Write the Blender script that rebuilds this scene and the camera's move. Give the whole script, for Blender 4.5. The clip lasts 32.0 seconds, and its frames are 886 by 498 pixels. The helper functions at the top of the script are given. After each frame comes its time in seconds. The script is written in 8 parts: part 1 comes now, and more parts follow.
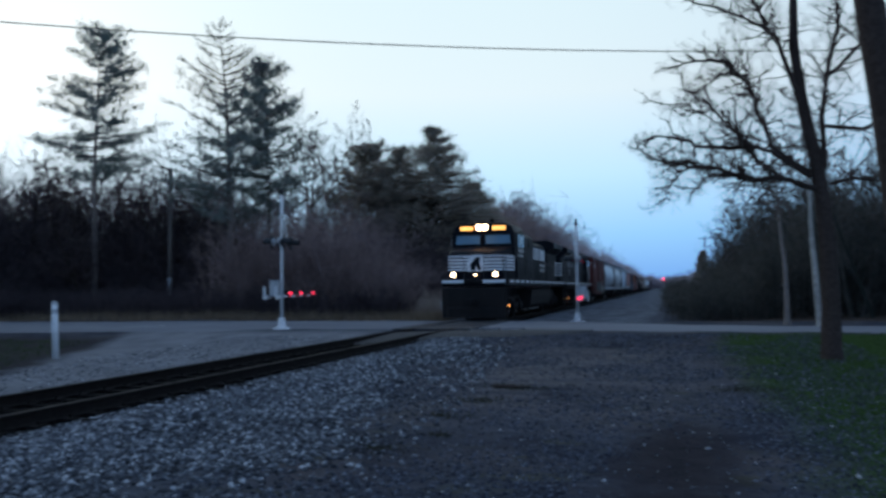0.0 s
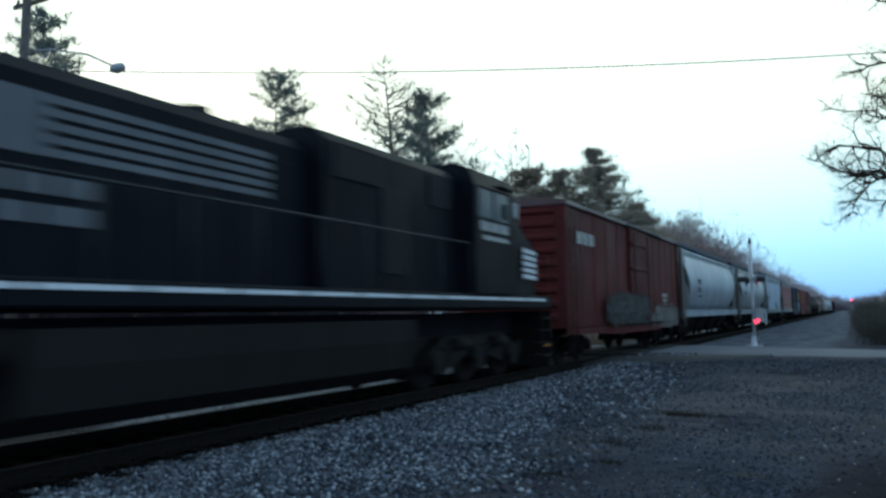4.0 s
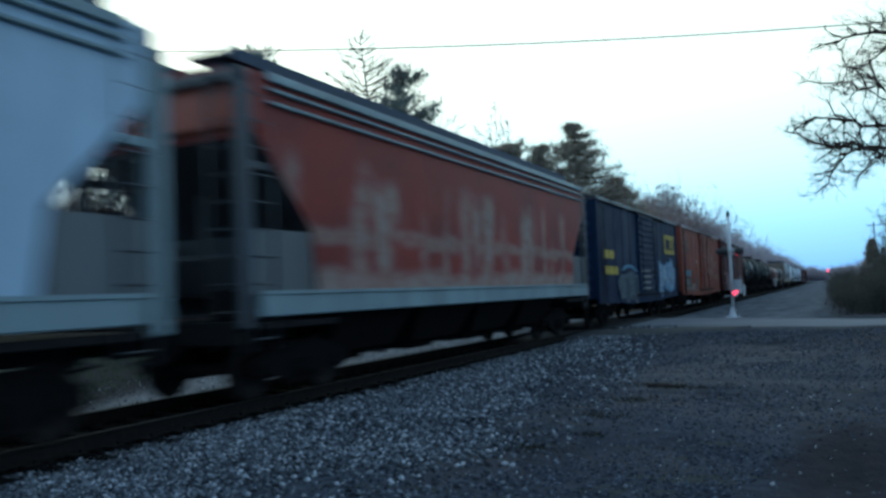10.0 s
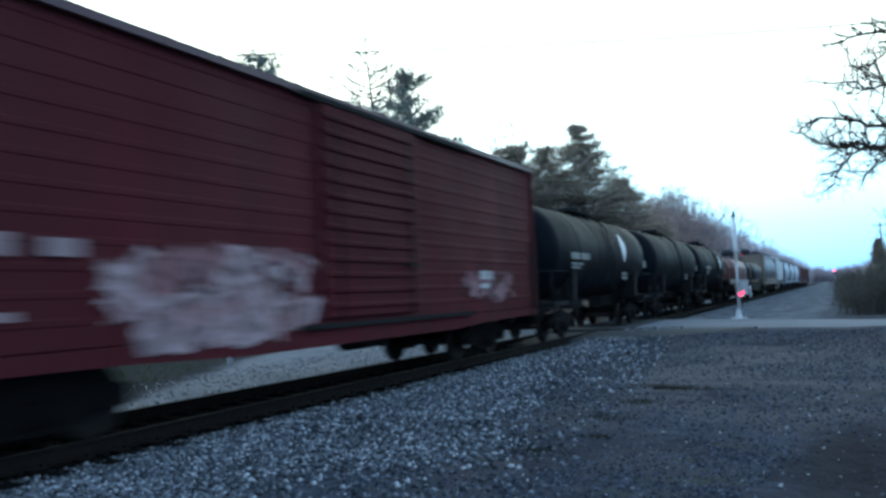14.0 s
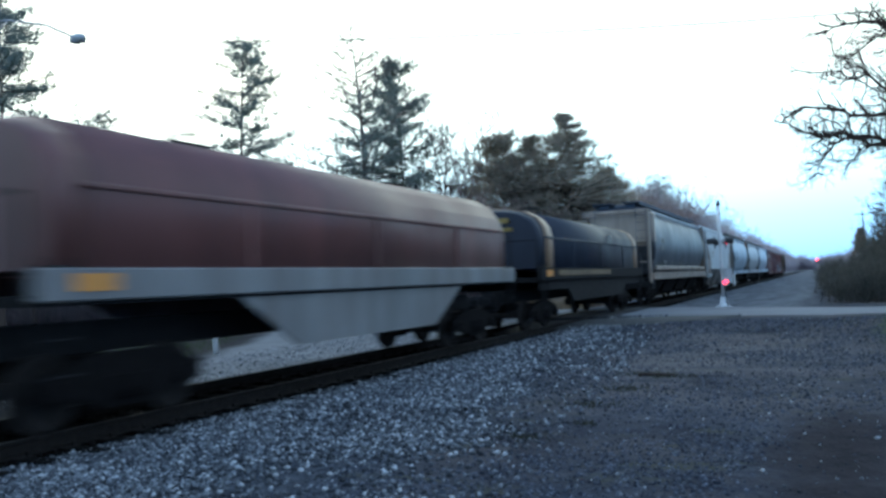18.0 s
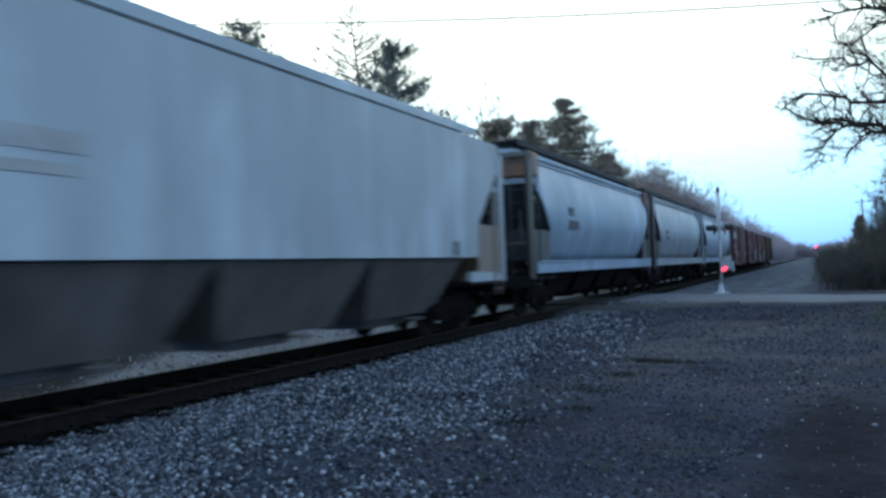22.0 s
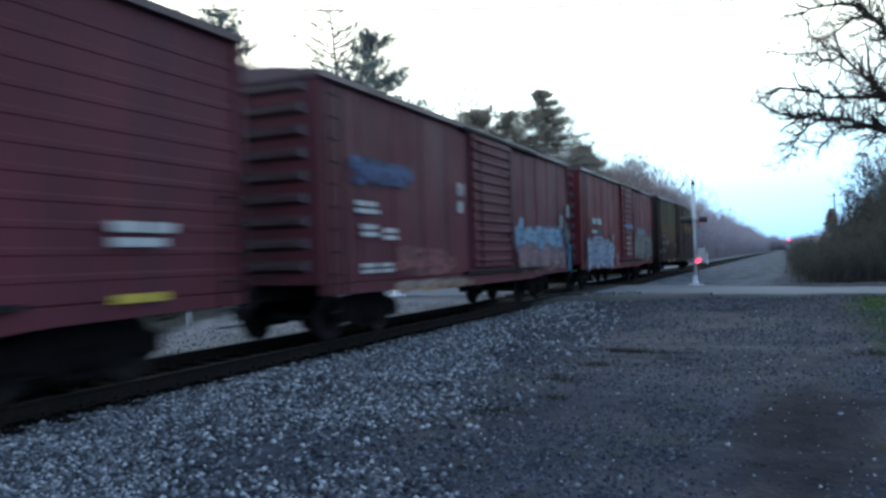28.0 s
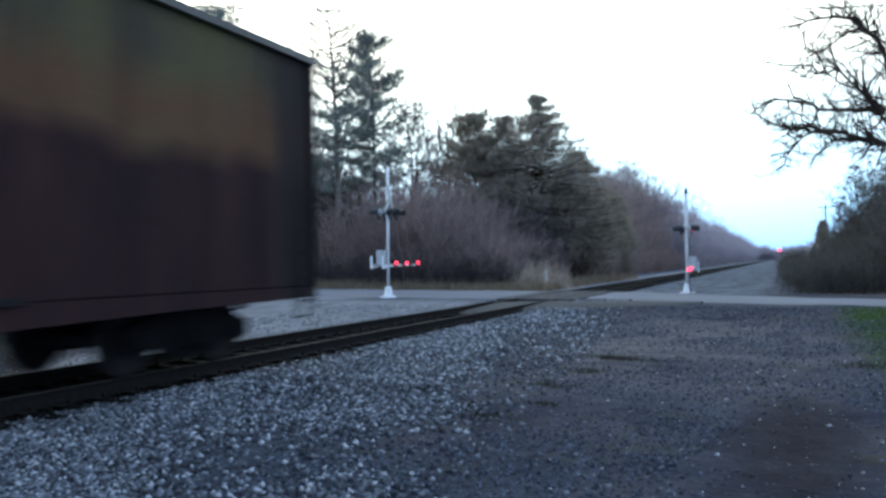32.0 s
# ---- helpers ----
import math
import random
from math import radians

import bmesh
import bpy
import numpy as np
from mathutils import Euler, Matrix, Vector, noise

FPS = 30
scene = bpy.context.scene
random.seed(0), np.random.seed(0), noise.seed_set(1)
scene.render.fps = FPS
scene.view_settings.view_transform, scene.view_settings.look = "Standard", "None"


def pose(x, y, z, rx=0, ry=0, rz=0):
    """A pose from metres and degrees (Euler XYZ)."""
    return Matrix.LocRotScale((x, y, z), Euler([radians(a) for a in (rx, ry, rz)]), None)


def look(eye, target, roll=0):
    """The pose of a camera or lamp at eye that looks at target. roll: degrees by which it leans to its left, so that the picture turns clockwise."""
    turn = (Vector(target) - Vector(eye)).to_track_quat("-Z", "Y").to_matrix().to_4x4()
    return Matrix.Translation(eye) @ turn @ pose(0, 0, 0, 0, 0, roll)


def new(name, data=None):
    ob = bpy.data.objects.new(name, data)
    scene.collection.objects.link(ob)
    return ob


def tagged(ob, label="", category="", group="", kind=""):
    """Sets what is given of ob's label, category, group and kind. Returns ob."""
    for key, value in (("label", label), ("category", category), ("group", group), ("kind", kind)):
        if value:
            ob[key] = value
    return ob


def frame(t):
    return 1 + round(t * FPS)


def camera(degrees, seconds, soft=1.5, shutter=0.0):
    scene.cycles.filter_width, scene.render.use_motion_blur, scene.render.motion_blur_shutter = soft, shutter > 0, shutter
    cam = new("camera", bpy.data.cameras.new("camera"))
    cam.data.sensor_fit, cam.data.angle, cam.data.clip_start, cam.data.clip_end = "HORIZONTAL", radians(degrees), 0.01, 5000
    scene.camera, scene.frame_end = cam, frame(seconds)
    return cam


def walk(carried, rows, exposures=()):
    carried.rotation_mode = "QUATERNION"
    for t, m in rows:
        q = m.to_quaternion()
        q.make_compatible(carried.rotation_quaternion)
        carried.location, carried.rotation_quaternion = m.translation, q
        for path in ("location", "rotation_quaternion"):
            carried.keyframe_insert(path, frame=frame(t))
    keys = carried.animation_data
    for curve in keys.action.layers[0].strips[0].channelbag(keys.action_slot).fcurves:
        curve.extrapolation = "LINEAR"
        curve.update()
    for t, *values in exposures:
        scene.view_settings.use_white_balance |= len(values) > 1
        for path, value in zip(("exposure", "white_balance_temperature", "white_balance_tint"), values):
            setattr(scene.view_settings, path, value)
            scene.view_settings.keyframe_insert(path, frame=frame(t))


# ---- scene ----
# ---- camera ----
cam = camera(58.4, 32.0, soft=3.0, shutter=0.8)
# seconds, x, y, z, yaw, pitch, roll of a hand-held camera beside the track
PATH = [
    (0, 0.037, 0.028, 1.411, 15.56, 2.93, 0.70),
    (0.5, -0.015, 0.024, 1.412, 18.61, 3.09, 0.37),
    (1, 0.004, 0.023, 1.413, 21.59, 3.93, 1.04),
    (1.5, -0.008, 0.040, 1.411, 25.38, 5.15, 1.40),
    (2, -0.016, 0.003, 1.416, 27.59, 5.85, 1.14),
    (2.5, -0.001, -0.008, 1.397, 28.78, 6.10, 1.02),
    (3, -0.002, 0.008, 1.400, 27.13, 5.73, 1.13),
    (3.5, -0.001, 0.010, 1.401, 27.14, 5.22, 1.11),
    (5.5, -0.010, 0.009, 1.405, 27.07, 4.19, 1.09),
    (6, 0.004, 0.004, 1.404, 26.34, 3.79, 0.94),
    (6.5, -0.001, 0.008, 1.403, 25.17, 3.80, 0.76),
    (7, -0.009, 0.022, 1.403, 24.77, 3.49, 0.91),
    (7.5, 0.003, 0.011, 1.405, 25.09, 3.73, 1.01),
    (8, 0.004, 0.003, 1.402, 25.48, 3.89, 1.32),
    (8.5, -0.001, -0.003, 1.406, 25.33, 3.34, 1.43),
    (9, -0.006, -0.009, 1.403, 25.51, 2.87, 1.66),
    (9.5, -0.011, -0.008, 1.407, 26.27, 2.95, 1.86),
    (10, 0.002, -0.004, 1.406, 25.92, 3.19, 2.15),
    (10.5, -0.004, 0.011, 1.406, 26.01, 2.80, 2.12),
    (11, -0.002, 0.002, 1.402, 26.73, 3.24, 2.20),
    (11.5, 0.001, 0.007, 1.395, 26.50, 3.09, 2.49),
    (12, -0.006, 0.019, 1.402, 26.46, 2.98, 2.30),
    (12.5, -0.002, 0.000, 1.395, 26.33, 3.12, 2.13),
    (13, -0.000, 0.006, 1.399, 25.74, 3.33, 2.22),
    (13.5, -0.001, -0.009, 1.401, 26.01, 3.30, 2.24),
    (14, -0.003, 0.007, 1.404, 26.30, 3.39, 2.44),
    (14.5, 0.000, -0.009, 1.408, 26.36, 3.20, 2.43),
    (16.5, 0.006, -0.006, 1.404, 25.48, 3.31, 2.40),
    (17, 0.011, -0.011, 1.394, 25.10, 3.12, 2.37),
    (17.5, -0.002, -0.009, 1.403, 25.19, 2.76, 2.38),
    (18, 0.002, -0.015, 1.399, 25.30, 2.52, 2.47),
    (18.5, -0.001, -0.013, 1.404, 25.30, 2.45, 2.38),
    (19, -0.001, -0.002, 1.397, 25.59, 2.81, 2.15),
    (19.5, -0.003, -0.021, 1.391, 25.75, 2.40, 2.12),
    (20, 0.003, -0.009, 1.400, 25.71, 1.83, 2.38),
    (20.5, 0.005, -0.000, 1.398, 25.69, 1.67, 2.26),
    (21, 0.007, -0.009, 1.405, 25.12, 1.77, 1.98),
    (21.5, 0.003, 0.005, 1.401, 25.31, 1.54, 1.96),
    (22, -0.008, 0.003, 1.398, 25.22, 1.43, 2.10),
    (22.5, -0.006, 0.004, 1.402, 25.13, 1.37, 2.11),
    (23, -0.001, -0.001, 1.396, 25.10, 1.68, 2.03),
    (23.5, -0.003, -0.010, 1.400, 25.06, 1.69, 1.85),
    (24, 0.004, -0.001, 1.400, 24.99, 1.94, 2.06),
    (24.5, 0.007, -0.015, 1.402, 25.10, 2.26, 2.16),
    (26.5, 0.002, -0.004, 1.395, 24.40, 1.04, 2.11),
    (27, 0.013, -0.018, 1.395, 24.13, 0.91, 1.82),
    (27.5, 0.006, 0.005, 1.390, 23.71, 1.08, 1.71),
    (28, 0.018, -0.016, 1.388, 23.58, 0.68, 1.72),
    (28.5, 0.003, -0.007, 1.388, 23.75, 1.29, 1.54),
    (29, 0.007, -0.015, 1.383, 22.87, 1.01, 1.63),
    (29.5, 0.018, -0.021, 1.385, 23.22, 1.68, 1.69),
    (30, 0.011, 0.001, 1.394, 23.30, 1.83, 1.59),
    (30.5, 0.006, 0.008, 1.384, 23.42, 1.90, 1.50),
    (31, 0.014, -0.001, 1.396, 23.52, 1.16, 1.34),
    (31.5, 0.017, 0.006, 1.396, 23.33, 0.65, 1.14),
    (32, 0.000, 0.000, 1.400, 23.00, 0.85, 0.45),
]
EXPOSURES = [(0, -1.2, 5450, 17), (1, -1.0, 5500, 14), (2, -1.0, 5800, 9), (3.5, -0.65, 6000, 5), (6, -0.65, 5850, 6), (9, -0.75, 5650, 4), (10, -0.65, 5650, 2),
             (12, -0.08, 5700, 5), (14, 0.07, 5680, 6), (17, 0.12, 5680, 7), (18, 0.05, 5750, 9), (20, -0.05, 6000, 13), (23, -0.5, 5700, 11), (24.5, -0.55, 5700, 11), (26.5, -0.35, 5850, 13),
             (28, 0.02, 6100, 15), (30, 0.25, 6150, 15), (32, 0.2, 6100, 17)]
walk(cam, [(r[0], pose(r[1], r[2], r[3], 90 + r[5], r[6], r[4])) for r in PATH], EXPOSURES)

# ---- world and light: dusk under a thin bright overcast, brightest over the woods ----
world = bpy.data.worlds.new("dusk_sky")
scene.world = world
world.use_nodes = True
wn, wl = world.node_tree.nodes, world.node_tree.links
wn.clear()


def wnode(kind, **values):
    n = wn.new(kind)
    for k, v in values.items():
        n.inputs[k].default_value = v
    return n


w_out = wn.new("ShaderNodeOutputWorld")
w_bg = wnode("ShaderNodeBackground", Strength=1.0)
w_tc = wn.new("ShaderNodeTexCoord")
w_sky = wn.new("ShaderNodeTexSky")
w_sky.sky_type, w_sky.sun_disc = "NISHITA", False
w_sky.sun_elevation, w_sky.sun_rotation = radians(14), radians(-45)
w_sky.dust_density = 3.0
w_sep = wn.new("ShaderNodeSeparateXYZ")
wl.new(w_tc.outputs["Generated"], w_sep.inputs[0])
# blue near the horizon, cream white higher up
w_up = wn.new("ShaderNodeValToRGB")
w_up.color_ramp.elements[0].position, w_up.color_ramp.elements[0].color = 0.0, (0.24, 0.46, 0.86, 1)
w_up.color_ramp.elements[1].position, w_up.color_ramp.elements[1].color = 1.0, (0.22, 0.34, 0.52, 1)
for at, col in ((0.065, (0.42, 0.71, 0.98)), (0.14, (0.72, 0.92, 1.0)), (0.24, (1.0, 1.0, 0.90)), (0.40, (0.95, 1.0, 0.90))):
    e = w_up.color_ramp.elements.new(at)
    e.color = (*col, 1)
wl.new(w_sep.outputs["Z"], w_up.inputs["Fac"])
# brighter towards the afterglow
w_dot = wn.new("ShaderNodeVectorMath")
w_dot.operation = "DOT_PRODUCT"
w_dot.inputs[1].default_value = (-0.70, 0.70, 0.10)
wl.new(w_tc.outputs["Generated"], w_dot.inputs[0])
w_map = wnode("ShaderNodeMapRange", **{"From Min": 0.0, "From Max": 0.85, "To Min": 0.0, "To Max": 1.0})
w_map.interpolation_type = "SMOOTHSTEP"
wl.new(w_dot.outputs["Value"], w_map.inputs["Value"])
w_glow = wn.new("ShaderNodeMix")
w_glow.data_type = "RGBA"
w_glow.inputs[6].default_value, w_glow.inputs[7].default_value = (0.88, 1.17, 1.58, 1), (1.90, 2.05, 1.92, 1)
wl.new(w_map.outputs["Result"], w_glow.inputs["Factor"])
w_mul = wn.new("ShaderNodeVectorMath")
w_mul.operation = "MULTIPLY"
wl.new(w_up.outputs["Color"], w_mul.inputs[0])
wl.new(w_glow.outputs[2], w_mul.inputs[1])
w_nis = wn.new("ShaderNodeVectorMath")
w_nis.operation = "SCALE"
w_nis.inputs["Scale"].default_value = 0.012
wl.new(w_sky.outputs["Color"], w_nis.inputs[0])
w_add = wn.new("ShaderNodeVectorMath")
w_add.operation = "ADD"
wl.new(w_mul.outputs[0], w_add.inputs[0])
wl.new(w_nis.outputs[0], w_add.inputs[1])
wl.new(w_add.outputs[0], w_bg.inputs["Color"])
wl.new(w_bg.outputs[0], w_out.inputs["Surface"])

sun = new("sun", bpy.data.lights.new("sun", "SUN"))
sun.data.energy, sun.data.angle, sun.data.color = 0.12, radians(40), (1.0, 0.93, 0.84)
sun.matrix_world = look((-40, 45, 40), (0, 0, 0))

# ---- materials ----


class Mat:
    """A node material under construction."""

    def __init__(self, name):
        self.m = bpy.data.materials.new(name)
        self.m.use_nodes = True
        self.nt = self.m.node_tree
        self.b = self.nt.nodes["Principled BSDF"]
        self.co = self.nt.nodes.new("ShaderNodeTexCoord").outputs["Object"]

    def link(self, a, b):
        self.nt.links.new(a, b)

    def stretch(self, sx, sy, sz):
        n = self.nt.nodes.new("ShaderNodeMapping")
        n.inputs["Scale"].default_value = (sx, sy, sz)
        self.link(self.co, n.inputs["Vector"])
        return n.outputs[0]

    def noise(self, scale, co=None, detail=4.0, rough=0.6, lo=0.35, hi=0.65):
        n = self.nt.nodes.new("ShaderNodeTexNoise")
        n.inputs["Scale"].default_value, n.inputs["Detail"].default_value, n.inputs["Roughness"].default_value = scale, detail, rough
        self.link(co or self.co, n.inputs["Vector"])
        return self.range(n.outputs["Fac"], lo, hi)

    def range(self, v, lo, hi, a=0.0, b=1.0):
        n = self.nt.nodes.new("ShaderNodeMapRange")
        for k, x in (("From Min", lo), ("From Max", hi), ("To Min", a), ("To Max", b)):
            n.inputs[k].default_value = x
        self.link(v, n.inputs["Value"])
        return n.outputs[0]

    def math(self, op, a, b=None):
        n = self.nt.nodes.new("ShaderNodeMath")
        n.operation = op
        for i, v in enumerate((a, b)):
            if v is None:
                continue
            if isinstance(v, (int, float)):
                n.inputs[i].default_value = v
            else:
                self.link(v, n.inputs[i])
        return n.outputs[0]

    def mix(self, fac, a, b, kind="MIX"):
        n = self.nt.nodes.new("ShaderNodeMix")
        n.data_type, n.blend_type = "RGBA", kind
        for sock, v in ((n.inputs["Factor"], fac), (n.inputs[6], a), (n.inputs[7], b)):
            if isinstance(v, (int, float)):
                sock.default_value = v
            elif isinstance(v, tuple):
                sock.default_value = (*v[:3], 1)
            else:
                self.link(v, sock)
        return n.outputs[2]

    def xyz(self):
        n = self.nt.nodes.new("ShaderNodeSeparateXYZ")
        self.link(self.co, n.inputs[0])
        return n.outputs

    def bump(self, h, strength=0.3, dist=0.02):
        n = self.nt.nodes.new("ShaderNodeBump")
        n.inputs["Strength"].default_value, n.inputs["Distance"].default_value = strength, dist
        self.link(h, n.inputs["Height"])
        self.link(n.outputs[0], self.b.inputs["Normal"])

    def done(self, colour, rough=0.7, metal=0.0, spec=0.5):
        if isinstance(colour, tuple):
            self.b.inputs["Base Color"].default_value = (*colour[:3], 1)
        else:
            self.link(colour, self.b.inputs["Base Color"])
        if isinstance(rough, (int, float)):
            self.b.inputs["Roughness"].default_value = rough
        else:
            self.link(rough, self.b.inputs["Roughness"])
        self.b.inputs["Metallic"].default_value = metal
        self.b.inputs["Specular IOR Level"].default_value = spec
        return self.m


def tint(c, k):
    return tuple(min(1.0, v * k) for v in c)


def car_paint(name, col, grime=(0.10, 0.085, 0.075), amount=0.5, rust=0.2, rough=0.36, spec=0.5):
    """Weathered rolling-stock paint: vertical dirt streaks, blotches, rust specks."""
    k = Mat(name)
    streak = k.noise(1.0, k.stretch(2.2, 2.2, 0.18), 5, 0.65, 0.40, 0.68)
    fade = k.noise(0.75, k.stretch(1.0, 1.0, 0.45), 4, 0.55, 0.48, 0.66)
    blot = k.noise(0.55, None, 5, 0.6, 0.35, 0.75)
    grain = k.noise(18, None, 3, 0.7, 0.3, 0.7)
    c = k.mix(k.math("MULTIPLY", grain, 0.25), col, tint(col, 0.72))
    c = k.mix(k.math("MULTIPLY", fade, 0.55), c, tint(col, 1.55))
    c = k.mix(k.math("MULTIPLY", streak, amount), c, grime)
    c = k.mix(k.math("MULTIPLY", blot, amount * 0.6), c, tint(grime, 1.3))
    spots = k.noise(5.5, k.stretch(1, 1, 0.5), 6, 0.75, 0.60, 0.68)
    c = k.mix(k.math("MULTIPLY", spots, rust), c, (0.16, 0.062, 0.03))
    k.bump(grain, 0.08, 0.01)
    return k.done(c, k.range(blot, 0, 1, rough, min(0.95, rough + 0.22)), 0.0, spec)


def plain(name, col, rough=0.6, metal=0.0, scale=8.0, var=0.35, bump=0.1, spec=0.5):
    k = Mat(name)
    n = k.noise(scale)
    big = k.noise(scale * 0.12, None, 3)
    c = k.mix(n, col, tint(col, 1 - var))
    c = k.mix(k.math("MULTIPLY", big, 0.4), c, tint(col, 1 - var * 0.8))
    k.bump(n, bump, 0.01)
    return k.done(c, rough, metal, spec)


def glow(name, col, strength):
    m = bpy.data.materials.new(name)
    m.use_nodes = True
    b = m.node_tree.nodes["Principled BSDF"]
    b.inputs["Base Color"].default_value = (*col, 1)
    b.inputs["Emission Color"].default_value = (*col, 1)
    b.inputs["Emission Strength"].default_value = strength
    return m


def island_stone(name, a, b, rough=0.85, pale=True):
    """Stones, each of its own shade."""
    k = Mat(name)
    g = k.nt.nodes.new("ShaderNodeNewGeometry")
    r = g.outputs["Random Per Island"]
    c = k.mix(k.math("POWER", r, 1.7), a, b)
    if pale:
        c = k.mix(k.range(r, 0.88, 0.93), c, (0.56, 0.56, 0.57))
    c = k.mix(k.math("MULTIPLY", k.noise(30), 0.35), c, tint(a, 0.5))
    return k.done(c, rough, 0.0, 0.12)


def island_leaf(name, a, b, rough=0.8):
    k = Mat(name)
    g = k.nt.nodes.new("ShaderNodeNewGeometry")
    col = k.mix(g.outputs["Random Per Island"], a, b)
    m = k.done(col, rough, 0.0, 0.2)
    thin = k.nt.nodes.new("ShaderNodeBsdfTranslucent")
    both = k.nt.nodes.new("ShaderNodeMixShader")
    both.inputs[0].default_value = 0.5
    k.link(col, thin.inputs["Color"])
    k.link(k.b.outputs[0], both.inputs[1])
    k.link(thin.outputs[0], both.inputs[2])
    k.link(both.outputs[0], k.nt.nodes["Material Output"].inputs["Surface"])
    return m


M_BARK = plain("bark", (0.085, 0.062, 0.052), 0.95, 0, 14, 0.5, 0.6, 0.1)
M_BARK_PALE = plain("pale_bark", (0.27, 0.22, 0.19), 0.95, 0, 10, 0.45, 0.5)
M_BIRCH = plain("birch_bark", (0.50, 0.46, 0.41), 0.9, 0, 5, 0.5, 0.3)
M_NEEDLE = island_leaf("pine_needles", (0.12, 0.16, 0.15), (0.30, 0.33, 0.29))
M_NEEDLE2 = island_leaf("spruce_needles", (0.165, 0.19, 0.155), (0.47, 0.345, 0.265))
M_TWIG = island_leaf("bare_twigs", (0.085, 0.068, 0.068), (0.23, 0.175, 0.165))
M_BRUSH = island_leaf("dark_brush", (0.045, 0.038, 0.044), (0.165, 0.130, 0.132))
M_HEDGE = island_leaf("dark_green_brush", (0.045, 0.052, 0.045), (0.15, 0.135, 0.120))
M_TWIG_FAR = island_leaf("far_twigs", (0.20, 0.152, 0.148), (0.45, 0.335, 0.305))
# pale and bluish: distance haze is mixed into this twig colour
M_TWIG_HAZE = island_leaf("haze_tinted_twigs", (0.28, 0.26, 0.30), (0.48, 0.42, 0.45))
M_DRYGRASS = island_leaf("dry_grass", (0.16, 0.12, 0.08), (0.36, 0.28, 0.20))
M_DRYPALE = island_leaf("pale_dry_weeds", (0.34, 0.27, 0.22), (0.58, 0.48, 0.40))
M_GRASS = island_leaf("green_grass", (0.022, 0.046, 0.010), (0.056, 0.105, 0.022))
M_TUFT = island_leaf("dull_grass", (0.020, 0.024, 0.014), (0.060, 0.058, 0.032))
M_STONE = island_stone("ballast_stone", (0.036, 0.038, 0.044), (0.35, 0.36, 0.385))
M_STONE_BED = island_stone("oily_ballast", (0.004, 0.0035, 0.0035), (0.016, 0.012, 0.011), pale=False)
M_STONE_DARK = island_stone("pebble", (0.022, 0.026, 0.038), (0.19, 0.202, 0.245), pale=False)
M_RAIL = plain("rail_steel", (0.017, 0.013, 0.011), 0.9, 0, 12, 0.5, 0.2, 0.15)
M_RAILTOP = plain("rail_head", (0.05, 0.043, 0.04), 0.75, 0.3, 20, 0.2, 0.03, 0.2)
M_TIE = plain("creosoted_tie", (0.009, 0.0075, 0.007), 0.95, 0, 9, 0.5, 0.5, 0.06)
M_STEEL_DARK = plain("dark_steel", (0.022, 0.020, 0.020), 0.85, 0, 8, 0.5, 0.1, 0.15)
M_TRUCK = plain("brown_cast_steel", (0.011, 0.009, 0.009), 0.9, 0, 7, 0.5, 0.1, 0.1)
M_WHEEL = plain("wheel_steel", (0.028, 0.023, 0.021), 0.8, 0.1, 9, 0.4, 0.1, 0.15)
M_GALV = plain("galvanised_steel", (0.50, 0.50, 0.50), 0.5, 0.1, 9, 0.3)
M_WHITE = plain("white_enamel", (0.82, 0.82, 0.81), 0.45, 0, 5, 0.25)
M_ALU = plain("white_painted_mast", (0.80, 0.79, 0.78), 0.5, 0.0, 6, 0.2)
M_BLACKSIGN = plain("black_enamel", (0.015, 0.015, 0.016), 0.5, 0, 9, 0.2)
M_POLEWOOD = plain("weathered_pole_wood", (0.17, 0.14, 0.12), 0.95, 0, 10, 0.4, 0.5)
M_WIRE = plain("wire", (0.03, 0.03, 0.032), 0.6, 0, 5, 0.2)
M_YELLOW = plain("yellow_lettering", (0.62, 0.44, 0.05), 0.6, 0, 6, 0.3)
M_HANDRAIL = plain("dark_handrail", (0.05, 0.05, 0.052), 0.6, 0.2, 9, 0.3)
M_PALELET = plain("pale_lettering", (0.58, 0.56, 0.53), 0.6, 0, 6, 0.35)
M_DARKLET = plain("dark_lettering", (0.11, 0.125, 0.15), 0.6, 0, 6, 0.35)
M_REFLECT = plain("orange_reflector", (0.75, 0.30, 0.05), 0.4, 0, 6, 0.3)
M_LED = glow("red_gate_lamp", (1.0, 0.03, 0.07), 5.0)
M_FLASH = glow("red_flasher", (1.0, 0.02, 0.06), 1.6)
M_DEADLENS = plain("dark_red_lens", (0.10, 0.012, 0.016), 0.3, 0, 5, 0.2)
M_HEAD = glow("headlight", (1.0, 0.60, 0.26), 55.0)
M_DITCH = glow("ditch_light", (1.0, 0.62, 0.30), 24.0)
M_AMBER = glow("lit_number_board", (1.0, 0.45, 0.08), 5.0)
M_STEPLIGHT = glow("amber_step_light", (1.0, 0.30, 0.05), 12.0)
k = Mat("sky_tinted_glass")
M_GLASS_DARK = Mat("dark_side_glass").done((0.018, 0.024, 0.030), 0.12, 0.0, 0.35)
# blue-grey base colour stands in for sky reflected in the windshield
M_GLASS = k.done((0.12, 0.20, 0.25), 0.10, 0.0, 0.8)


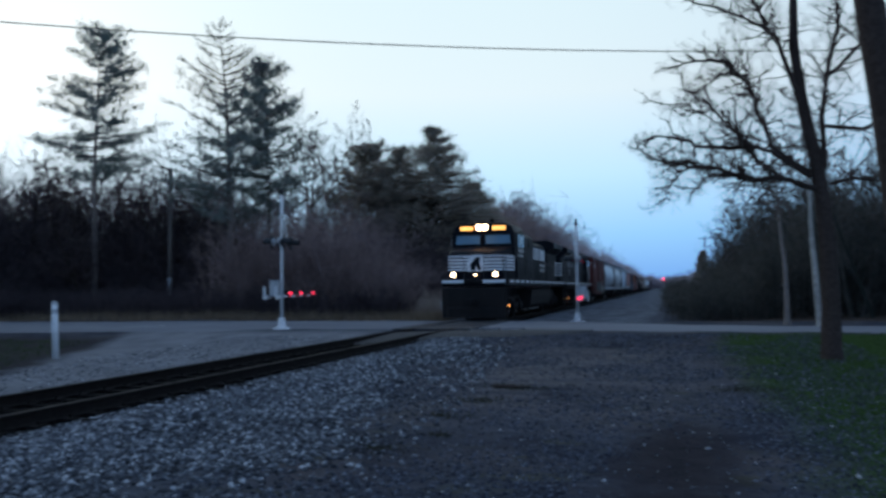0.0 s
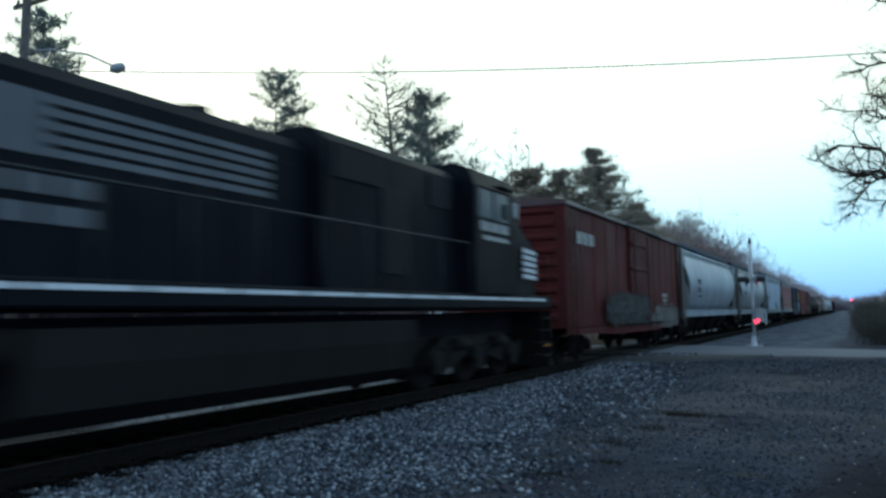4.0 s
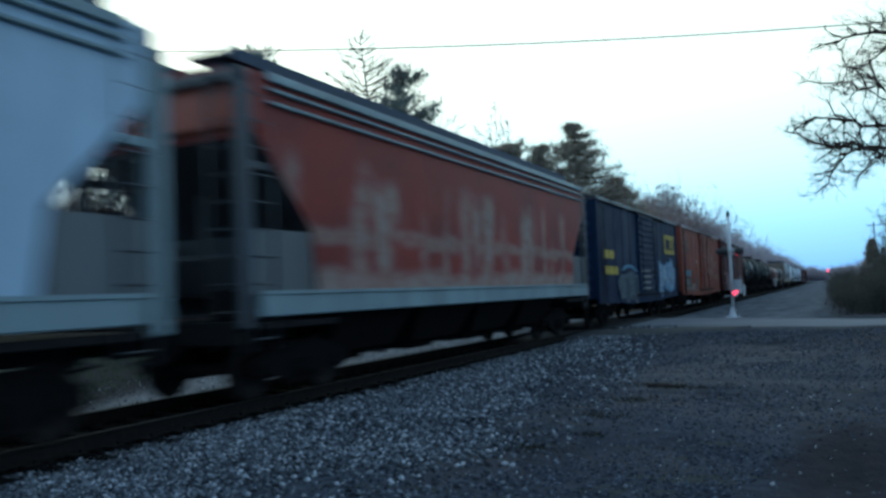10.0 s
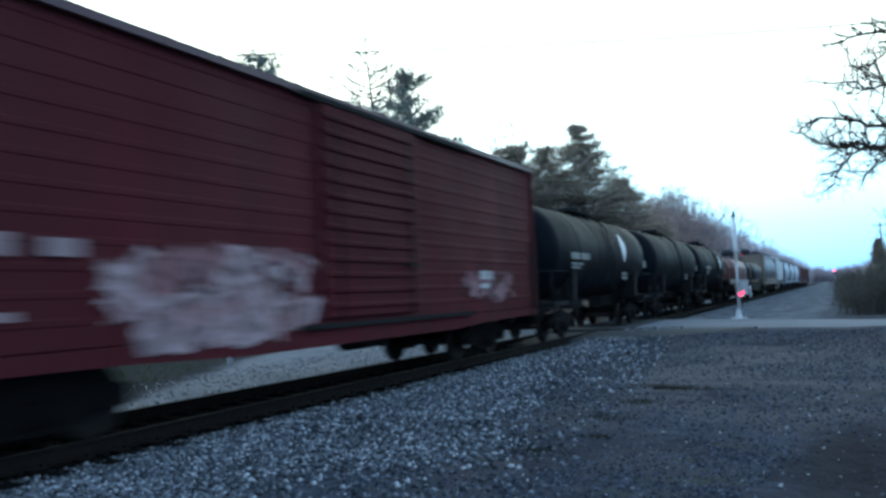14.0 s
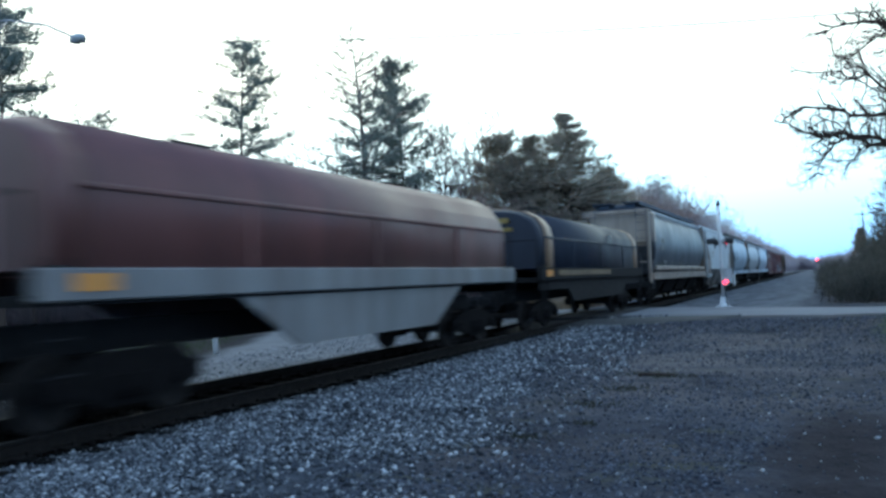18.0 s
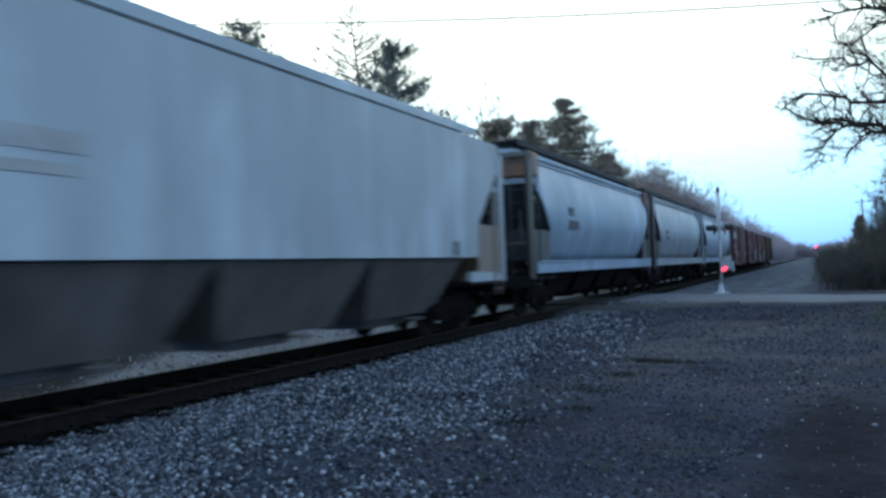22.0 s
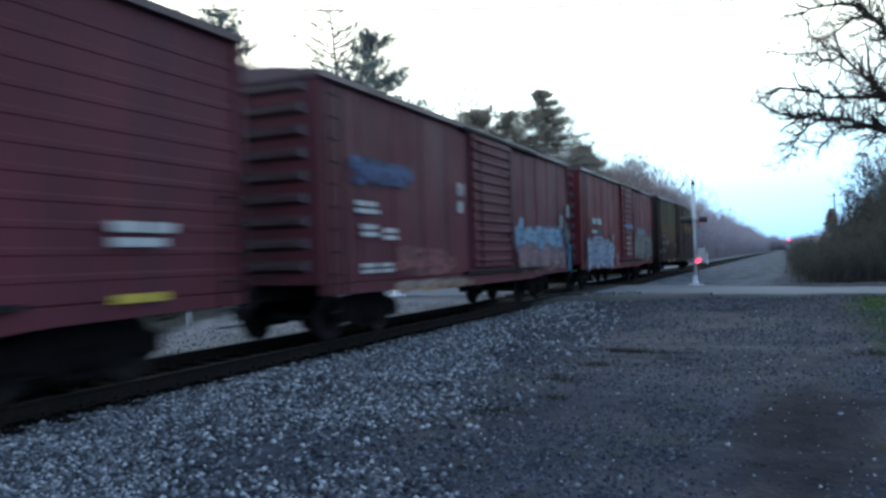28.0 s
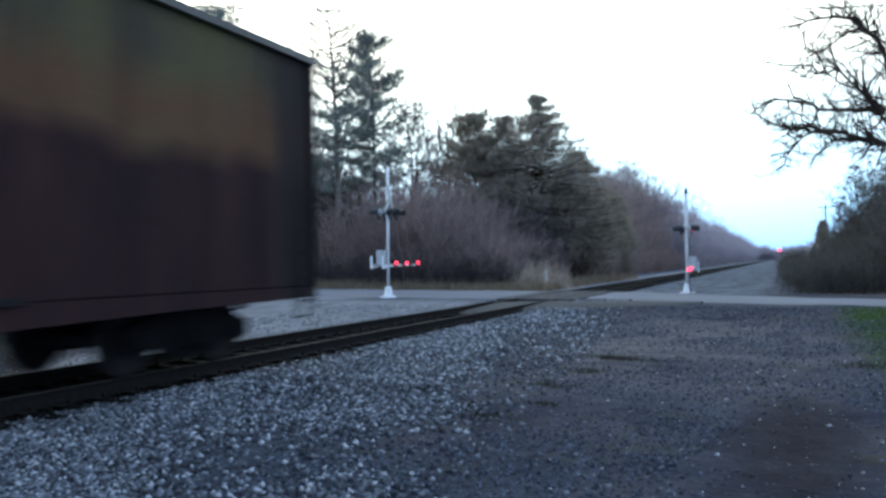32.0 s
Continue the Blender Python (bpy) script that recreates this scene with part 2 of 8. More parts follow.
def make_ground_material():
    k = Mat("trackside_ground")
    x, y, z = k.xyz()
    wob = k.noise(0.35, None, 5, 0.65, 0.0, 1.0)
    fine = k.noise(3.5, None, 5, 0.7, 0.3, 0.7)
    # crushed stone between the rails and a line that closes in on the track towards the road
    edge = k.math("ADD", k.math("ADD", x, k.math("MULTIPLY", y, 0.118)), 2.7)
    edge = k.math("ADD", edge, k.math("MULTIPLY", k.math("SUBTRACT", wob, 0.5), 3.4))
    edge = k.math("ADD", edge, k.math("MULTIPLY", k.math("SUBTRACT", k.noise(2.2, None, 5, 0.7, 0.1, 0.9), 0.5), 2.0))
    stone = k.range(edge, -3.0, 0.6, 1.0, 0.0)
    left = k.math("ADD", k.math("ADD", x, k.math("MULTIPLY", y, 0.52)), 6.0)
    left = k.math("ADD", left, k.math("MULTIPLY", k.math("SUBTRACT", wob, 0.5), 2.0))
    stone_l = k.range(left, -0.5, 0.3, 0.0, 1.0)
    stone = k.math("MULTIPLY", stone, stone_l)
    far = k.range(y, 33.0, 35.0)
    lane = k.math("MULTIPLY", k.range(x, -16.0, -12.0), k.range(k.math("ADD", x, k.math("MULTIPLY", wob, 1.6)), 0.3, 1.2, 1.0, 0.0))
    lane = k.math("MULTIPLY", lane, far)
    stone = k.math("MAXIMUM", stone, lane)
    strip_l = k.math("MULTIPLY", k.range(k.math("ABSOLUTE", k.math("ADD", x, 11.2)), 1.3, 0.8), far)
    cells = k.nt.nodes.new("ShaderNodeTexVoronoi")
    cells.inputs["Scale"].default_value = 17.0
    k.link(k.co, cells.inputs["Vector"])
    shade = k.nt.nodes.new("ShaderNodeSeparateColor")
    k.link(cells.outputs["Color"], shade.inputs[0])
    stones = k.mix(shade.outputs[0], (0.022, 0.025, 0.032), (0.13, 0.138, 0.156))
    stones = k.mix(k.math("MULTIPLY", lane, 0.7), stones, k.mix(k.noise(0.7, k.stretch(1.6, 0.35, 1), 5, 0.65, 0.35, 0.65), (0.075, 0.078, 0.088), (0.21, 0.215, 0.23)))
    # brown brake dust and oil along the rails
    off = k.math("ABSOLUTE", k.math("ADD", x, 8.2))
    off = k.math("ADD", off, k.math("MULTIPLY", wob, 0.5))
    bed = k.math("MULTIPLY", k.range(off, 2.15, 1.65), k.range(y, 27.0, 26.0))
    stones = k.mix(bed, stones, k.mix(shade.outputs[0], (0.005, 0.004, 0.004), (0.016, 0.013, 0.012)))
    # packed pale stone dust on the far side of the rails
    packed = k.math("MULTIPLY", k.range(k.math("ADD", x, k.math("MULTIPLY", fine, 0.25)), -9.55, -9.85), k.range(y, 29.0, 26.0))
    stones = k.mix(packed, stones, k.mix(k.noise(0.9, k.stretch(1.6, 0.5, 1), 5, 0.65, 0.3, 0.7), (0.13, 0.128, 0.134), (0.25, 0.246, 0.25)))
    dirt = k.mix(fine, (0.027, 0.030, 0.042), (0.080, 0.082, 0.098))
    dirt = k.mix(k.math("MULTIPLY", k.noise(0.3, k.stretch(1.3, 1.0, 1), 5, 0.68, 0.42, 0.6), 0.9), dirt, (0.018, 0.021, 0.032))
    dirt = k.mix(k.math("MULTIPLY", k.range(shade.outputs[1], 0.72, 1.0), 0.4), dirt, (0.075, 0.078, 0.09))
    dirt = k.mix(k.math("MULTIPLY", k.noise(0.33, None, 5, 0.65, 0.46, 0.64), 0.8), dirt, (0.098, 0.084, 0.082))
    dirt = k.mix(k.math("MULTIPLY", k.noise(0.9, k.stretch(1, 2, 1), 4, 0.7, 0.56, 0.68), 0.7), dirt, (0.062, 0.060, 0.034))
    # paler worn dirt where cars turn off the road
    turn = k.math("ADD", k.math("POWER", k.math("DIVIDE", k.math("ADD", x, 2.2), 4.2), 2), k.math("POWER", k.math("DIVIDE", k.math("SUBTRACT", y, 17.0), 9.0), 2))
    turn = k.math("MULTIPLY", k.range(turn, 1.0, 0.15), k.noise(0.6, k.stretch(0.7, 1.4, 1), 5, 0.65, 0.34, 0.58))
    dirt = k.mix(k.math("MULTIPLY", turn, 0.75), dirt, (0.142, 0.128, 0.126))
    # bare brown earth at the edge of the clearing
    bare = k.math("ADD", k.math("POWER", k.math("DIVIDE", k.math("SUBTRACT", x, 0.15), 0.75), 2), k.math("POWER", k.math("DIVIDE", k.math("SUBTRACT", y, 8.0), 3.2), 2))
    bare = k.range(k.math("ADD", bare, k.math("MULTIPLY", k.noise(1.3, None, 5, 0.7, 0.3, 0.7), 0.8)), 1.5, 0.5)
    dirt = k.mix(k.math("MULTIPLY", bare, 0.9), dirt, k.mix(fine, (0.015, 0.013, 0.016), (0.038, 0.032, 0.035)))
    c = k.mix(stone, dirt, stones)
    c = k.mix(k.math("MULTIPLY", strip_l, 0.8), c, k.mix(fine, (0.20, 0.19, 0.19), (0.36, 0.35, 0.34)))
    # grass to the right of the clearing and beyond the left verge
    green = k.math("MULTIPLY", k.range(k.math("ADD", x, k.math("MULTIPLY", wob, 2.2)), 2.3, 3.2), k.range(y, 26.0, 27.3, 1.0, 0.0))
    verge = k.math("MULTIPLY", k.range(left, -0.4, 0.2, 1.0, 0.0), k.range(y, 23.0, 25.0, 1.0, 0.0))
    c = k.mix(k.math("MULTIPLY", verge, 0.8), c, k.mix(fine, (0.010, 0.010, 0.011), (0.034, 0.030, 0.030)))
    c = k.mix(green, c, k.mix(fine, (0.020, 0.042, 0.008), (0.042, 0.080, 0.016)))
    wood = k.math("MAXIMUM", k.range(k.math("ADD", x, wob), -13.5, -14.5), k.range(x, 1.5, 3.0))
    wood = k.math("MULTIPLY", wood, k.range(y, 36.0, 41.0))
    c = k.mix(wood, c, k.mix(fine, (0.05, 0.038, 0.03), (0.12, 0.09, 0.07)))
    h = k.math("ADD", cells.outputs["Distance"], fine)
    k.bump(h, 0.6, 0.03)
    return k.done(c, 0.95, 0.0, 0.05)


M_GROUND = make_ground_material()


def make_road_material():
    k = Mat("worn_asphalt")
    fine = k.noise(40, None, 4, 0.7, 0.25, 0.75)
    wide = k.noise(0.6, k.stretch(0.3, 1, 1), 5, 0.65, 0.35, 0.7)
    c = k.mix(fine, (0.10, 0.102, 0.118), (0.165, 0.168, 0.185))
    c = k.mix(k.math("MULTIPLY", wide, 0.5), c, (0.24, 0.24, 0.25))
    k.bump(fine, 0.3, 0.006)
    return k.done(c, 0.85, 0, 0.3)


M_ROAD = make_road_material()
M_DARK_PAVING = plain("dark_paving", (0.024, 0.025, 0.030), 0.85, 0, 30, 0.4, 0.3)
M_ROADPAINT = plain("worn_road_paint", (0.55, 0.55, 0.54), 0.8, 0, 9, 0.5)

# ---- mesh building ----


class MB:
    """Collects vertices and faces for one mesh."""

    def __init__(self):
        self.v, self.f, self.s = [], [], []

    def add(self, verts, faces, smooth=False):
        o = len(self.v)
        self.v += [tuple(p) for p in verts]
        self.f += [tuple(i + o for i in f) for f in faces]
        self.s += [smooth] * len(faces)
        return self

    def box(self, cx, cy, cz, sx, sy, sz, b=0.0):
        """A box about its centre, with chamfered edges where b > 0."""
        hx, hy, hz = sx / 2, sy / 2, sz / 2
        if b <= 0:
            p = [(cx + i * hx, cy + j * hy, cz + k * hz) for i in (-1, 1) for j in (-1, 1) for k in (-1, 1)]
            return self.add(p, [(0, 1, 3, 2), (4, 6, 7, 5), (0, 4, 5, 1), (2, 3, 7, 6), (0, 2, 6, 4), (1, 5, 7, 3)])
        b = min(b, hx * 0.9, hy * 0.9, hz * 0.9)
        p, ix = [], {}
        for i in (-1, 1):
            for j in (-1, 1):
                for k in (-1, 1):
                    for a in range(3):
                        q = [hx - b, hy - b, hz - b]
                        q[a] += b
                        ix[i, j, k, a] = len(p)
                        p.append((cx + i * q[0], cy + j * q[1], cz + k * q[2]))
        f = []
        for s in (-1, 1):
            f.append([ix[s, j, k, 0] for j, k in ((-1, -1), (1, -1), (1, 1), (-1, 1))][::s])
            f.append([ix[i, s, k, 1] for i, k in ((-1, -1), (-1, 1), (1, 1), (1, -1))][::s])
            f.append([ix[i, j, s, 2] for i, j in ((-1, -1), (1, -1), (1, 1), (-1, 1))][::s])
        for i in (-1, 1):
            for j in (-1, 1):
                f.append((ix[i, j, -1, 0], ix[i, j, 1, 0], ix[i, j, 1, 1], ix[i, j, -1, 1])[::-i * j])
                f.append((ix[i, -1, j, 0], ix[i, 1, j, 0], ix[i, 1, j, 2], ix[i, -1, j, 2])[::i * j])
                f.append((ix[-1, i, j, 1], ix[1, i, j, 1], ix[1, i, j, 2], ix[-1, i, j, 2])[::-i * j])
                for k in (-1, 1):
                    f.append((ix[i, j, k, 0], ix[i, j, k, 1], ix[i, j, k, 2])[::i * j * k])
        return self.add(p, f)

    def prism(self, prof, y0, y1, axis="y", smooth=False, taper=None):
        """A closed profile, as (x, z), pushed along y (or as (y, z) along x, (x, y) along z)."""
        n = len(prof)
        at = {"y": lambda a, b, d: (a, d, b), "x": lambda a, b, d: (d, a, b), "z": lambda a, b, d: (a, b, d)}[axis]
        top = taper or prof
        v = [at(a, b, y0) for a, b in prof] + [at(a, b, y1) for a, b in top]
        self.add(v, [(i, (i + 1) % n, n + (i + 1) % n, n + i) for i in range(n)], smooth)
        o = len(self.v) - 2 * n
        self.f += [tuple(range(o + n - 1, o - 1, -1)), tuple(range(o + n, o + 2 * n))]
        self.s += [False, False]
        return self

    def tube(self, path, r, sides=6, cap=True):
        """A round bar along a path; r is one radius or one per point."""
        pts = [Vector(p) for p in path]
        rs = r if isinstance(r, (list, tuple)) else [r] * len(pts)
        v, f, n = [], [], sides
        up = Vector((0, 0, 1))
        for i, p in enumerate(pts):
            d = (pts[min(i + 1, len(pts) - 1)] - pts[max(i - 1, 0)]).normalized()
            a = d.cross(up)
            if a.length < 0.05:
                a = d.cross(Vector((1, 0, 0)))
            a.normalize()
            b = d.cross(a)
            for k in range(n):
                w = 2 * math.pi * k / n
                v.append(p + (a * math.cos(w) + b * math.sin(w)) * rs[i])
        for i in range(len(pts) - 1):
            f += [(i * n + k, i * n + (k + 1) % n, (i + 1) * n + (k + 1) % n, (i + 1) * n + k) for k in range(n)]
        self.add(v, f, sides > 4)
        if cap:
            o = len(self.v) - len(v)
            self.f += [tuple(o + k for k in range(n - 1, -1, -1)), tuple(o + len(v) - n + k for k in range(n))]
            self.s += [False, False]
        return self

    def disc(self, c, axis, r, thick, sides=20):
        c, d = Vector(c), Vector(axis).normalized() * thick / 2
        return self.tube([c - d, c + d], r, sides)

    def lathe(self, prof, axis="y", centre=(0, 0, 0), sides=28):
        """Radius and place along the axis, turned round the axis."""
        cx, cy, cz = centre
        v, n = [], sides
        for r, d in prof:
            for k in range(n):
                w = 2 * math.pi * k / n
                a, b = r * math.cos(w), r * math.sin(w)
                v.append((cx + a, cy + d, cz + b) if axis == "y" else (cx + a, cy + b, cz + d) if axis == "z" else (cx + d, cy + a, cz + b))
        f = [(i * n + k, i * n + (k + 1) % n, (i + 1) * n + (k + 1) % n, (i + 1) * n + k) for i in range(len(prof) - 1) for k in range(n)]
        return self.add(v, f, True)

    def mesh(self, name, material):
        me = bpy.data.meshes.new(name)
        me.from_pydata(self.v, [], self.f)
        me.polygons.foreach_set("use_smooth", self.s)
        me.materials.append(material)
        return me


def part(name, mb, material, parent, label="", at=None):
    """One mesh object under a thing or under a part."""
    me = mb if isinstance(mb, bpy.types.Mesh) else mb.mesh(name, material)
    ob = new(name, me)
    ob.parent = parent
    if at:
        ob.location = at
    if label:
        ob["label"] = label
    return ob


def pieces(mb):
    """The connected pieces of a builder, each as a builder."""
    root = list(range(len(mb.v)))

    def top(i):
        while root[i] != i:
            root[i] = root[root[i]]
            i = root[i]
        return i
    for f in mb.f:
        r = top(f[0])
        for i in f[1:]:
            root[top(i)] = r
    out = {}
    for f, s in zip(mb.f, mb.s):
        m, seen = out.setdefault(top(f[0]), (MB(), {}))
        for i in f:
            if i not in seen:
                seen[i] = len(m.v)
                m.v.append(mb.v[i])
        m.f.append(tuple(seen[i] for i in f))
        m.s.append(s)
    return [m for m, _ in out.values()]


def each(name, mb, material, parent, label=""):
    """Every separate piece as a part of its own."""
    return [part(name, m, material, parent, label) for m in pieces(mb)]


def thing(name, m=None, label="", category="", group="", mesh=None):
    ob = new(name, mesh)
    if m:
        ob.matrix_world = m
    return tagged(ob, label, category, group)


def mirror(pts):
    """A right-hand outline (x >= 0, bottom to top) closed by its mirror image."""
    return pts + [(-x, z) for x, z in reversed(pts)]


def raw_mesh(name, verts, tris, material, sides=3):
    """A big mesh of triangles or quads from arrays."""
    me = bpy.data.meshes.new(name)
    nv, nf = len(verts), len(tris)
    me.vertices.add(nv)
    me.vertices.foreach_set("co", np.asarray(verts, np.float32).ravel())
    me.loops.add(nf * sides)
    me.loops.foreach_set("vertex_index", np.asarray(tris, np.int32).ravel())
    me.polygons.add(nf)
    me.polygons.foreach_set("loop_start", np.arange(0, nf * sides, sides, dtype=np.int32))
    me.update(calc_edges=True)
    me.materials.append(material)
    return me


# ---- ground, track and road ----
TRACK_X = -8.2
GAUGE = 1.51


def smooth01(a, b, v):
    t = np.clip((v - a) / (b - a), 0, 1)
    return t * t * (3 - 2 * t)


def ground_height(x, y):
    """Height of the ground sheet; the rail heads are at 0."""
    x, y = np.asarray(x, float), np.asarray(y, float)
    d = np.abs(x - TRACK_X)
    z = -0.32 + 0.11 * (1 - smooth01(1.5, 2.9, d))
    z = z + 0.10 * smooth01(-9.5, -12.5, x)
    cross = smooth01(21.5, 26.5, y) * (1 - smooth01(35.5, 41, y)) * (1 - smooth01(16, 26, np.abs(x + 8)))
    z = z * (1 - cross) + cross * -0.10
    z = z + 0.02 * np.sin(x * 1.3 + y * 0.4) * np.cos(y * 0.9 - x * 0.6) * smooth01(2.5, 4.0, d)
    wild = np.maximum(smooth01(-15, -22, x), smooth01(3, 9, x)) * smooth01(38, 46, y)
    z = z + wild * (0.25 + 0.15 * np.sin(x * 0.7) * np.sin(y * 0.5))
    return z


def make_ground():
    xs = np.concatenate([[-2500, -800, -300, -150, -90], np.arange(-62, -14, 1.2), np.arange(-14, 4, 0.22), np.arange(4, 22, 0.8), [30, 60, 150, 500, 2500]])
    ys = np.concatenate([[-600, -150, -50, -20], np.arange(-10, 3, 0.8), np.arange(3, 30, 0.25), np.arange(30, 46, 0.5), np.arange(46, 90, 2), [100, 130, 180, 260, 400, 700, 1400, 3500]])
    X, Y = np.meshgrid(xs, ys, indexing="ij")
    Z = ground_height(X, Y)
    nx, ny = X.shape
    idx = np.arange(nx * ny).reshape(nx, ny)
    quads = np.stack([idx[:-1, :-1], idx[1:, :-1], idx[1:, 1:], idx[:-1, 1:]], -1).reshape(-1, 4)
    me = raw_mesh("ground", np.stack([X, Y, Z], -1).reshape(-1, 3), quads, M_GROUND, 4)
    me.polygons.foreach_set("use_smooth", [True] * len(quads))
    tagged(new("ground", me), "dark packed dirt and grey crushed stone beside the track", "ground", kind="structure")


def strip(near, far, z_off, n=90):
    """A thick sheet between two edges given as y at some x."""
    x = np.linspace(near[0][0], near[-1][0], n)
    yn = np.interp(x, [p[0] for p in near], [p[1] for p in near])
    yf = np.interp(x, [p[0] for p in far], [p[1] for p in far])
    mb = MB()
    rows = 7
    v = []
    for i in range(n):
        for j in range(rows):
            yy = yn[i] + (yf[i] - yn[i]) * j / (rows - 1)
            v.append((x[i], yy, float(ground_height(x[i], yy)) + z_off - (0.06 if j in (0, rows - 1) else 0)))
    mb.add(v, [(i * rows + j, (i + 1) * rows + j, (i + 1) * rows + j + 1, i * rows + j + 1) for i in range(n - 1) for j in range(rows - 1)], True)
    return mb


def make_road():
    near = [(-70, 25.0), (-25, 26.0), (-17, 26.6), (-15, 29.3), (-10, 29.0), (-3, 28.6), (3, 27.7), (8, 27.2), (40, 25)]
    far = [(-70, 41.5), (-40, 39.6), (-23, 38.2), (-16, 37.4), (-10, 37.6), (-5, 37.0), (-3, 35.2), (0.4, 33.2), (5, 31.6), (9, 31.2), (40, 29)]
    tagged(new("road", strip(near, far, 0.05, 130).mesh("road", M_ROAD)), "grey worn asphalt road over the level crossing", "road", kind="structure")
    # dark strip laid along the near edge of the road
    near = [(-9.0, 21.5), (-7.5, 23.2), (-6, 24.4), (-3.2, 26.4), (-2.4, 27.4)]
    far = [(-9.0, 26.8), (-7.5, 27.9), (-6, 28.2), (-3.2, 28.4), (-2.4, 28.2)]
    tagged(new("dark_apron", strip(near, far, 0.062, 24).mesh("dark_apron", M_DARK_PAVING)), "dark strip along the near edge of the crossing", "pavement", kind="structure")
    mb = MB()
    for x0, y0 in ((-23.2, 30.3), (-22.0, 31.0)):
        z = float(ground_height(x0, y0)) + 0.058
        mb.add([(x0, y0, z), (x0 + 1.7, y0 + 0.5, z), (x0 + 1.9, y0 + 0.9, z), (x0 + 0.15, y0 + 0.35, z)], [(0, 1, 2, 3)])
    tagged(new("road_marking", mb.mesh("road_marking", M_ROADPAINT)), "worn white stop line painted on the road", "road marking", kind="structure")


def make_track():
    track = tagged(new("railway_track"), "single railway track with rusty rails on dark wooden ties", "railway track", kind="structure")
    prof = mirror([(0.070, -0.172), (0.070, -0.160), (0.012, -0.140), (0.010, -0.045), (0.034, -0.036), (0.036, -0.004), (0.030, 0.0)])
    for s in (-1, 1):
        web = MB().prism([(x, z - 0.003) for x, z in prof], -120, 685)
        rail = part("rail", web, M_RAIL, track, at=(TRACK_X + s * GAUGE / 2, 0, 0))
        part("rail_head", MB().box(0, 282.5, 0.0, 0.052, 805, 0.004), M_RAILTOP, rail, "polished running surface")
    rng = random.Random(5)
    base = MB().box(0, 0, 0, 2.6, 0.225, 0.17, 0.015).mesh("tie", M_TIE)
    plate = MB().box(-GAUGE / 2, 0, 0, 0.36, 0.19, 0.02).box(GAUGE / 2, 0, 0, 0.36, 0.19, 0.02)
    for s in (-1, 1):
        for dx in (-0.12, 0.12):
            plate.box(s * GAUGE / 2 + dx, 0.05 * s, 0.03, 0.03, 0.03, 0.05)
    plate = plate.mesh("tie_plate", M_RAIL)
    far = MB()
    i = 0
    y = -20.0
    while y < 420:
        y += 0.53 + rng.uniform(-0.03, 0.03)
        if 27.6 < y < 35.6:
            continue
        x, z, a = TRACK_X + rng.uniform(-0.12, 0.14), -0.257 + rng.uniform(-0.012, 0.006), rng.uniform(-1.2, 1.2)
        if 2 < y < 90:
            o = part("tie", base, None, track)
            o.matrix_basis = pose(x, y, z, 0, 0, a)
            if y < 40:
                part("tie_plate", plate, None, o, at=(TRACK_X - x, 0, 0.087))
        elif not 0 < y < 2:
            far.box(x, y, z, 2.6, 0.225, 0.17)
    tagged(part("far_ties", far, M_TIE, track), kind="stuff")
    # crossing surface: timber and asphalt panels between and beside the rails
    for dx, w in ((0, 1.30), (-1.12, 0.62), (1.12, 0.62)):
        for j in range(3):
            part("crossing_panel", MB().box(0, 0, 0, w, 2.55, 0.16, 0.012), M_DARK_PAVING, track, "dark rubber and asphalt crossing panel", at=(TRACK_X + dx, 29.0 + j * 2.6, -0.085))


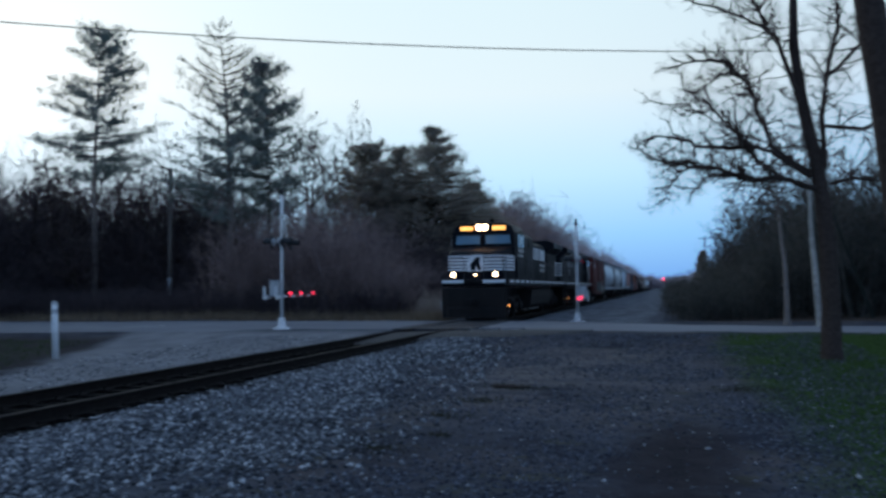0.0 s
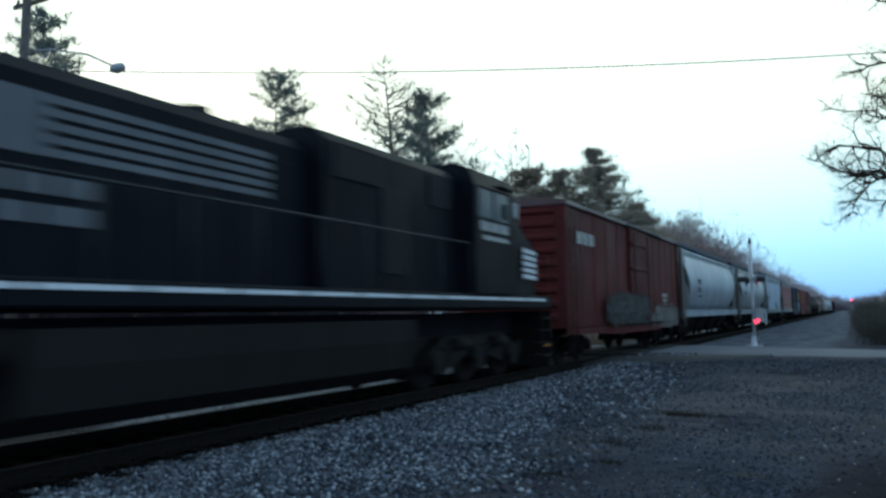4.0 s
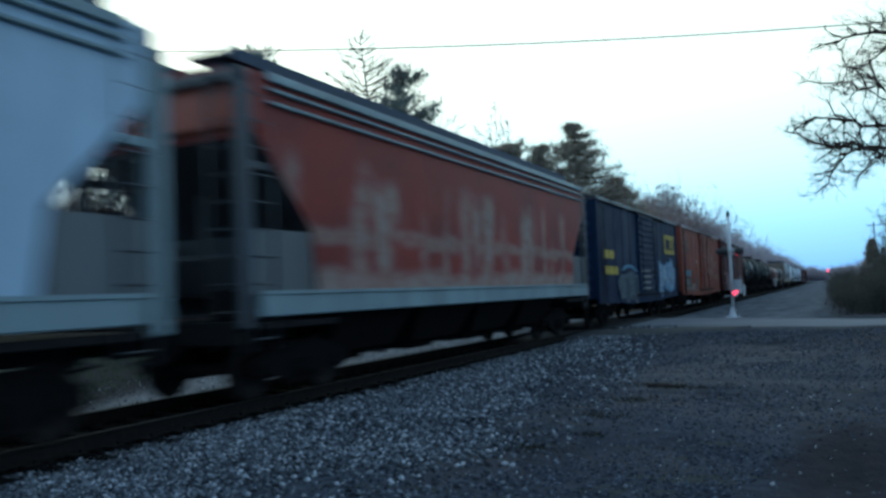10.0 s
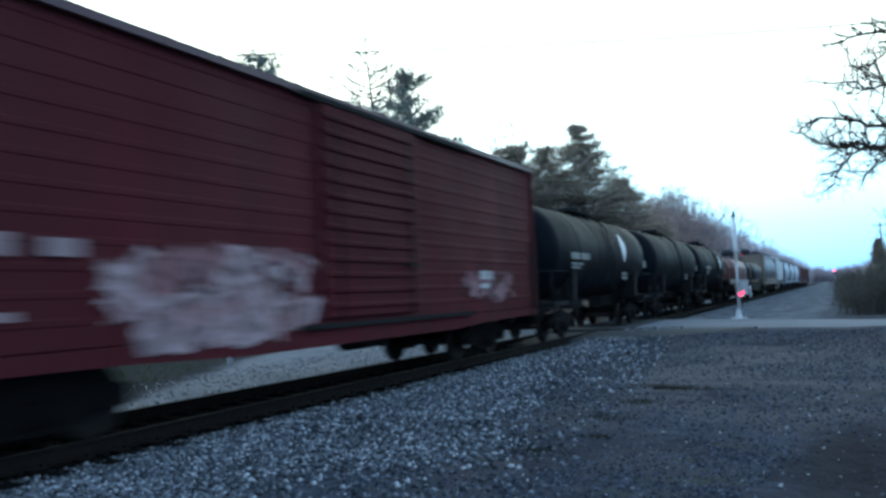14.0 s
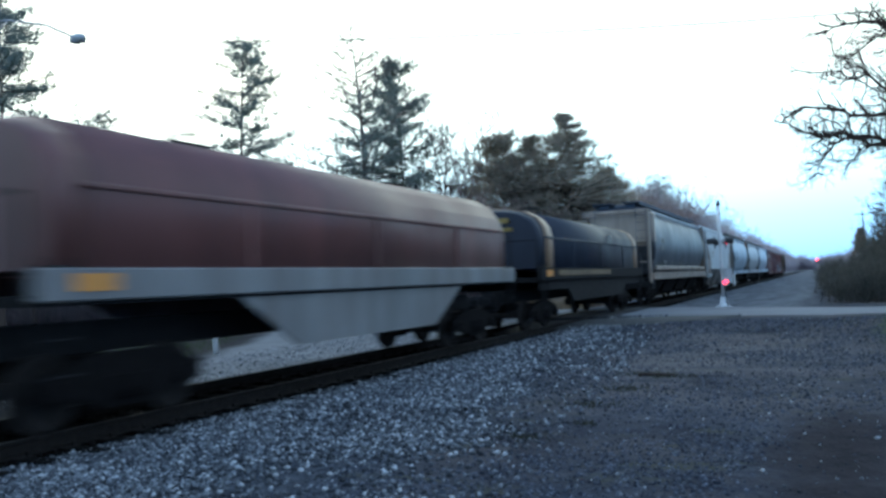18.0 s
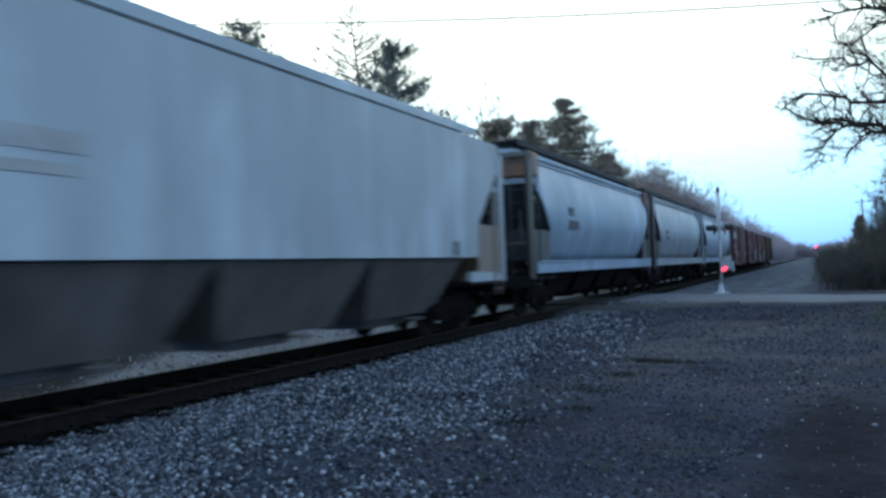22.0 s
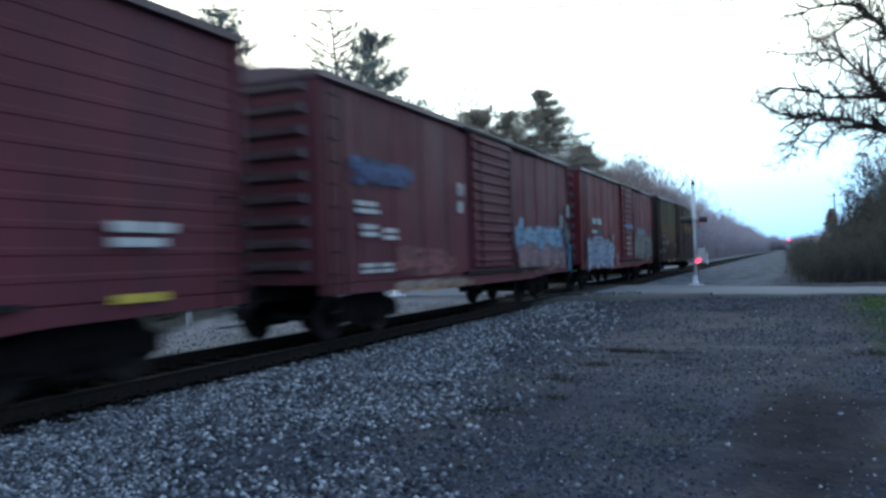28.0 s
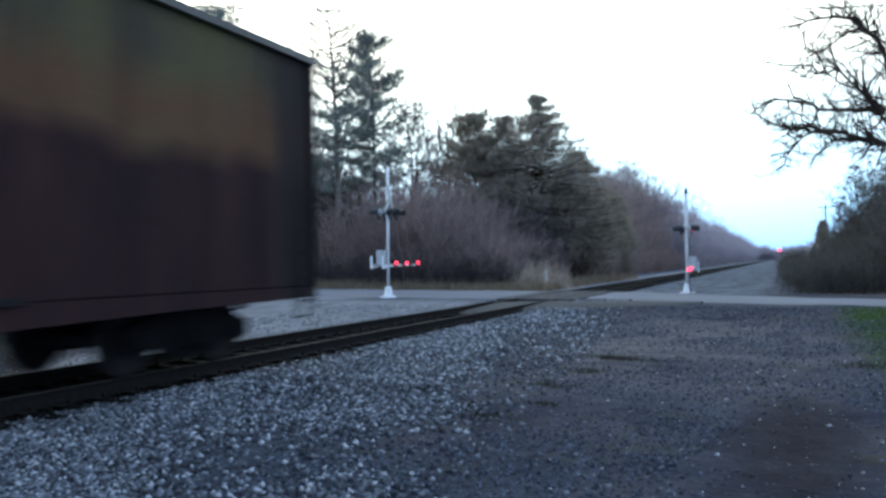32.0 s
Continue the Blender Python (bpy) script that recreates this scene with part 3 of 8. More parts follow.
def make_stones():
    rng = np.random.default_rng(3)
    octa = np.array([(1, 0, 0), (-1, 0, 0), (0, 1, 0), (0, -1, 0), (0, 0, 1), (0, 0, -1)], float)
    faces = np.array([(0, 2, 4), (2, 1, 4), (1, 3, 4), (3, 0, 4), (2, 0, 5), (1, 2, 5), (3, 1, 5), (0, 3, 5)])

    def scatter(name, x, y, size, material, label, lift=0.3):
        n = len(x)
        s = size * rng.uniform(0.6, 1.5, n)
        v = octa[None] * rng.uniform(0.55, 1.25, (n, 6, 1)) * s[:, None, None]
        v[..., 2] *= 0.7
        a = rng.uniform(0, 6.28, n)
        tilt = rng.normal(0, 0.5, n)
        ct, st = np.cos(tilt)[:, None], np.sin(tilt)[:, None]
        vx, vz = v[..., 0] * ct - v[..., 2] * st, v[..., 0] * st + v[..., 2] * ct
        ca, sa = np.cos(a)[:, None], np.sin(a)[:, None]
        out = np.stack([vx * ca - v[..., 1] * sa + x[:, None], vx * sa + v[..., 1] * ca + y[:, None], vz + (ground_height(x, y) + s * lift)[:, None]], -1)
        tris = (faces[None] + (np.arange(n) * 6)[:, None, None]).reshape(-1, 3)
        tagged(new(name, raw_mesh(name, out.reshape(-1, 3), tris, material)), label, "gravel", kind="stuff")

    # shoulder facing the clearing
    n = 135000
    y = 3.5 + 26 * rng.random(n) ** 1.9
    edge = -2.75 - 0.118 * y
    x = -7.15 + (edge + 1.2 + 7.15) * rng.random(n)
    clump = 0.7 * np.sin(x * 1.9 + y * 0.7) + 0.6 * np.sin(y * 1.7 - x * 0.9) + rng.normal(0, 0.5, n)
    keep = rng.random(n) > smooth01(-3.2, 0.2, x - edge + clump) * 0.97
    x, y = x[keep], y[keep]
    scatter("ballast_shoulder", x, y, 0.0245 + 0.0008 * y, M_STONE, "loose grey crushed stone ballast beside the rails")
    n = 15000
    y = 3 + 40 * rng.random(n) ** 1.5
    y = y[(y < 27.4) | (y > 35.8)]
    x = TRACK_X + rng.uniform(-1.5, 1.4, len(y))
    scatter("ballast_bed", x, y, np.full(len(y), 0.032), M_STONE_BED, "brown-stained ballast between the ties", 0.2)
    n = 2600
    y = 8 + 17 * rng.random(n)
    x = rng.uniform(-13.5, -9.6, n) - 0.1 * (y - 8) * rng.random(n)
    scatter("verge_stones", x, y, np.full(n, 0.022), M_STONE, "loose pale stones on the far shoulder of the track")
    n = 62000
    y = 3.2 + 23 * rng.random(n) ** 1.7
    edge = -3.4 - 0.118 * y
    x = edge + (5.0 - edge) * rng.random(n) ** 1.15
    worn = np.sin(x * 1.1 + 0.4 * y + 1.3) * np.sin(y * 0.62 - x * 0.7) + 0.5 * np.sin(x * 2.3 - y * 1.4 + np.sin(x * 1.7))
    yard = smooth01(1.1, 0.2, ((x + 2.2) / 4.2) ** 2 + ((y - 17) / 9.0) ** 2)
    keep = rng.random(n) > np.maximum(0.85 * smooth01(-0.1, 0.7, worn), yard * (0.30 + 0.45 * smooth01(-0.6, 0.4, worn)))
    bare = smooth01(1.3, 0.3, ((x - 0.15) / 0.75) ** 2 + ((y - 8.0) / 3.2) ** 2 + 0.3 * np.sin(x * 5 + y * 2))
    keep &= rng.random(n) > 0.9 * bare
    x, y = x[keep], y[keep]
    scatter("clearing_pebbles", x, y, np.full(len(y), 0.012) + 0.0006 * y, M_STONE_DARK, "fine blue-grey gravel trodden into dark dirt", 0.15)
    n = 3200
    y = 3.8 + 20 * rng.random(n) ** 1.5
    x = -4.2 + 8.2 * rng.random(n) ** 1.2
    scatter("stray_stones", x, y, 0.010 + 0.016 * rng.random(n) ** 2, M_STONE, "single pale ballast stones strayed onto the dirt", 0.3)

# ---- plants ----


class Segs:
    """Tapered straight pieces of stems, meshed all at once."""

    def __init__(self):
        self.a = []

    def add(self, p, q, r0, r1):
        self.a.append((*p, *q, r0, r1))

    def mesh(self, name, material, sides=4):
        a = np.array(self.a, float)
        p, q, r0, r1 = a[:, :3], a[:, 3:6], a[:, 6], a[:, 7]
        d = q - p
        d /= np.linalg.norm(d, axis=1)[:, None] + 1e-9
        ref = np.where(np.abs(d[:, 2:3]) > 0.9, np.array([[1.0, 0, 0]]), np.array([[0, 0, 1.0]]))
        u = np.cross(d, ref)
        u /= np.linalg.norm(u, axis=1)[:, None] + 1e-9
        w = np.cross(d, u)
        n = len(a)
        v = np.zeros((n, 2, sides, 3))
        for k in range(sides):
            t = 2 * math.pi * k / sides
            o = u * math.cos(t) + w * math.sin(t)
            v[:, 0, k], v[:, 1, k] = p + o * r0[:, None], q + o * r1[:, None]
        base = (np.arange(n) * 2 * sides)[:, None]
        quads = np.concatenate([base + np.array([[k, (k + 1) % sides, sides + (k + 1) % sides, sides + k]]) for k in range(sides)])
        return raw_mesh(name, v.reshape(-1, 3), quads, material, 4)


def slivers(p, d, length, width, rng):
    """Thin pointed blades from the points p along d."""
    n = len(p)
    d = d / (np.linalg.norm(d, axis=1)[:, None] + 1e-9)
    side = np.cross(d, rng.normal(size=(n, 3)))
    side /= np.linalg.norm(side, axis=1)[:, None] + 1e-9
    side *= (width / 2)[:, None]
    tip = p + d * length[:, None]
    return np.stack([p - side, p + side, tip], 1).reshape(-1, 3)


def blade_mesh(name, verts, material):
    return raw_mesh(name, verts, np.arange(len(verts)).reshape(-1, 3), material)


def grow(limbs, twigs, p, d, length, r, level, rng, lift=0.06, wander=0.22, kids=3, thin=3, rmin=0.004):
    """A limb that wanders, thins and branches; thin limbs are twigs."""
    n = 4 if level < 2 else 3
    pts = [Vector(p)]
    d = Vector(d).normalized()
    for i in range(n):
        q = pts[-1] + d * (length / n)
        ra, rb = max(r * (1 - 0.6 * i / n), rmin), max(r * (1 - 0.6 * (i + 1) / n), rmin * 0.7)
        (limbs if level < thin else twigs).add(pts[-1], q, ra, rb)
        pts.append(q)
        d = (d + Vector((rng.gauss(0, wander), rng.gauss(0, wander), rng.gauss(lift, wander * 0.8)))).normalized()
        if level < 5 and r > 0.0032:
            for _ in range(kids if i else max(1, kids - 1)):
                if rng.random() < 0.62:
                    a = Vector((rng.gauss(0, 1), rng.gauss(0, 1), rng.gauss(0.25, 0.7))).normalized()
                    nd = (d * 0.75 + a * 0.75).normalized()
                    grow(limbs, twigs, q, nd, length * rng.uniform(0.36, 0.62), min(rb, r) * rng.uniform(0.45, 0.65), level + 1, rng, lift, wander, kids, thin, rmin)


def bare_tree(name, x, y, height, seed, label, trunk_r=0.14, bark=M_BARK, twig=M_TWIG, kids=2, clear=0.35, spread=0.5, stems=1, group="bare trees", rmin=0.018, lift=0.05, limbs_at=3):
    """A leafless broad-leaved tree with an uneven crown of twigs."""
    rng = random.Random(seed)
    z = float(ground_height(x, y)) - 0.1
    tree = thing(name, pose(x, y, z), label, "tree", group)
    limbs, twigs = Segs(), Segs()
    for s in range(stems):
        p = Vector((rng.uniform(-0.1, 0.1) * (stems > 1), rng.uniform(-0.1, 0.1) * (stems > 1), 0))
        d = Vector((rng.gauss(0, 0.04 + 0.1 * (stems > 1)), rng.gauss(0, 0.04 + 0.1 * (stems > 1)), 1)).normalized()
        n = 14
        hh = height * rng.uniform(0.8, 1.0)
        for i in range(n):
            f0, f1 = i / n, (i + 1) / n
            q = p + d * (hh / n)
            ra, rb = trunk_r * (1 - 0.92 * f0) * (1.35 if i == 0 else 1), trunk_r * (1 - 0.92 * f1)
            limbs.add(p, q, ra, max(rb, 0.008))
            p = q
            d = (d + Vector((rng.gauss(0, 0.05), rng.gauss(0, 0.05), 0.05))).normalized()
            if f1 > clear:
                for _ in range(limbs_at if f1 < 0.9 else 2):
                    a = rng.uniform(0, 6.28)
                    up = rng.uniform(0.35, 0.9)
                    grow(limbs, twigs, q, (math.cos(a), math.sin(a), up), hh * spread * (1.15 - f1) * rng.uniform(0.45, 0.9), max(rb * 0.45, 0.018), 2, rng, lift, 0.2, kids, 3, rmin)
    part("trunk", limbs.mesh("trunk", bark, 6), None, tree)
    if twigs.a:
        part("crown", twigs.mesh("crown", twig, 3), None, tree)
    return tree


def conifer(name, x, y, height, seed, label, radius=3.2, clear=0.35, density=1.0, trunk_r=0.22, bark=M_BARK, needle=M_NEEDLE, droop=-0.05, gaps=0.2, shape=0.7, tuft=0.30, group="conifers", needles=True, bare_top=0.0, cone=0.0):
    """A pine or spruce: whorls of branches that carry needle tufts."""
    rng = random.Random(seed)
    nrng = np.random.default_rng(seed)
    z0 = float(ground_height(x, y)) - 0.1
    tree = thing(name, pose(x, y, z0), label, "tree", group)
    limbs = Segs()
    p = Vector((0, 0, 0))
    lean = Vector((rng.gauss(0, 0.012), rng.gauss(0, 0.012), 1))
    axis = []
    n = 20
    for i in range(n):
        q = p + lean.normalized() * (height / n)
        limbs.add(p, q, trunk_r * (1 - 0.93 * i / n), trunk_r * (1 - 0.93 * (i + 1) / n))
        axis.append((p, q))
        p = q
        lean = lean + Vector((rng.gauss(0, 0.012), rng.gauss(0, 0.012), 0))
    centres, dirs = [], []
    z = clear * height * 0.55
    while z < height * 0.99:
        f = z / height
        i = min(int(f * n), n - 1)
        a, b = axis[i]
        c = a.lerp(b, f * n - i)
        inside = f > clear
        u = (f - clear) / (1 - clear) if inside else 0
        prof = (1 - u) ** shape * (0.55 + 0.45 * min(1, u * 4)) if inside else 0.35
        if cone and inside:
            # a pointed top of that many metres over an even crown
            prof = min(1.0, (1 - f) * height / cone + 0.06) * (0.7 + 0.3 * min(1, u * 5))
        for k in range((rng.randint(6, 9) if cone else rng.randint(3, 5)) if inside else 1):
            if rng.random() < gaps:
                continue
            w = rng.uniform(0, 6.28)
            ln = radius * prof * (rng.uniform(0.72, 1.1) if cone else rng.uniform(0.55, 1.15)) + 0.15
            d = Vector((math.cos(w), math.sin(w), droop + (0.05 if cone else 0.35) * u + rng.gauss(0, 0.12))).normalized()
            pp, m = c.copy(), 5
            rr = 0.015 + 0.012 * ln
            live = inside and needles and f < 1 - bare_top * rng.uniform(0.6, 1.3)
            for j in range(m):
                qq = pp + d * (ln / m)
                limbs.add(pp, qq, rr * (1 - 0.8 * j / m), rr * (1 - 0.8 * (j + 1) / m))
                if (not live) and j > 0:
                    for _ in range(4):
                        e = (d + Vector((rng.gauss(0, 0.6), rng.gauss(0, 0.6), rng.gauss(0.1, 0.3)))).normalized()
                        limbs.add(qq, qq + e * ln * rng.uniform(0.1, 0.3), rr * 0.42, 0.009)
                if live and j >= 1:
                    for _ in range(max(1, round(3.6 * density * (0.4 + 0.25 * ln)))):
                        off = Vector((rng.gauss(0, 0.13), rng.gauss(0, 0.13), rng.gauss(0.03, 0.045))) * (0.6 + ln * 0.42)
                        centres.append(pp.lerp(qq, rng.random()) + off)
                        dirs.append(d + Vector((0, 0, 0.4)))
                pp = qq
                d = (d + Vector((rng.gauss(0, 0.08), rng.gauss(0, 0.08), 0.06))).normalized()
        z += height * rng.uniform(0.012, 0.026)
    part("trunk", limbs.mesh("trunk", bark, 5), None, tree)
    if centres:
        c = np.repeat(np.array([tuple(v) for v in centres]), 6, axis=0)
        d = np.repeat(np.array([tuple(v) for v in dirs]), 6, axis=0) * 0.5 + nrng.normal(0, 0.75, c.shape)
        m = len(c)
        v = slivers(c + nrng.normal(0, 0.10, c.shape), d, tuft * nrng.uniform(0.6, 1.3, m), tuft * nrng.uniform(0.12, 0.24, m), nrng)
        part("crown", blade_mesh("crown", v, needle), None, tree)
    return tree


def thicket(name, x, y, h, seed, material, label, stems=9, twig=6, width=0.05, category="brush"):
    """Leafless brush: stems fanning out of each root, with twigs on them."""
    rng = np.random.default_rng(seed)
    n = len(x)
    z = ground_height(x, y)
    root = np.repeat(np.stack([x, y, z], 1), stems, axis=0)
    hh = np.repeat(h, stems) * rng.uniform(0.45, 1.05, n * stems)
    root[:, :2] += rng.normal(0, 0.35, (n * stems, 2))
    d = rng.normal(0, 0.26, (n * stems, 3))
    d[:, 2] = 1
    wid = width * (0.5 + hh / 6) * rng.uniform(0.6, 1.4, len(hh))
    out = [slivers(root, d, hh, wid, rng)]
    dn = d / np.linalg.norm(d, axis=1)[:, None]
    m = len(root)
    f = rng.uniform(0.12, 0.95, (m, twig))
    tp = (root[:, None] + dn[:, None] * (hh[:, None] * f)[..., None]).reshape(-1, 3)
    td = (dn[:, None] * 0.8 + rng.normal(0, 0.62, (m, twig, 3)) + np.array([0, 0, 0.15])).reshape(-1, 3)
    tl = (hh[:, None] * rng.uniform(0.14, 0.40, (m, twig))).ravel()
    out.append(slivers(tp, td, tl, np.repeat(wid, twig) * 0.55, rng))
    k = 3
    tdn = td / np.linalg.norm(td, axis=1)[:, None]
    f = rng.uniform(0.3, 0.9, (len(tp), k))
    sp = (tp[:, None] + tdn[:, None] * (tl[:, None] * f)[..., None]).reshape(-1, 3)
    sd = (tdn[:, None] + rng.normal(0, 0.7, (len(tp), k, 3))).reshape(-1, 3)
    out.append(slivers(sp, sd, np.repeat(tl, k) * rng.uniform(0.3, 0.8, len(sp)), np.repeat(np.repeat(wid, twig) * 0.42, k), rng))
    tagged(new(name, blade_mesh(name, np.concatenate(out), material)), label, category, kind="stuff")


def make_plants():
    rng = np.random.default_rng(17)
    # tall trees behind the road
    conifer("pine_tree", -38.0, 46.5, 19.9, 1, "tall thin pine with an open crown", 4.7, 0.44, 1.6, 0.24, M_BARK_PALE, M_NEEDLE, 0.02, 0.22, 0.42, 0.34)
    conifer("larch_tree", -28.0, 47.4, 19.5, 2, "half-dead conifer with bare upper branches", 5.6, 0.30, 1.15, 0.30, M_BARK_PALE, M_NEEDLE, 0.10, 0.10, 0.62, 0.34, bare_top=0.36)
    conifer("pine_tree", -26.6, 50.0, 17.2, 3, "dark pine beside a half-dead conifer", 3.6, 0.38, 1.6, 0.2, M_BARK, M_NEEDLE, 0.12, 0.22, 0.34, 0.38)
    conifer("pine_tree", -36.6, 26.2, 17.9, 4, "dark pine with drooping lower branches", 4.0, 0.25, 1.4, 0.22, M_BARK, M_NEEDLE, -0.1, 0.22, 0.5, 0.34)
    conifer("pine_tree", -38.8, 34.7, 12.9, 5, "small sparse pine above the brush", 3.2, 0.6, 0.8, 0.15, M_BARK, M_NEEDLE, 0.05, 0.35, 0.4, 0.32)
    conifer("spruce_tree", -21.7, 58.1, 12.7, 6, "dark conifer in a clump", 4.8, 0.25, 2.4, 0.2, M_BARK, M_NEEDLE2, -0.02, 0.08, 0.45, 0.34)
    conifer("spruce_tree", -16.4, 57.5, 14.1, 7, "tall dark conifer with a pointed dense crown", 5.0, 0.16, 1.7, 0.24, M_BARK, M_NEEDLE2, -0.14, 0.03, 0.8, 0.26, cone=6.0)
    conifer("spruce_tree", -15.2, 62.5, 10.6, 8, "dark conifer with brown-tinted needles", 4.2, 0.10, 1.6, 0.22, M_BARK, M_NEEDLE2, -0.16, 0.05, 0.7, 0.26, cone=5.0)
    conifer("spruce_tree", -19.2, 58.6, 12.9, 9, "broad conifer in a clump", 3.4, 0.2, 1.5, 0.2, M_BARK, M_NEEDLE2, -0.14, 0.10, 0.5, 0.26, cone=4.4)
    conifer("spruce_tree", -15.2, 80.0, 8.0, 10, "low conifer at the edge of the brush", 3.0, 0.1, 2.0, 0.2, M_BARK, M_NEEDLE2, -0.05, 0.06, 0.6, 0.34)
    bare_tree("bare_tree", -25.6, 54.2, 16.3, 11, "tall leafless tree with fine upright twigs", 0.13, kids=2, spread=0.42, stems=2, rmin=0.014, lift=0.14, limbs_at=5)
    bare_tree("bare_tree", -24.5, 56.9, 12.6, 12, "leafless tree beside the pines", 0.11, kids=2, spread=0.45, rmin=0.014, lift=0.14, limbs_at=5)
    bare_tree("bare_tree", -26.0, 65.2, 17.6, 13, "tall leafless tree with several stems", 0.13, kids=2, spread=0.38, stems=3, rmin=0.015, lift=0.16, limbs_at=5)
    bare_tree("bare_tree", -32.5, 52.0, 11.0, 14, "leafless tree above the brush", 0.10, kids=2, spread=0.4, stems=2)
    bare_tree("bare_tree", -43.5, 47.0, 11.6, 15, "leafless tree above the brush", 0.10, kids=2, spread=0.42, stems=2)
    bare_tree("bare_tree", -50.0, 44.0, 11.2, 16, "leafless tree above the brush", 0.11, kids=2, spread=0.42, stems=2)
    bare_tree("bare_tree", -47.0, 36.0, 10.2, 18, "leafless tree above the brush", 0.11, kids=2, spread=0.42, stems=2)
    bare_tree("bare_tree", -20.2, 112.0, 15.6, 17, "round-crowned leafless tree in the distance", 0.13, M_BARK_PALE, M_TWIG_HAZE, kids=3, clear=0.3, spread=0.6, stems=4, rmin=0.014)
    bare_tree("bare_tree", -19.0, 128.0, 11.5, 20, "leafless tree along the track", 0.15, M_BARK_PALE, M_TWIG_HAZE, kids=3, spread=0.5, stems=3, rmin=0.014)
    for i in range(9):
        bx = -58 + 3.4 * i + rng.uniform(-1, 1)
        by = 47 + rng.uniform(-2, 6) - 9 * float(smooth01(-36, -60, bx))
        bare_tree("bare_tree", bx, by, rng.uniform(8.5, 11.5), 200 + i, "leafless tree above the roadside brush", 0.09, kids=2, clear=0.2, spread=0.42, stems=2)
    # brush walls
    x = rng.uniform(-64, -14.5, 1500)
    y = 42.5 + 20 * rng.random(1500) ** 1.4 + 0.02 * (x + 14)
    y = y - 12 * smooth01(-34, -60, x)
    h = 1.7 + (4.2 + 5.4 * smooth01(-27, -37, x)) * smooth01(44, 55, y + 12 * smooth01(-34, -60, x)) * rng.uniform(0.6, 1.15, len(x))
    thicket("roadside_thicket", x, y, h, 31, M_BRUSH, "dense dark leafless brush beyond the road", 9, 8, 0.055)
    x = -14.6 - 13 * rng.random(1100) ** 1.5
    y = 44 + 110 * rng.random(1100) ** 1.3
    h = 2.8 + (3.6 + 6.4 * smooth01(70, 105, y)) * smooth01(-15, -19.5, x) * rng.uniform(0.6, 1.1, len(x)) + 0.5 * rng.random(len(x))
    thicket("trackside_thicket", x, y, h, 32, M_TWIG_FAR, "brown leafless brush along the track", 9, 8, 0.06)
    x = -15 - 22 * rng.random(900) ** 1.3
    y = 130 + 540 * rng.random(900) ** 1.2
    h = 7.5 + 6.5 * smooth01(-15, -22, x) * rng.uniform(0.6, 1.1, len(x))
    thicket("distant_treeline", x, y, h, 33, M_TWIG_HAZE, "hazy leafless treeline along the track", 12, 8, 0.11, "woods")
    x = 0.9 + 22 * rng.random(1000) ** 1.5
    y = 42 + 75 * rng.random(1000) ** 1.25
    h = 1.3 + 6.6 * smooth01(2.6, 9.5, x) * rng.uniform(0.25, 1.2, len(x)) + 1.2 * rng.random(len(x)) ** 2
    thicket("right_thicket", x, y, h, 34, M_HEDGE, "dark greenish brush beside the service lane", 10, 9, 0.062)
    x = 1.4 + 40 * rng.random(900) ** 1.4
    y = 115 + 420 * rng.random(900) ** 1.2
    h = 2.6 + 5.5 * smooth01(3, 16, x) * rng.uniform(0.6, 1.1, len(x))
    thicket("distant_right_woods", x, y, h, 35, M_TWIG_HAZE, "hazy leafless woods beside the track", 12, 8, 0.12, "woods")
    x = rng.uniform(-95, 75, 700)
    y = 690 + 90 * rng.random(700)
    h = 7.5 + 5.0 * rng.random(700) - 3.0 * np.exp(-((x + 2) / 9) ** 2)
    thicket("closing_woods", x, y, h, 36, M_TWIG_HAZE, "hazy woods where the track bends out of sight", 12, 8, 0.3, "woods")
    for i, (bx, by, hh) in enumerate(((6.2, 70, 9.9), (7.2, 60, 8.6), (9.0, 66, 11.5), (12.0, 58, 12.0), (10.0, 50, 9.5), (14.5, 52, 12.0))):
        bare_tree("bare_tree", bx, by, hh, 60 + i, "leafless tree behind the brush", 0.14, kids=2, spread=0.45, stems=2)
    conifer("spruce_tree", 6.3, 140, 7.6, 70, "small dark conifer beside the lane", 1.7, 0.05, 2.5, 0.15, M_BARK, M_NEEDLE2, -0.1, 0.05, 0.8, 0.4)
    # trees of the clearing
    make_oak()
    old = bare_tree("old_tree", 3.85, 12.75, 15.0, 81, "thick dark leafless trunk at the edge of the clearing", 0.33, kids=2, clear=0.52, spread=0.5, group="trees of the clearing")
    old.matrix_world = pose(3.85, 12.75, -0.42, 0, -8, 0)
    bare_tree("birch_tree", 5.55, 31.8, 9.5, 82, "leafless birch with a pale trunk behind the road", 0.13, M_BIRCH, M_TWIG, 2, 0.5, 0.4, group="trees of the clearing")
    bare_tree("young_tree", 4.55, 33.0, 9.0, 83, "slim leafless tree behind the road", 0.12, M_BARK_PALE, M_TWIG, 2, 0.5, 0.4, group="trees of the clearing")
    x = -12.4 + rng.normal(0, 0.7, 34)
    y = 43.6 + rng.normal(0, 0.4, 34)
    thicket("dry_bush", x, y, rng.uniform(0.7, 1.7, 34), 37, M_DRYPALE, "pale dry weeds beside a leaning post", 10, 8, 0.05, "weeds")
    # dry grass and green tufts
    n = 9000
    x = np.concatenate([rng.uniform(-40, -14.5, n // 2), -11.3 - 3.4 * rng.random(n // 2) ** 2])
    y = np.concatenate([39.5 + 3.5 * rng.random(n // 2), 39.5 + 30 * rng.random(n // 2) ** 2])
    p = np.stack([x, y, ground_height(x, y)], 1)
    d = rng.normal(0, 0.35, p.shape)
    d[:, 2] = 1
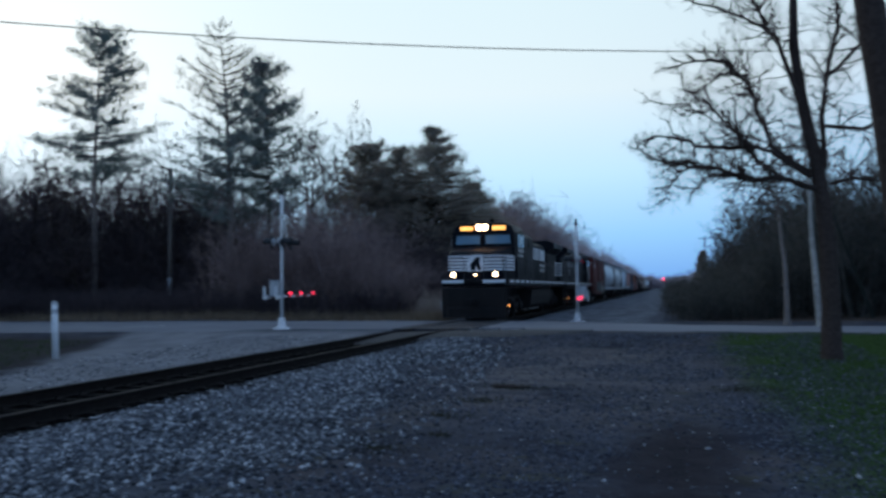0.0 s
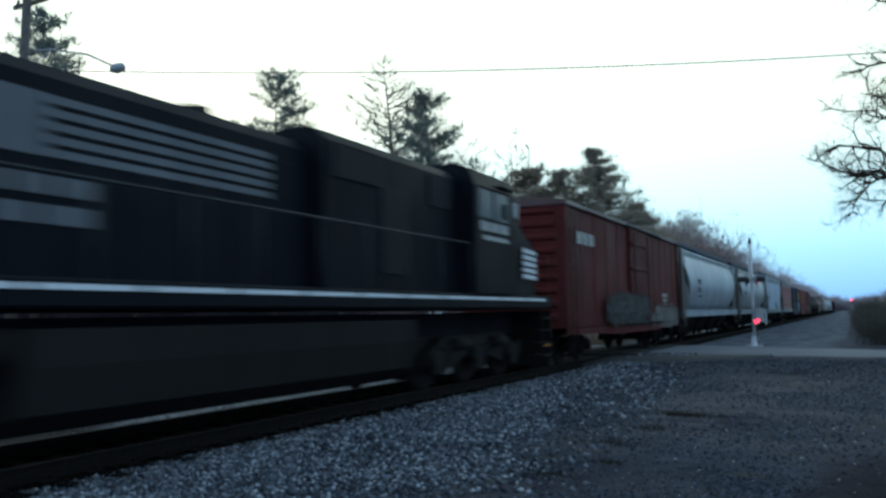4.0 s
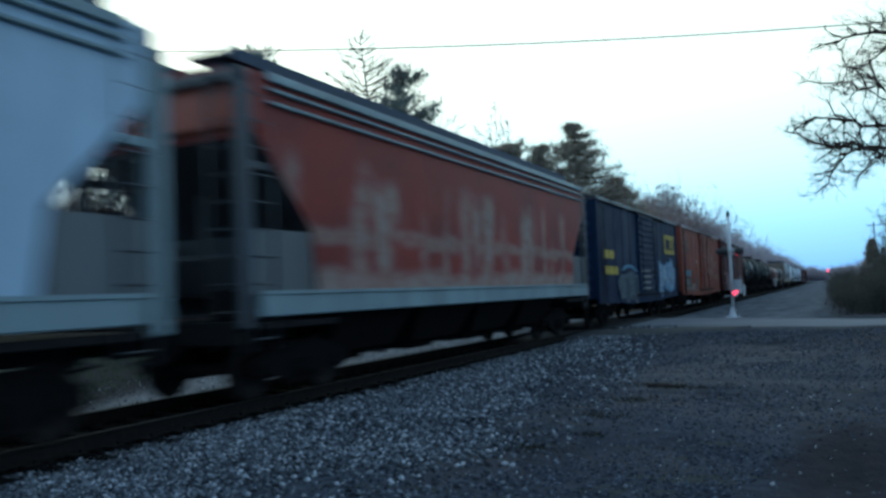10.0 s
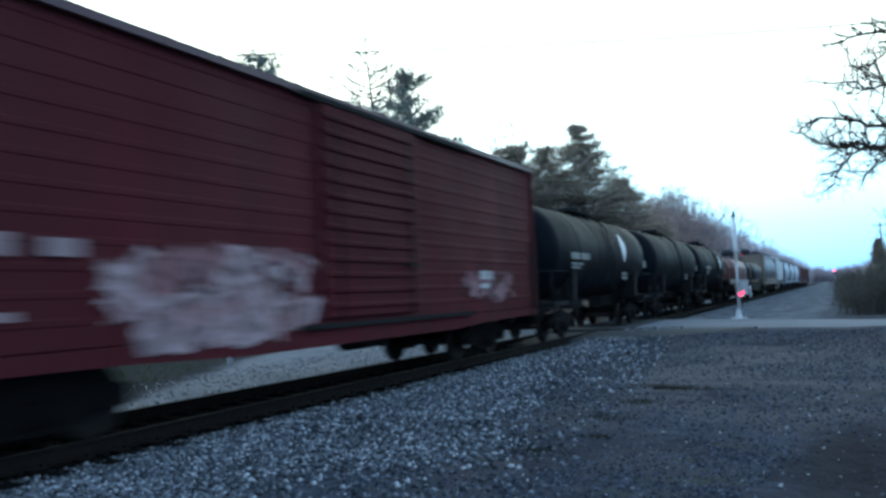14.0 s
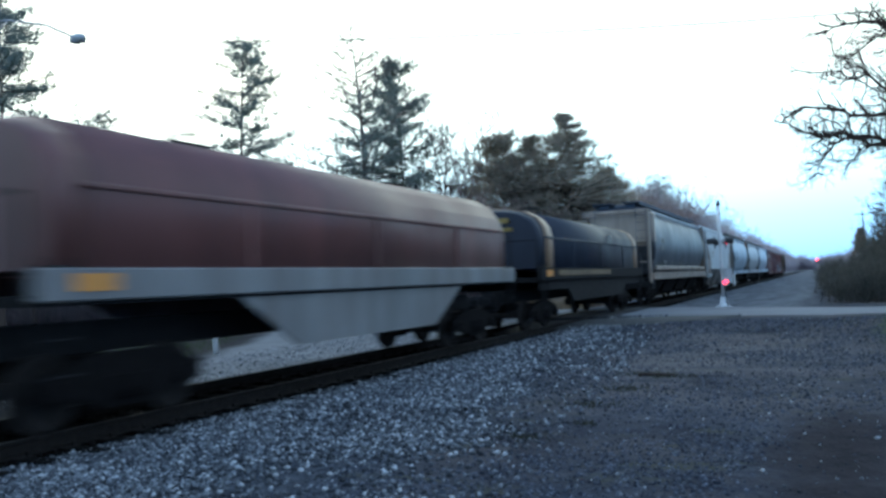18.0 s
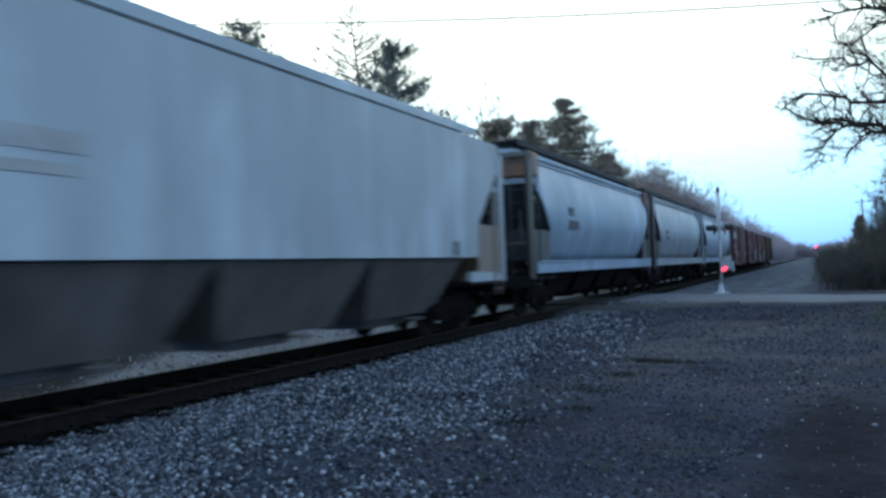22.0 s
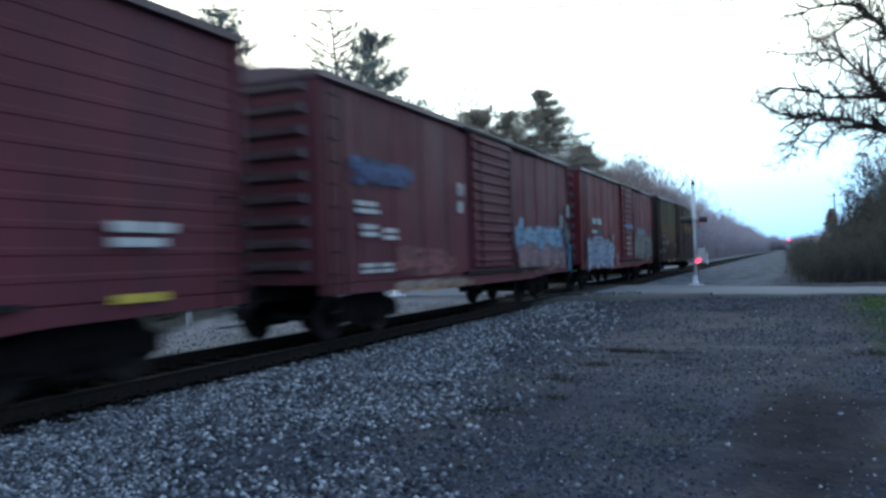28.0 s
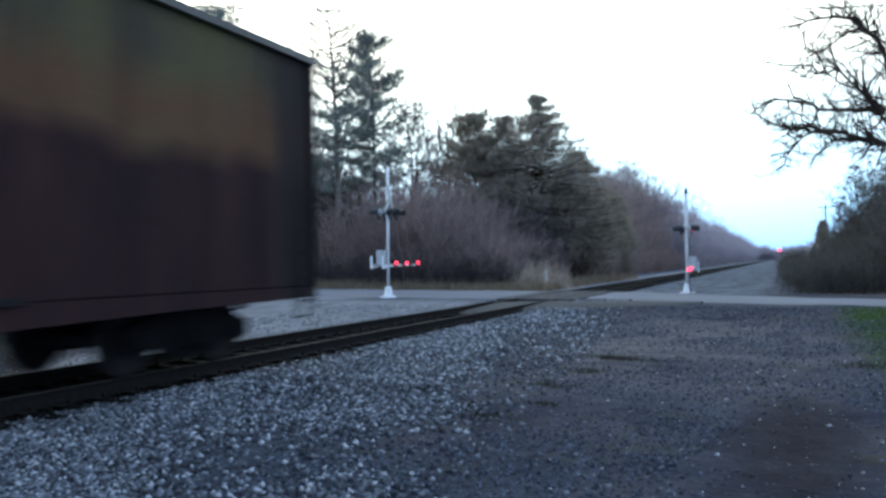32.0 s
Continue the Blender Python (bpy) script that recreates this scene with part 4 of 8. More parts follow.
    v = slivers(p, d, rng.uniform(0.2, 0.75, n), rng.uniform(0.015, 0.04, n), rng)
    tagged(new("dry_grass", blade_mesh("dry_grass", v, M_DRYGRASS)), "pale dry grass at the foot of the brush", "grass", kind="stuff")
    n = 26000
    y = 7 + 20 * rng.random(n)
    x = 1.6 + 7 * rng.random(n) ** 0.8
    k = rng.random(n) < 0.25
    y = np.where(k, 9 + 14 * rng.random(n), y)
    x = np.where(k, -13.4 - 0.55 * (y - 13) - 8 * rng.random(n), x)
    p = np.stack([x, y, ground_height(x, y)], 1)
    d = rng.normal(0, 0.5, p.shape)
    d[:, 2] = 1
    v = slivers(p, d, rng.uniform(0.03, 0.12, n), rng.uniform(0.008, 0.02, n), rng)
    tagged(new("grass", blade_mesh("grass", v, M_GRASS)), "short green grass at the edge of the clearing", "grass", kind="stuff")
    # low tufts along the foot of the ballast
    spots = ((-2.89, 10.56, 0.20), (-2.83, 14.05, 0.22), (-2.35, 13.7, 0.26), (-2.97, 8.2, 0.16), (-2.79, 12.0, 0.22), (-2.6, 9.2, 0.10), (1.3, 14.1, 0.3))
    tufts = []
    for cx, cy, r in spots:
        n = int(900 * r)
        x, y = cx + rng.normal(0, r, n), cy + rng.normal(0, r * 0.7, n)
        p = np.stack([x, y, ground_height(x, y)], 1)
        d = rng.normal(0, 0.7, p.shape)
        d[:, 2] = 1
        tufts.append(slivers(p, d, rng.uniform(0.02, 0.07, n), rng.uniform(0.008, 0.022, n), rng))
    tagged(new("grass_tufts", blade_mesh("grass_tufts", np.concatenate(tufts), M_TUFT)), "low dull olive grass tufts on the dirt", "grass", kind="stuff")


def make_oak():
    """The leafless tree whose long limbs reach over the clearing."""
    rng = random.Random(90)
    x, y = 3.75, 20.3
    tree = thing("oak_tree", pose(x, y, float(ground_height(x, y)) - 0.1), "large dark leafless tree with long crooked limbs over the clearing", "tree", "trees of the clearing")
    limbs, twigs = Segs(), Segs()
    p, r = Vector((0, 0, 0)), 0.27
    for i, q in enumerate(((0.0, 0, 0.5), (0.02, 0, 1.6), (0.0, 0, 2.9), (-0.08, 0.05, 4.0), (-0.20, 0.1, 5.0), (-0.42, 0.1, 6.2), (-0.55, 0.2, 7.6), (-0.5, 0.3, 9.2))):
        q = Vector(q)
        nr = 0.235 - 0.02 * i
        limbs.add(p, q, r, nr)
        p, r = q, nr
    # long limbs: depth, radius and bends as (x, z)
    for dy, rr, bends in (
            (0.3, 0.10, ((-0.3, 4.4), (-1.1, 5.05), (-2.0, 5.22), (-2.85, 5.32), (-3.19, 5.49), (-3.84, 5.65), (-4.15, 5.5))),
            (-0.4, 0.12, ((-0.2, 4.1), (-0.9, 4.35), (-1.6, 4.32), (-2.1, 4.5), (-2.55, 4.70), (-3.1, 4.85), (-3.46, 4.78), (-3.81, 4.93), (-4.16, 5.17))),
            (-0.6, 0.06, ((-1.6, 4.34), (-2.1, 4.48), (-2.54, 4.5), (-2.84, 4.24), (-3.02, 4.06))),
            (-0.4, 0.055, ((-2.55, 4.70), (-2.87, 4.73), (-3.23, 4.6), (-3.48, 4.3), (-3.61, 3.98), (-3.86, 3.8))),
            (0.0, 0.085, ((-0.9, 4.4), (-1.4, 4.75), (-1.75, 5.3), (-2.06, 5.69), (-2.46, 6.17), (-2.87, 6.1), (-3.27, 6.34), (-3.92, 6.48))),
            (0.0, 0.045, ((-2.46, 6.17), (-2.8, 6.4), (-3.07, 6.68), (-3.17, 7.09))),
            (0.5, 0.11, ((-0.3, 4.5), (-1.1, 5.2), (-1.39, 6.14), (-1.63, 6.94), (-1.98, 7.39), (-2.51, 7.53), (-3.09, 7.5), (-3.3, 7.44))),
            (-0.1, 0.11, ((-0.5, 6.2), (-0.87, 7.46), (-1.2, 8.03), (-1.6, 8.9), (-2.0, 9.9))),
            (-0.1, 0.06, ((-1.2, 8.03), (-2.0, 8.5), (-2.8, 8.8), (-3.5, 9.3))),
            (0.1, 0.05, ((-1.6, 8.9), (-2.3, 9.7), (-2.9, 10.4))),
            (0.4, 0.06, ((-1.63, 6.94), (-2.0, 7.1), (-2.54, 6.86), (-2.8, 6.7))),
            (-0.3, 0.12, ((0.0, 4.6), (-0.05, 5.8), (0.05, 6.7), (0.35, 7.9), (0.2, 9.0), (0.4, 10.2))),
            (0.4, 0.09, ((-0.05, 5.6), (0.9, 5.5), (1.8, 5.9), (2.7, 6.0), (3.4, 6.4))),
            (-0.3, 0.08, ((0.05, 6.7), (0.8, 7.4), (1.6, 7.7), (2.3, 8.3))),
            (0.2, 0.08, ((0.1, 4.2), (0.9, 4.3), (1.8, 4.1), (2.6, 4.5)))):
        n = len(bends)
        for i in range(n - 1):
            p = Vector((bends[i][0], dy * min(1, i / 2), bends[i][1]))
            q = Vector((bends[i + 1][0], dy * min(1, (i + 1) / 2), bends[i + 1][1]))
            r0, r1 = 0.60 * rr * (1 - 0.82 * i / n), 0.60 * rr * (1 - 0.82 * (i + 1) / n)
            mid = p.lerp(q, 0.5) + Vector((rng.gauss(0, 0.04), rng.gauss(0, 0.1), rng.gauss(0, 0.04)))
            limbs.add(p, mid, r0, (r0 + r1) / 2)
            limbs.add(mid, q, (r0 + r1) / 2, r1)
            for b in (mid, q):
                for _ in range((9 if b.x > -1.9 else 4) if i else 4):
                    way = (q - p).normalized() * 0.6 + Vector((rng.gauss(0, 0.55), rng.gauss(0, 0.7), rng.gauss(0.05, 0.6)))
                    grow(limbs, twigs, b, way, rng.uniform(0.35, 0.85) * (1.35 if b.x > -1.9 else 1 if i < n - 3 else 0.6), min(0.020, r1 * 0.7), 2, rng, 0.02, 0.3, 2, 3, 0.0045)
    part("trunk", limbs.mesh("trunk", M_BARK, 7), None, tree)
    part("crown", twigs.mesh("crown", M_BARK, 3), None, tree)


# ---- crossing signals, poles, wire ----


def crossing_signal(x, y, turn, label, height, flashing=True):
    """A mast with two flashers on a cross-arm, a gate mechanism and a lowered gate arm. The arm reaches along its own +x."""
    sig = thing("crossing_signal", pose(x, y, float(ground_height(x, y)), 0, 0, turn), label, "railway signal", "crossing signals")
    part("base", MB().lathe([(0.26, 0.0), (0.26, 0.06), (0.16, 0.12), (0.13, 0.42), (0.085, 0.46)], "z", (0, 0, 0), 16).disc((0, 0, 0.01), (0, 0, 1), 0.34, 0.06, 12), M_ALU, sig)
    part("mast", MB().tube([(0, 0, 0.3), (0, 0, height)], 0.062, 14), M_ALU, sig)
    part("mast_cap", MB().lathe([(0.085, -0.05), (0.085, 0.02), (0.05, 0.09), (0.001, 0.12)], "z", (0, 0, height), 12).disc((0, 0, height + 0.14), (0, 1, 0), 0.07, 0.10, 10), M_BLACKSIGN, sig)
    zf = height * 0.635
    part("cross_arm", MB().tube([(-0.62, 0, zf + 0.16), (0.62, 0, zf + 0.16)], 0.028, 8).box(0, 0, zf + 0.16, 0.2, 0.18, 0.14, 0.02).tube([(-0.5, 0, zf + 0.16), (-0.5, 0, zf)], 0.03, 8).tube([(0.5, 0, zf + 0.16), (0.5, 0, zf)], 0.03, 8), M_ALU, sig)
    for s in (-1, 1):
        for face in (-1, 1):
            y0 = face * 0.2
            fl = part("flasher", MB().lathe([(0.001, -face * 0.11), (0.12, -face * 0.10), (0.155, 0.0), (0.155, face * 0.04)][::-face], "y", (s * 0.5, y0, zf), 18), M_BLACKSIGN if face < 0 else M_GALV, sig, "round flasher housing")
            part("background_disc", MB().lathe([(0.15, -0.008), (0.30, -0.008), (0.30, 0.008), (0.15, 0.008)], "y", (s * 0.5, y0 + face * 0.03, zf), 22), M_BLACKSIGN, fl)
            part("lens", MB().disc((s * 0.5, y0 + face * 0.05, zf), (0, 1, 0), 0.145, 0.02, 18), M_FLASH if s < 0 and flashing else M_DEADLENS, fl)
            ring = [(s * 0.5 + 0.165 * math.cos(a), 0.165 * math.sin(a)) for a in [math.pi * (i / 10 * 1.25 - 0.125) for i in range(11)]]
            hood = MB().add([(px, y0 + face * 0.05, zf + pz) for px, pz in ring] + [(px, y0 + face * 0.36, zf + pz * 0.98) for px, pz in ring], [(i, i + 1, 12 + i, 11 + i) for i in range(10)])
            part("visor", hood, M_BLACKSIGN, fl)
        part("flasher_bracket", MB().tube([(s * 0.5, -0.2, zf), (s * 0.5, 0.2, zf)], 0.03, 8), M_GALV, sig)
    # crossbuck on the road side
    for a in (1, -1):
        bl = MB().box(0, 0, 0, 1.22, 0.012, 0.23, 0.004)
        o = part("crossbuck_blade", bl, M_WHITE, sig, "white crossbuck blade")
        o.matrix_basis = pose(0, -0.075 - 0.014 * (a > 0), zf + 0.72, 0, 45 * a, 0)
        tx = MB()
        for i in range(6):
            tx.box(-0.45 + i * 0.18, -0.008, 0, 0.11, 0.006, 0.13)
        each("blade_lettering", tx, M_BLACKSIGN, o)
    zg = height * 0.295
    part("gate_mechanism", MB().box(0.0, 0.26, zg, 0.46, 0.36, 0.62, 0.035).box(0, 0.26, zg + 0.33, 0.50, 0.40, 0.03), M_GALV, sig, "grey steel gate mechanism box")
    each("bracket", MB().box(0, 0.10, zg - 0.2, 0.2, 0.14, 0.08).box(0, 0.10, zg + 0.2, 0.2, 0.14, 0.08), M_GALV, sig)
    arm_base = MB()
    for s in (-1, 1):
        arm_base.prism([(-0.75, zg - 0.42), (-0.75, zg + 0.05), (-0.62, zg + 0.05), (-0.55, zg - 0.25), (0.30, zg - 0.24), (0.30, zg - 0.36), (-0.5, zg - 0.42)], 0.26 + s * 0.24 - 0.02, 0.26 + s * 0.24 + 0.02)
        arm_base.box(-0.7, 0.26 + s * 0.24, zg - 0.15, 0.16, 0.06, 0.5, 0.01)
    part("counterweight", arm_base, M_WHITE, sig, "white counterweight frame")
    n = 9
    L = 6.0
    for i in range(n):
        w = L / n
        part("arm_band", MB().box(0.32 + w * (i + 0.5), 0.26, zg - 0.30, w, 0.035, 0.10 - 0.004 * i, 0.006), M_WHITE if i % 2 else plain_red(), sig)
    for k, d in enumerate((2.2, 4.0, 6.2)):
        lm = part("gate_lamp", MB().disc((d, 0.26, zg - 0.17), (0, 1, 0), 0.042, 0.09, 14).box(d, 0.26, zg - 0.235, 0.06, 0.05, 0.05), M_LED, sig, "lit red lamp on the gate arm")
        part("lamp_bracket", MB().tube([(d, 0.26, zg - 0.28), (d, 0.26, zg - 0.23)], 0.018, 6), M_BLACKSIGN, lm)
    cab = MB().tube([(0.05, 0.05, zg - 0.5), (0.16, 0.12, 0.8), (0.12, 0.1, 0.3), (0.2, 0.2, 0.02)], 0.022, 6)
    part("cable", cab, M_BLACKSIGN, sig)
    return sig


def plain_red():
    if "red" not in SHARED_MAT:
        SHARED_MAT["red"] = plain("red_reflective_band", (0.50, 0.03, 0.03), 0.5, 0, 6, 0.3)
    return SHARED_MAT["red"]


SHARED_MAT = {}


def white_post(x, y, height, lean, label, r=0.05):
    z = float(ground_height(x, y)) - 0.05
    o = thing("marker_post", pose(x, y, z, 0, lean, 0), label, "post", "white marker posts")
    part("post", MB().tube([(0, 0, 0), (0, 0, height)], r, 10), M_WHITE, o)
    part("cap", MB().lathe([(r * 1.1, -0.03), (r * 1.1, 0.03), (0.001, 0.06)], "z", (0, 0, height), 10), M_GALV, o)
    part("reflector_band", MB().lathe([(r * 1.04, -0.06), (r * 1.04, 0.06)], "z", (0, 0, height - 0.2), 10), M_GALV, o)


def make_fixtures():
    crossing_signal(-14.7, 28.9, 101, "white crossing signal with lit red lamps on its lowered gate arm", 5.42, False)
    crossing_signal(-3.9, 37.7, -86, "white crossing signal mast with a lowered gate beyond the road", 4.62)
    white_post(-14.85, 16.85, 1.45, -2.5, "white marker post with a grey cap beside the track", 0.075)
    white_post(-11.7, 42.2, 1.05, -6, "leaning white marker post at the foot of the brush")
    # street lamp on a wooden pole
    pole = thing("utility_pole", pose(-21.6, 14.6, float(ground_height(-21.6, 14.6)) - 0.1), "grey wooden utility pole with a street lamp", "utility pole")
    part("shaft", MB().tube([(0.1, 0, 0), (0.45, 0.1, 12.6)], [0.17, 0.12], 12), M_POLEWOOD, pole)
    part("crossarm", MB().box(0.62, 0.3, 11.3, 2.2, 0.1, 0.12), M_POLEWOOD, pole)
    arm = part("lamp_arm", MB().tube([(0.1, 0.05, 9.75), (0.9, 0.55, 9.85), (1.8, 1.1, 9.7), (2.45, 1.5, 9.35)], 0.035, 8).tube([(0.1, 0.05, 9.1), (0.9, 0.55, 9.8)], 0.02, 6), M_GALV, pole)
    part("lamp_head", MB().lathe([(0.001, 0.0), (0.10, 0.06), (0.16, 0.25), (0.13, 0.5), (0.001, 0.58)], "x", (2.35, 1.48, 9.25), 14), M_GALV, arm)
    for d in (-0.6, 0.3, 1.2):
        part("insulator", MB().lathe([(0.05, 0), (0.06, 0.08), (0.03, 0.16), (0.001, 0.17)], "z", (d + 0.3, 0.3, 11.36), 10), M_POLEWOOD, pole)
    other = thing("telephone_pole", pose(-32.3, 47.0, float(ground_height(-32.3, 47.0)) - 0.1), "old grey wooden pole in front of the brush", "utility pole")
    part("shaft", MB().tube([(0, 0, 0), (0, 0, 10.1)], [0.16, 0.12], 10), M_POLEWOOD, other)
    part("meter_box", MB().box(0.1, -0.2, 2.0, 0.22, 0.16, 1.2, 0.02), M_GALV, other)
    part("pole_top", MB().tube([(0, 0, 9.9), (-0.5, 0.0, 10.2), (-1.5, 0.1, 10.3)], [0.10, 0.08, 0.03], 6), M_POLEWOOD, other)
    wires = thing("overhead_wire", None, "dark overhead wire strung across the track", "wire")
    a, b = Vector(WIRE[0]), Vector(WIRE[1])
    n = 40
    pts = [a.lerp(b, i / n) - Vector((0, 0, WIRE_SAG * 4 * (i / n) * (1 - i / n))) for i in range(n + 1)]
    part("wire", MB().tube(pts, 0.02, 5), M_WIRE, wires)
    part("splice", MB().tube([pts[30], pts[31]], 0.032, 6), M_WIRE, wires)
    for i, (x, y) in enumerate(((9.8, 200.0), (12.4, 196.0))):
        p = thing("power_pole", pose(x, y, -0.3), "distant wooden power pole above the brush", "utility pole", "distant power poles")
        part("shaft", MB().tube([(0, 0, 0), (0, 0, 14.0)], [0.2, 0.14], 8), M_POLEWOOD, p)
        part("crossarm", MB().box(0, 0, 13.2, 3.0, 0.15, 0.18), M_POLEWOOD, p)
    s = thing("block_signal", pose(0.1, 250.0, -0.3), "distant railway block signal showing red", "railway signal")
    part("mast", MB().tube([(0, 0, 0), (0, 0, 4.8)], 0.08, 8), M_GALV, s)
    hd = part("signal_head", MB().box(0, 0, 4.0, 0.5, 0.2, 1.1, 0.05), M_BLACKSIGN, s)
    part("red_lens", MB().disc((0, -0.14, 4.02), (0, 1, 0), 0.17, 0.06, 14), glow("red_signal_lens", (1.0, 0.03, 0.06), 30.0), hd)
    # debris on the clearing
    st = thing("dropped_branch", pose(-2.57, 13.7, float(ground_height(-2.57, 13.7)) + 0.02), "dark dropped branch on the dirt", "branch")
    part("stick", MB().tube([(-0.3, 0, 0), (-0.1, 0.05, 0.01), (0.15, -0.02, 0.01), (0.32, 0.05, 0)], [0.03, 0.03, 0.02, 0.01], 6), M_BARK, st)


WIRE = ((-21.4, 15.5, 9.1), (20.0, 38.3, 11.41))
WIRE_SAG = 0.973

# ---- the train ----
HALF = 1.55


def speed_way(t):
    """Metres run since the start; the train slows a little."""
    def s(u):
        return 13.7178 * u - 0.021296 * u * u + 0.00050677 * u ** 3
    return s(t - 16.0) - s(-16.0)


SHARED = {}
WHEELS = []


def shared(key, make, material):
    if key not in SHARED:
        SHARED[key] = make().mesh(key, material)
    return SHARED[key]


def truck_frame():
    """A three-piece freight truck: side frames with spring nests and a bolster."""
    mb = MB()
    for s in (-1, 1):
        x = s * 1.0
        out = [(-1.18, 0.36), (-1.18, 0.58), (-0.95, 0.66), (-0.45, 0.80), (0.45, 0.80), (0.95, 0.66), (1.18, 0.58), (1.18, 0.36),
               (0.80, 0.40), (0.52, 0.28), (0.36, 0.20), (-0.36, 0.20), (-0.52, 0.28), (-0.80, 0.40)]
        mb.prism(out, x - 0.07, x + 0.07, "x")
        for k in (-0.18, 0, 0.18):
            mb.tube([(x + s * 0.075, k, 0.27), (x + s * 0.075, k, 0.55)], 0.075, 8)
        for k in (-0.89, 0.89):
            mb.disc((x + s * 0.10, k, 0.44), (1, 0, 0), 0.12, 0.10, 12)
    mb.box(0, 0, 0.62, 2.1, 0.34, 0.24, 0.04)
    mb.disc((0, 0, 0.78), (0, 0, 1), 0.2, 0.12, 14)
    return mb


def wheelset():
    mb = MB()
    for s in (-1, 1):
        mb.lathe([(0.05, -0.065), (0.36, -0.065), (0.42, -0.06), (0.42, 0.05), (0.37, 0.065), (0.35, 0.02), (0.16, 0.0), (0.14, 0.06), (0.05, 0.06)], "x", (s * 0.755, 0, 0), 24)
    mb.tube([(-1.0, 0, 0), (1.0, 0, 0)], 0.085, 10)
    return mb


def add_trucks(car, y):
    for s in (-1, 1):
        tr = part("truck", shared("truck", truck_frame, M_TRUCK), None, car, at=(0, s * y, 0))
        for k in (-0.89, 0.89):
            o = part("wheelset", shared("wheelset", wheelset, M_WHEEL), None, tr, at=(0, k, 0.425))
            WHEELS.append((o, 0.42, 1))


def coupler():
    mb = MB().box(0, 0.28, 0.87, 0.16, 0.7, 0.18, 0.02).box(0.03, 0.66, 0.87, 0.32, 0.28, 0.30, 0.06)
    mb.box(0, -0.05, 0.87, 0.36, 0.16, 0.34, 0.02)
    mb.tube([(-0.35, 0.0, 0.8), (-0.30, 0.3, 0.6), (-0.25, 0.62, 0.66)], 0.03, 6)
    return mb


def add_couplers(car, y):
    for s in (-1, 1):
        c = part("coupler", shared("coupler", coupler, M_STEEL_DARK), None, car)
        c.matrix_basis = pose(0, s * y, 0, 0, 0, 0 if s > 0 else 180)


def ladder(mb, x, y, z0, z1, along="y", w=0.42, r=0.014, step=0.36):
    """Grab irons on two stiles; along: the way that the rungs run."""
    d = Vector((0, w / 2, 0)) if along == "y" else Vector((w / 2, 0, 0))
    c = Vector((x, y, 0))
    for s in (-1, 1):
        mb.tube([c + d * s + Vector((0, 0, z0)), c + d * s + Vector((0, 0, z1))], r * 1.4, 5)
    z = z0 + 0.15
    while z < z1:
        mb.tube([c - d + Vector((0, 0, z)), c + d + Vector((0, 0, z))], r, 5)
        z += step
    return mb


def lettering(car, x, y, z, rows, material, name="lettering"):
    """Bars the size of the writing: rows of (height, widths)."""
    mb = MB()
    for h, widths in rows:
        yy = y
        for w in widths:
            mb.box(x, yy + w / 2, z - h / 2, 0.008, w, h)
            yy += w + h * 0.45
        z -= h * 1.5
    return each(name, mb, material, car)


def spray_material(name, cols, y, z, w, h, seed, cover):
    """Spray paint with a ragged edge: clear where nothing was sprayed."""
    k = Mat(name)
    px, py, pz = k.xyz()
    shift = k.nt.nodes.new("ShaderNodeVectorMath")
    shift.inputs[1].default_value = (seed * 3.7, seed * 1.3, seed * 0.7)
    k.link(k.co, shift.inputs[0])
    k.co = shift.outputs[0]
    u = k.math("POWER", k.math("ABSOLUTE", k.math("DIVIDE", k.math("SUBTRACT", py, y + w / 2), w / 2)), 5)
    v = k.math("POWER", k.math("ABSOLUTE", k.math("DIVIDE", k.math("SUBTRACT", pz, z + h / 2), h / 2)), 4)
    shape = k.noise(1.7, k.stretch(1, 1.0, 1.4), 5, 0.65, 0.36, 0.64)
    hit = k.math("SUBTRACT", k.math("ADD", shape, cover), k.math("ADD", u, v))
    mask = k.math("MULTIPLY", k.range(hit, 0.48, 0.58), k.noise(6, None, 4, 0.7, 0.2, 0.5))
    level = k.math("ADD", k.math("DIVIDE", k.math("SUBTRACT", pz, z), h), k.math("MULTIPLY", k.math("SUBTRACT", k.noise(1.3, k.stretch(1, 1.6, 1), 4, 0.6, 0.2, 0.8), 0.5), 1.5))
    c = cols[0]
    for i, col in enumerate(cols[1:]):
        e = (i + 1) / len(cols)
        c = k.mix(k.range(level, e - 0.05, e + 0.05), c, col)
    c = k.mix(k.math("MULTIPLY", k.noise(2.6, k.stretch(1, 0.8, 1.6), 4, 0.6, 0.50, 0.60), 0.75), c, tint(cols[0], 0.3))
    m = k.done(c, 0.6)
    clear = k.nt.nodes.new("ShaderNodeBsdfTransparent")
    both = k.nt.nodes.new("ShaderNodeMixShader")
    k.link(mask, both.inputs[0])
    k.link(clear.outputs[0], both.inputs[1])
    k.link(k.b.outputs[0], both.inputs[2])
    k.link(both.outputs[0], k.nt.nodes["Material Output"].inputs["Surface"])
    return m


def graffiti(car, x, y, z, w, h, cols, seed, cover=0.35):
    """Sprayed paint: a ragged film over the side."""
    m = spray_material("spray_paint", cols, y, z, w, h, seed, cover)
    part("graffiti", MB().add([(x, y, z), (x, y + w, z), (x, y + w, z + h), (x, y, z + h)], [(0, 1, 2, 3)]), m, car)


SPRAY = {}


def spray_can(col):
    if col not in SPRAY:
        SPRAY[col] = plain("spray_stroke", col, 0.6, 0, 5, 0.45, 0.1, 0.3)
    return SPRAY[col]


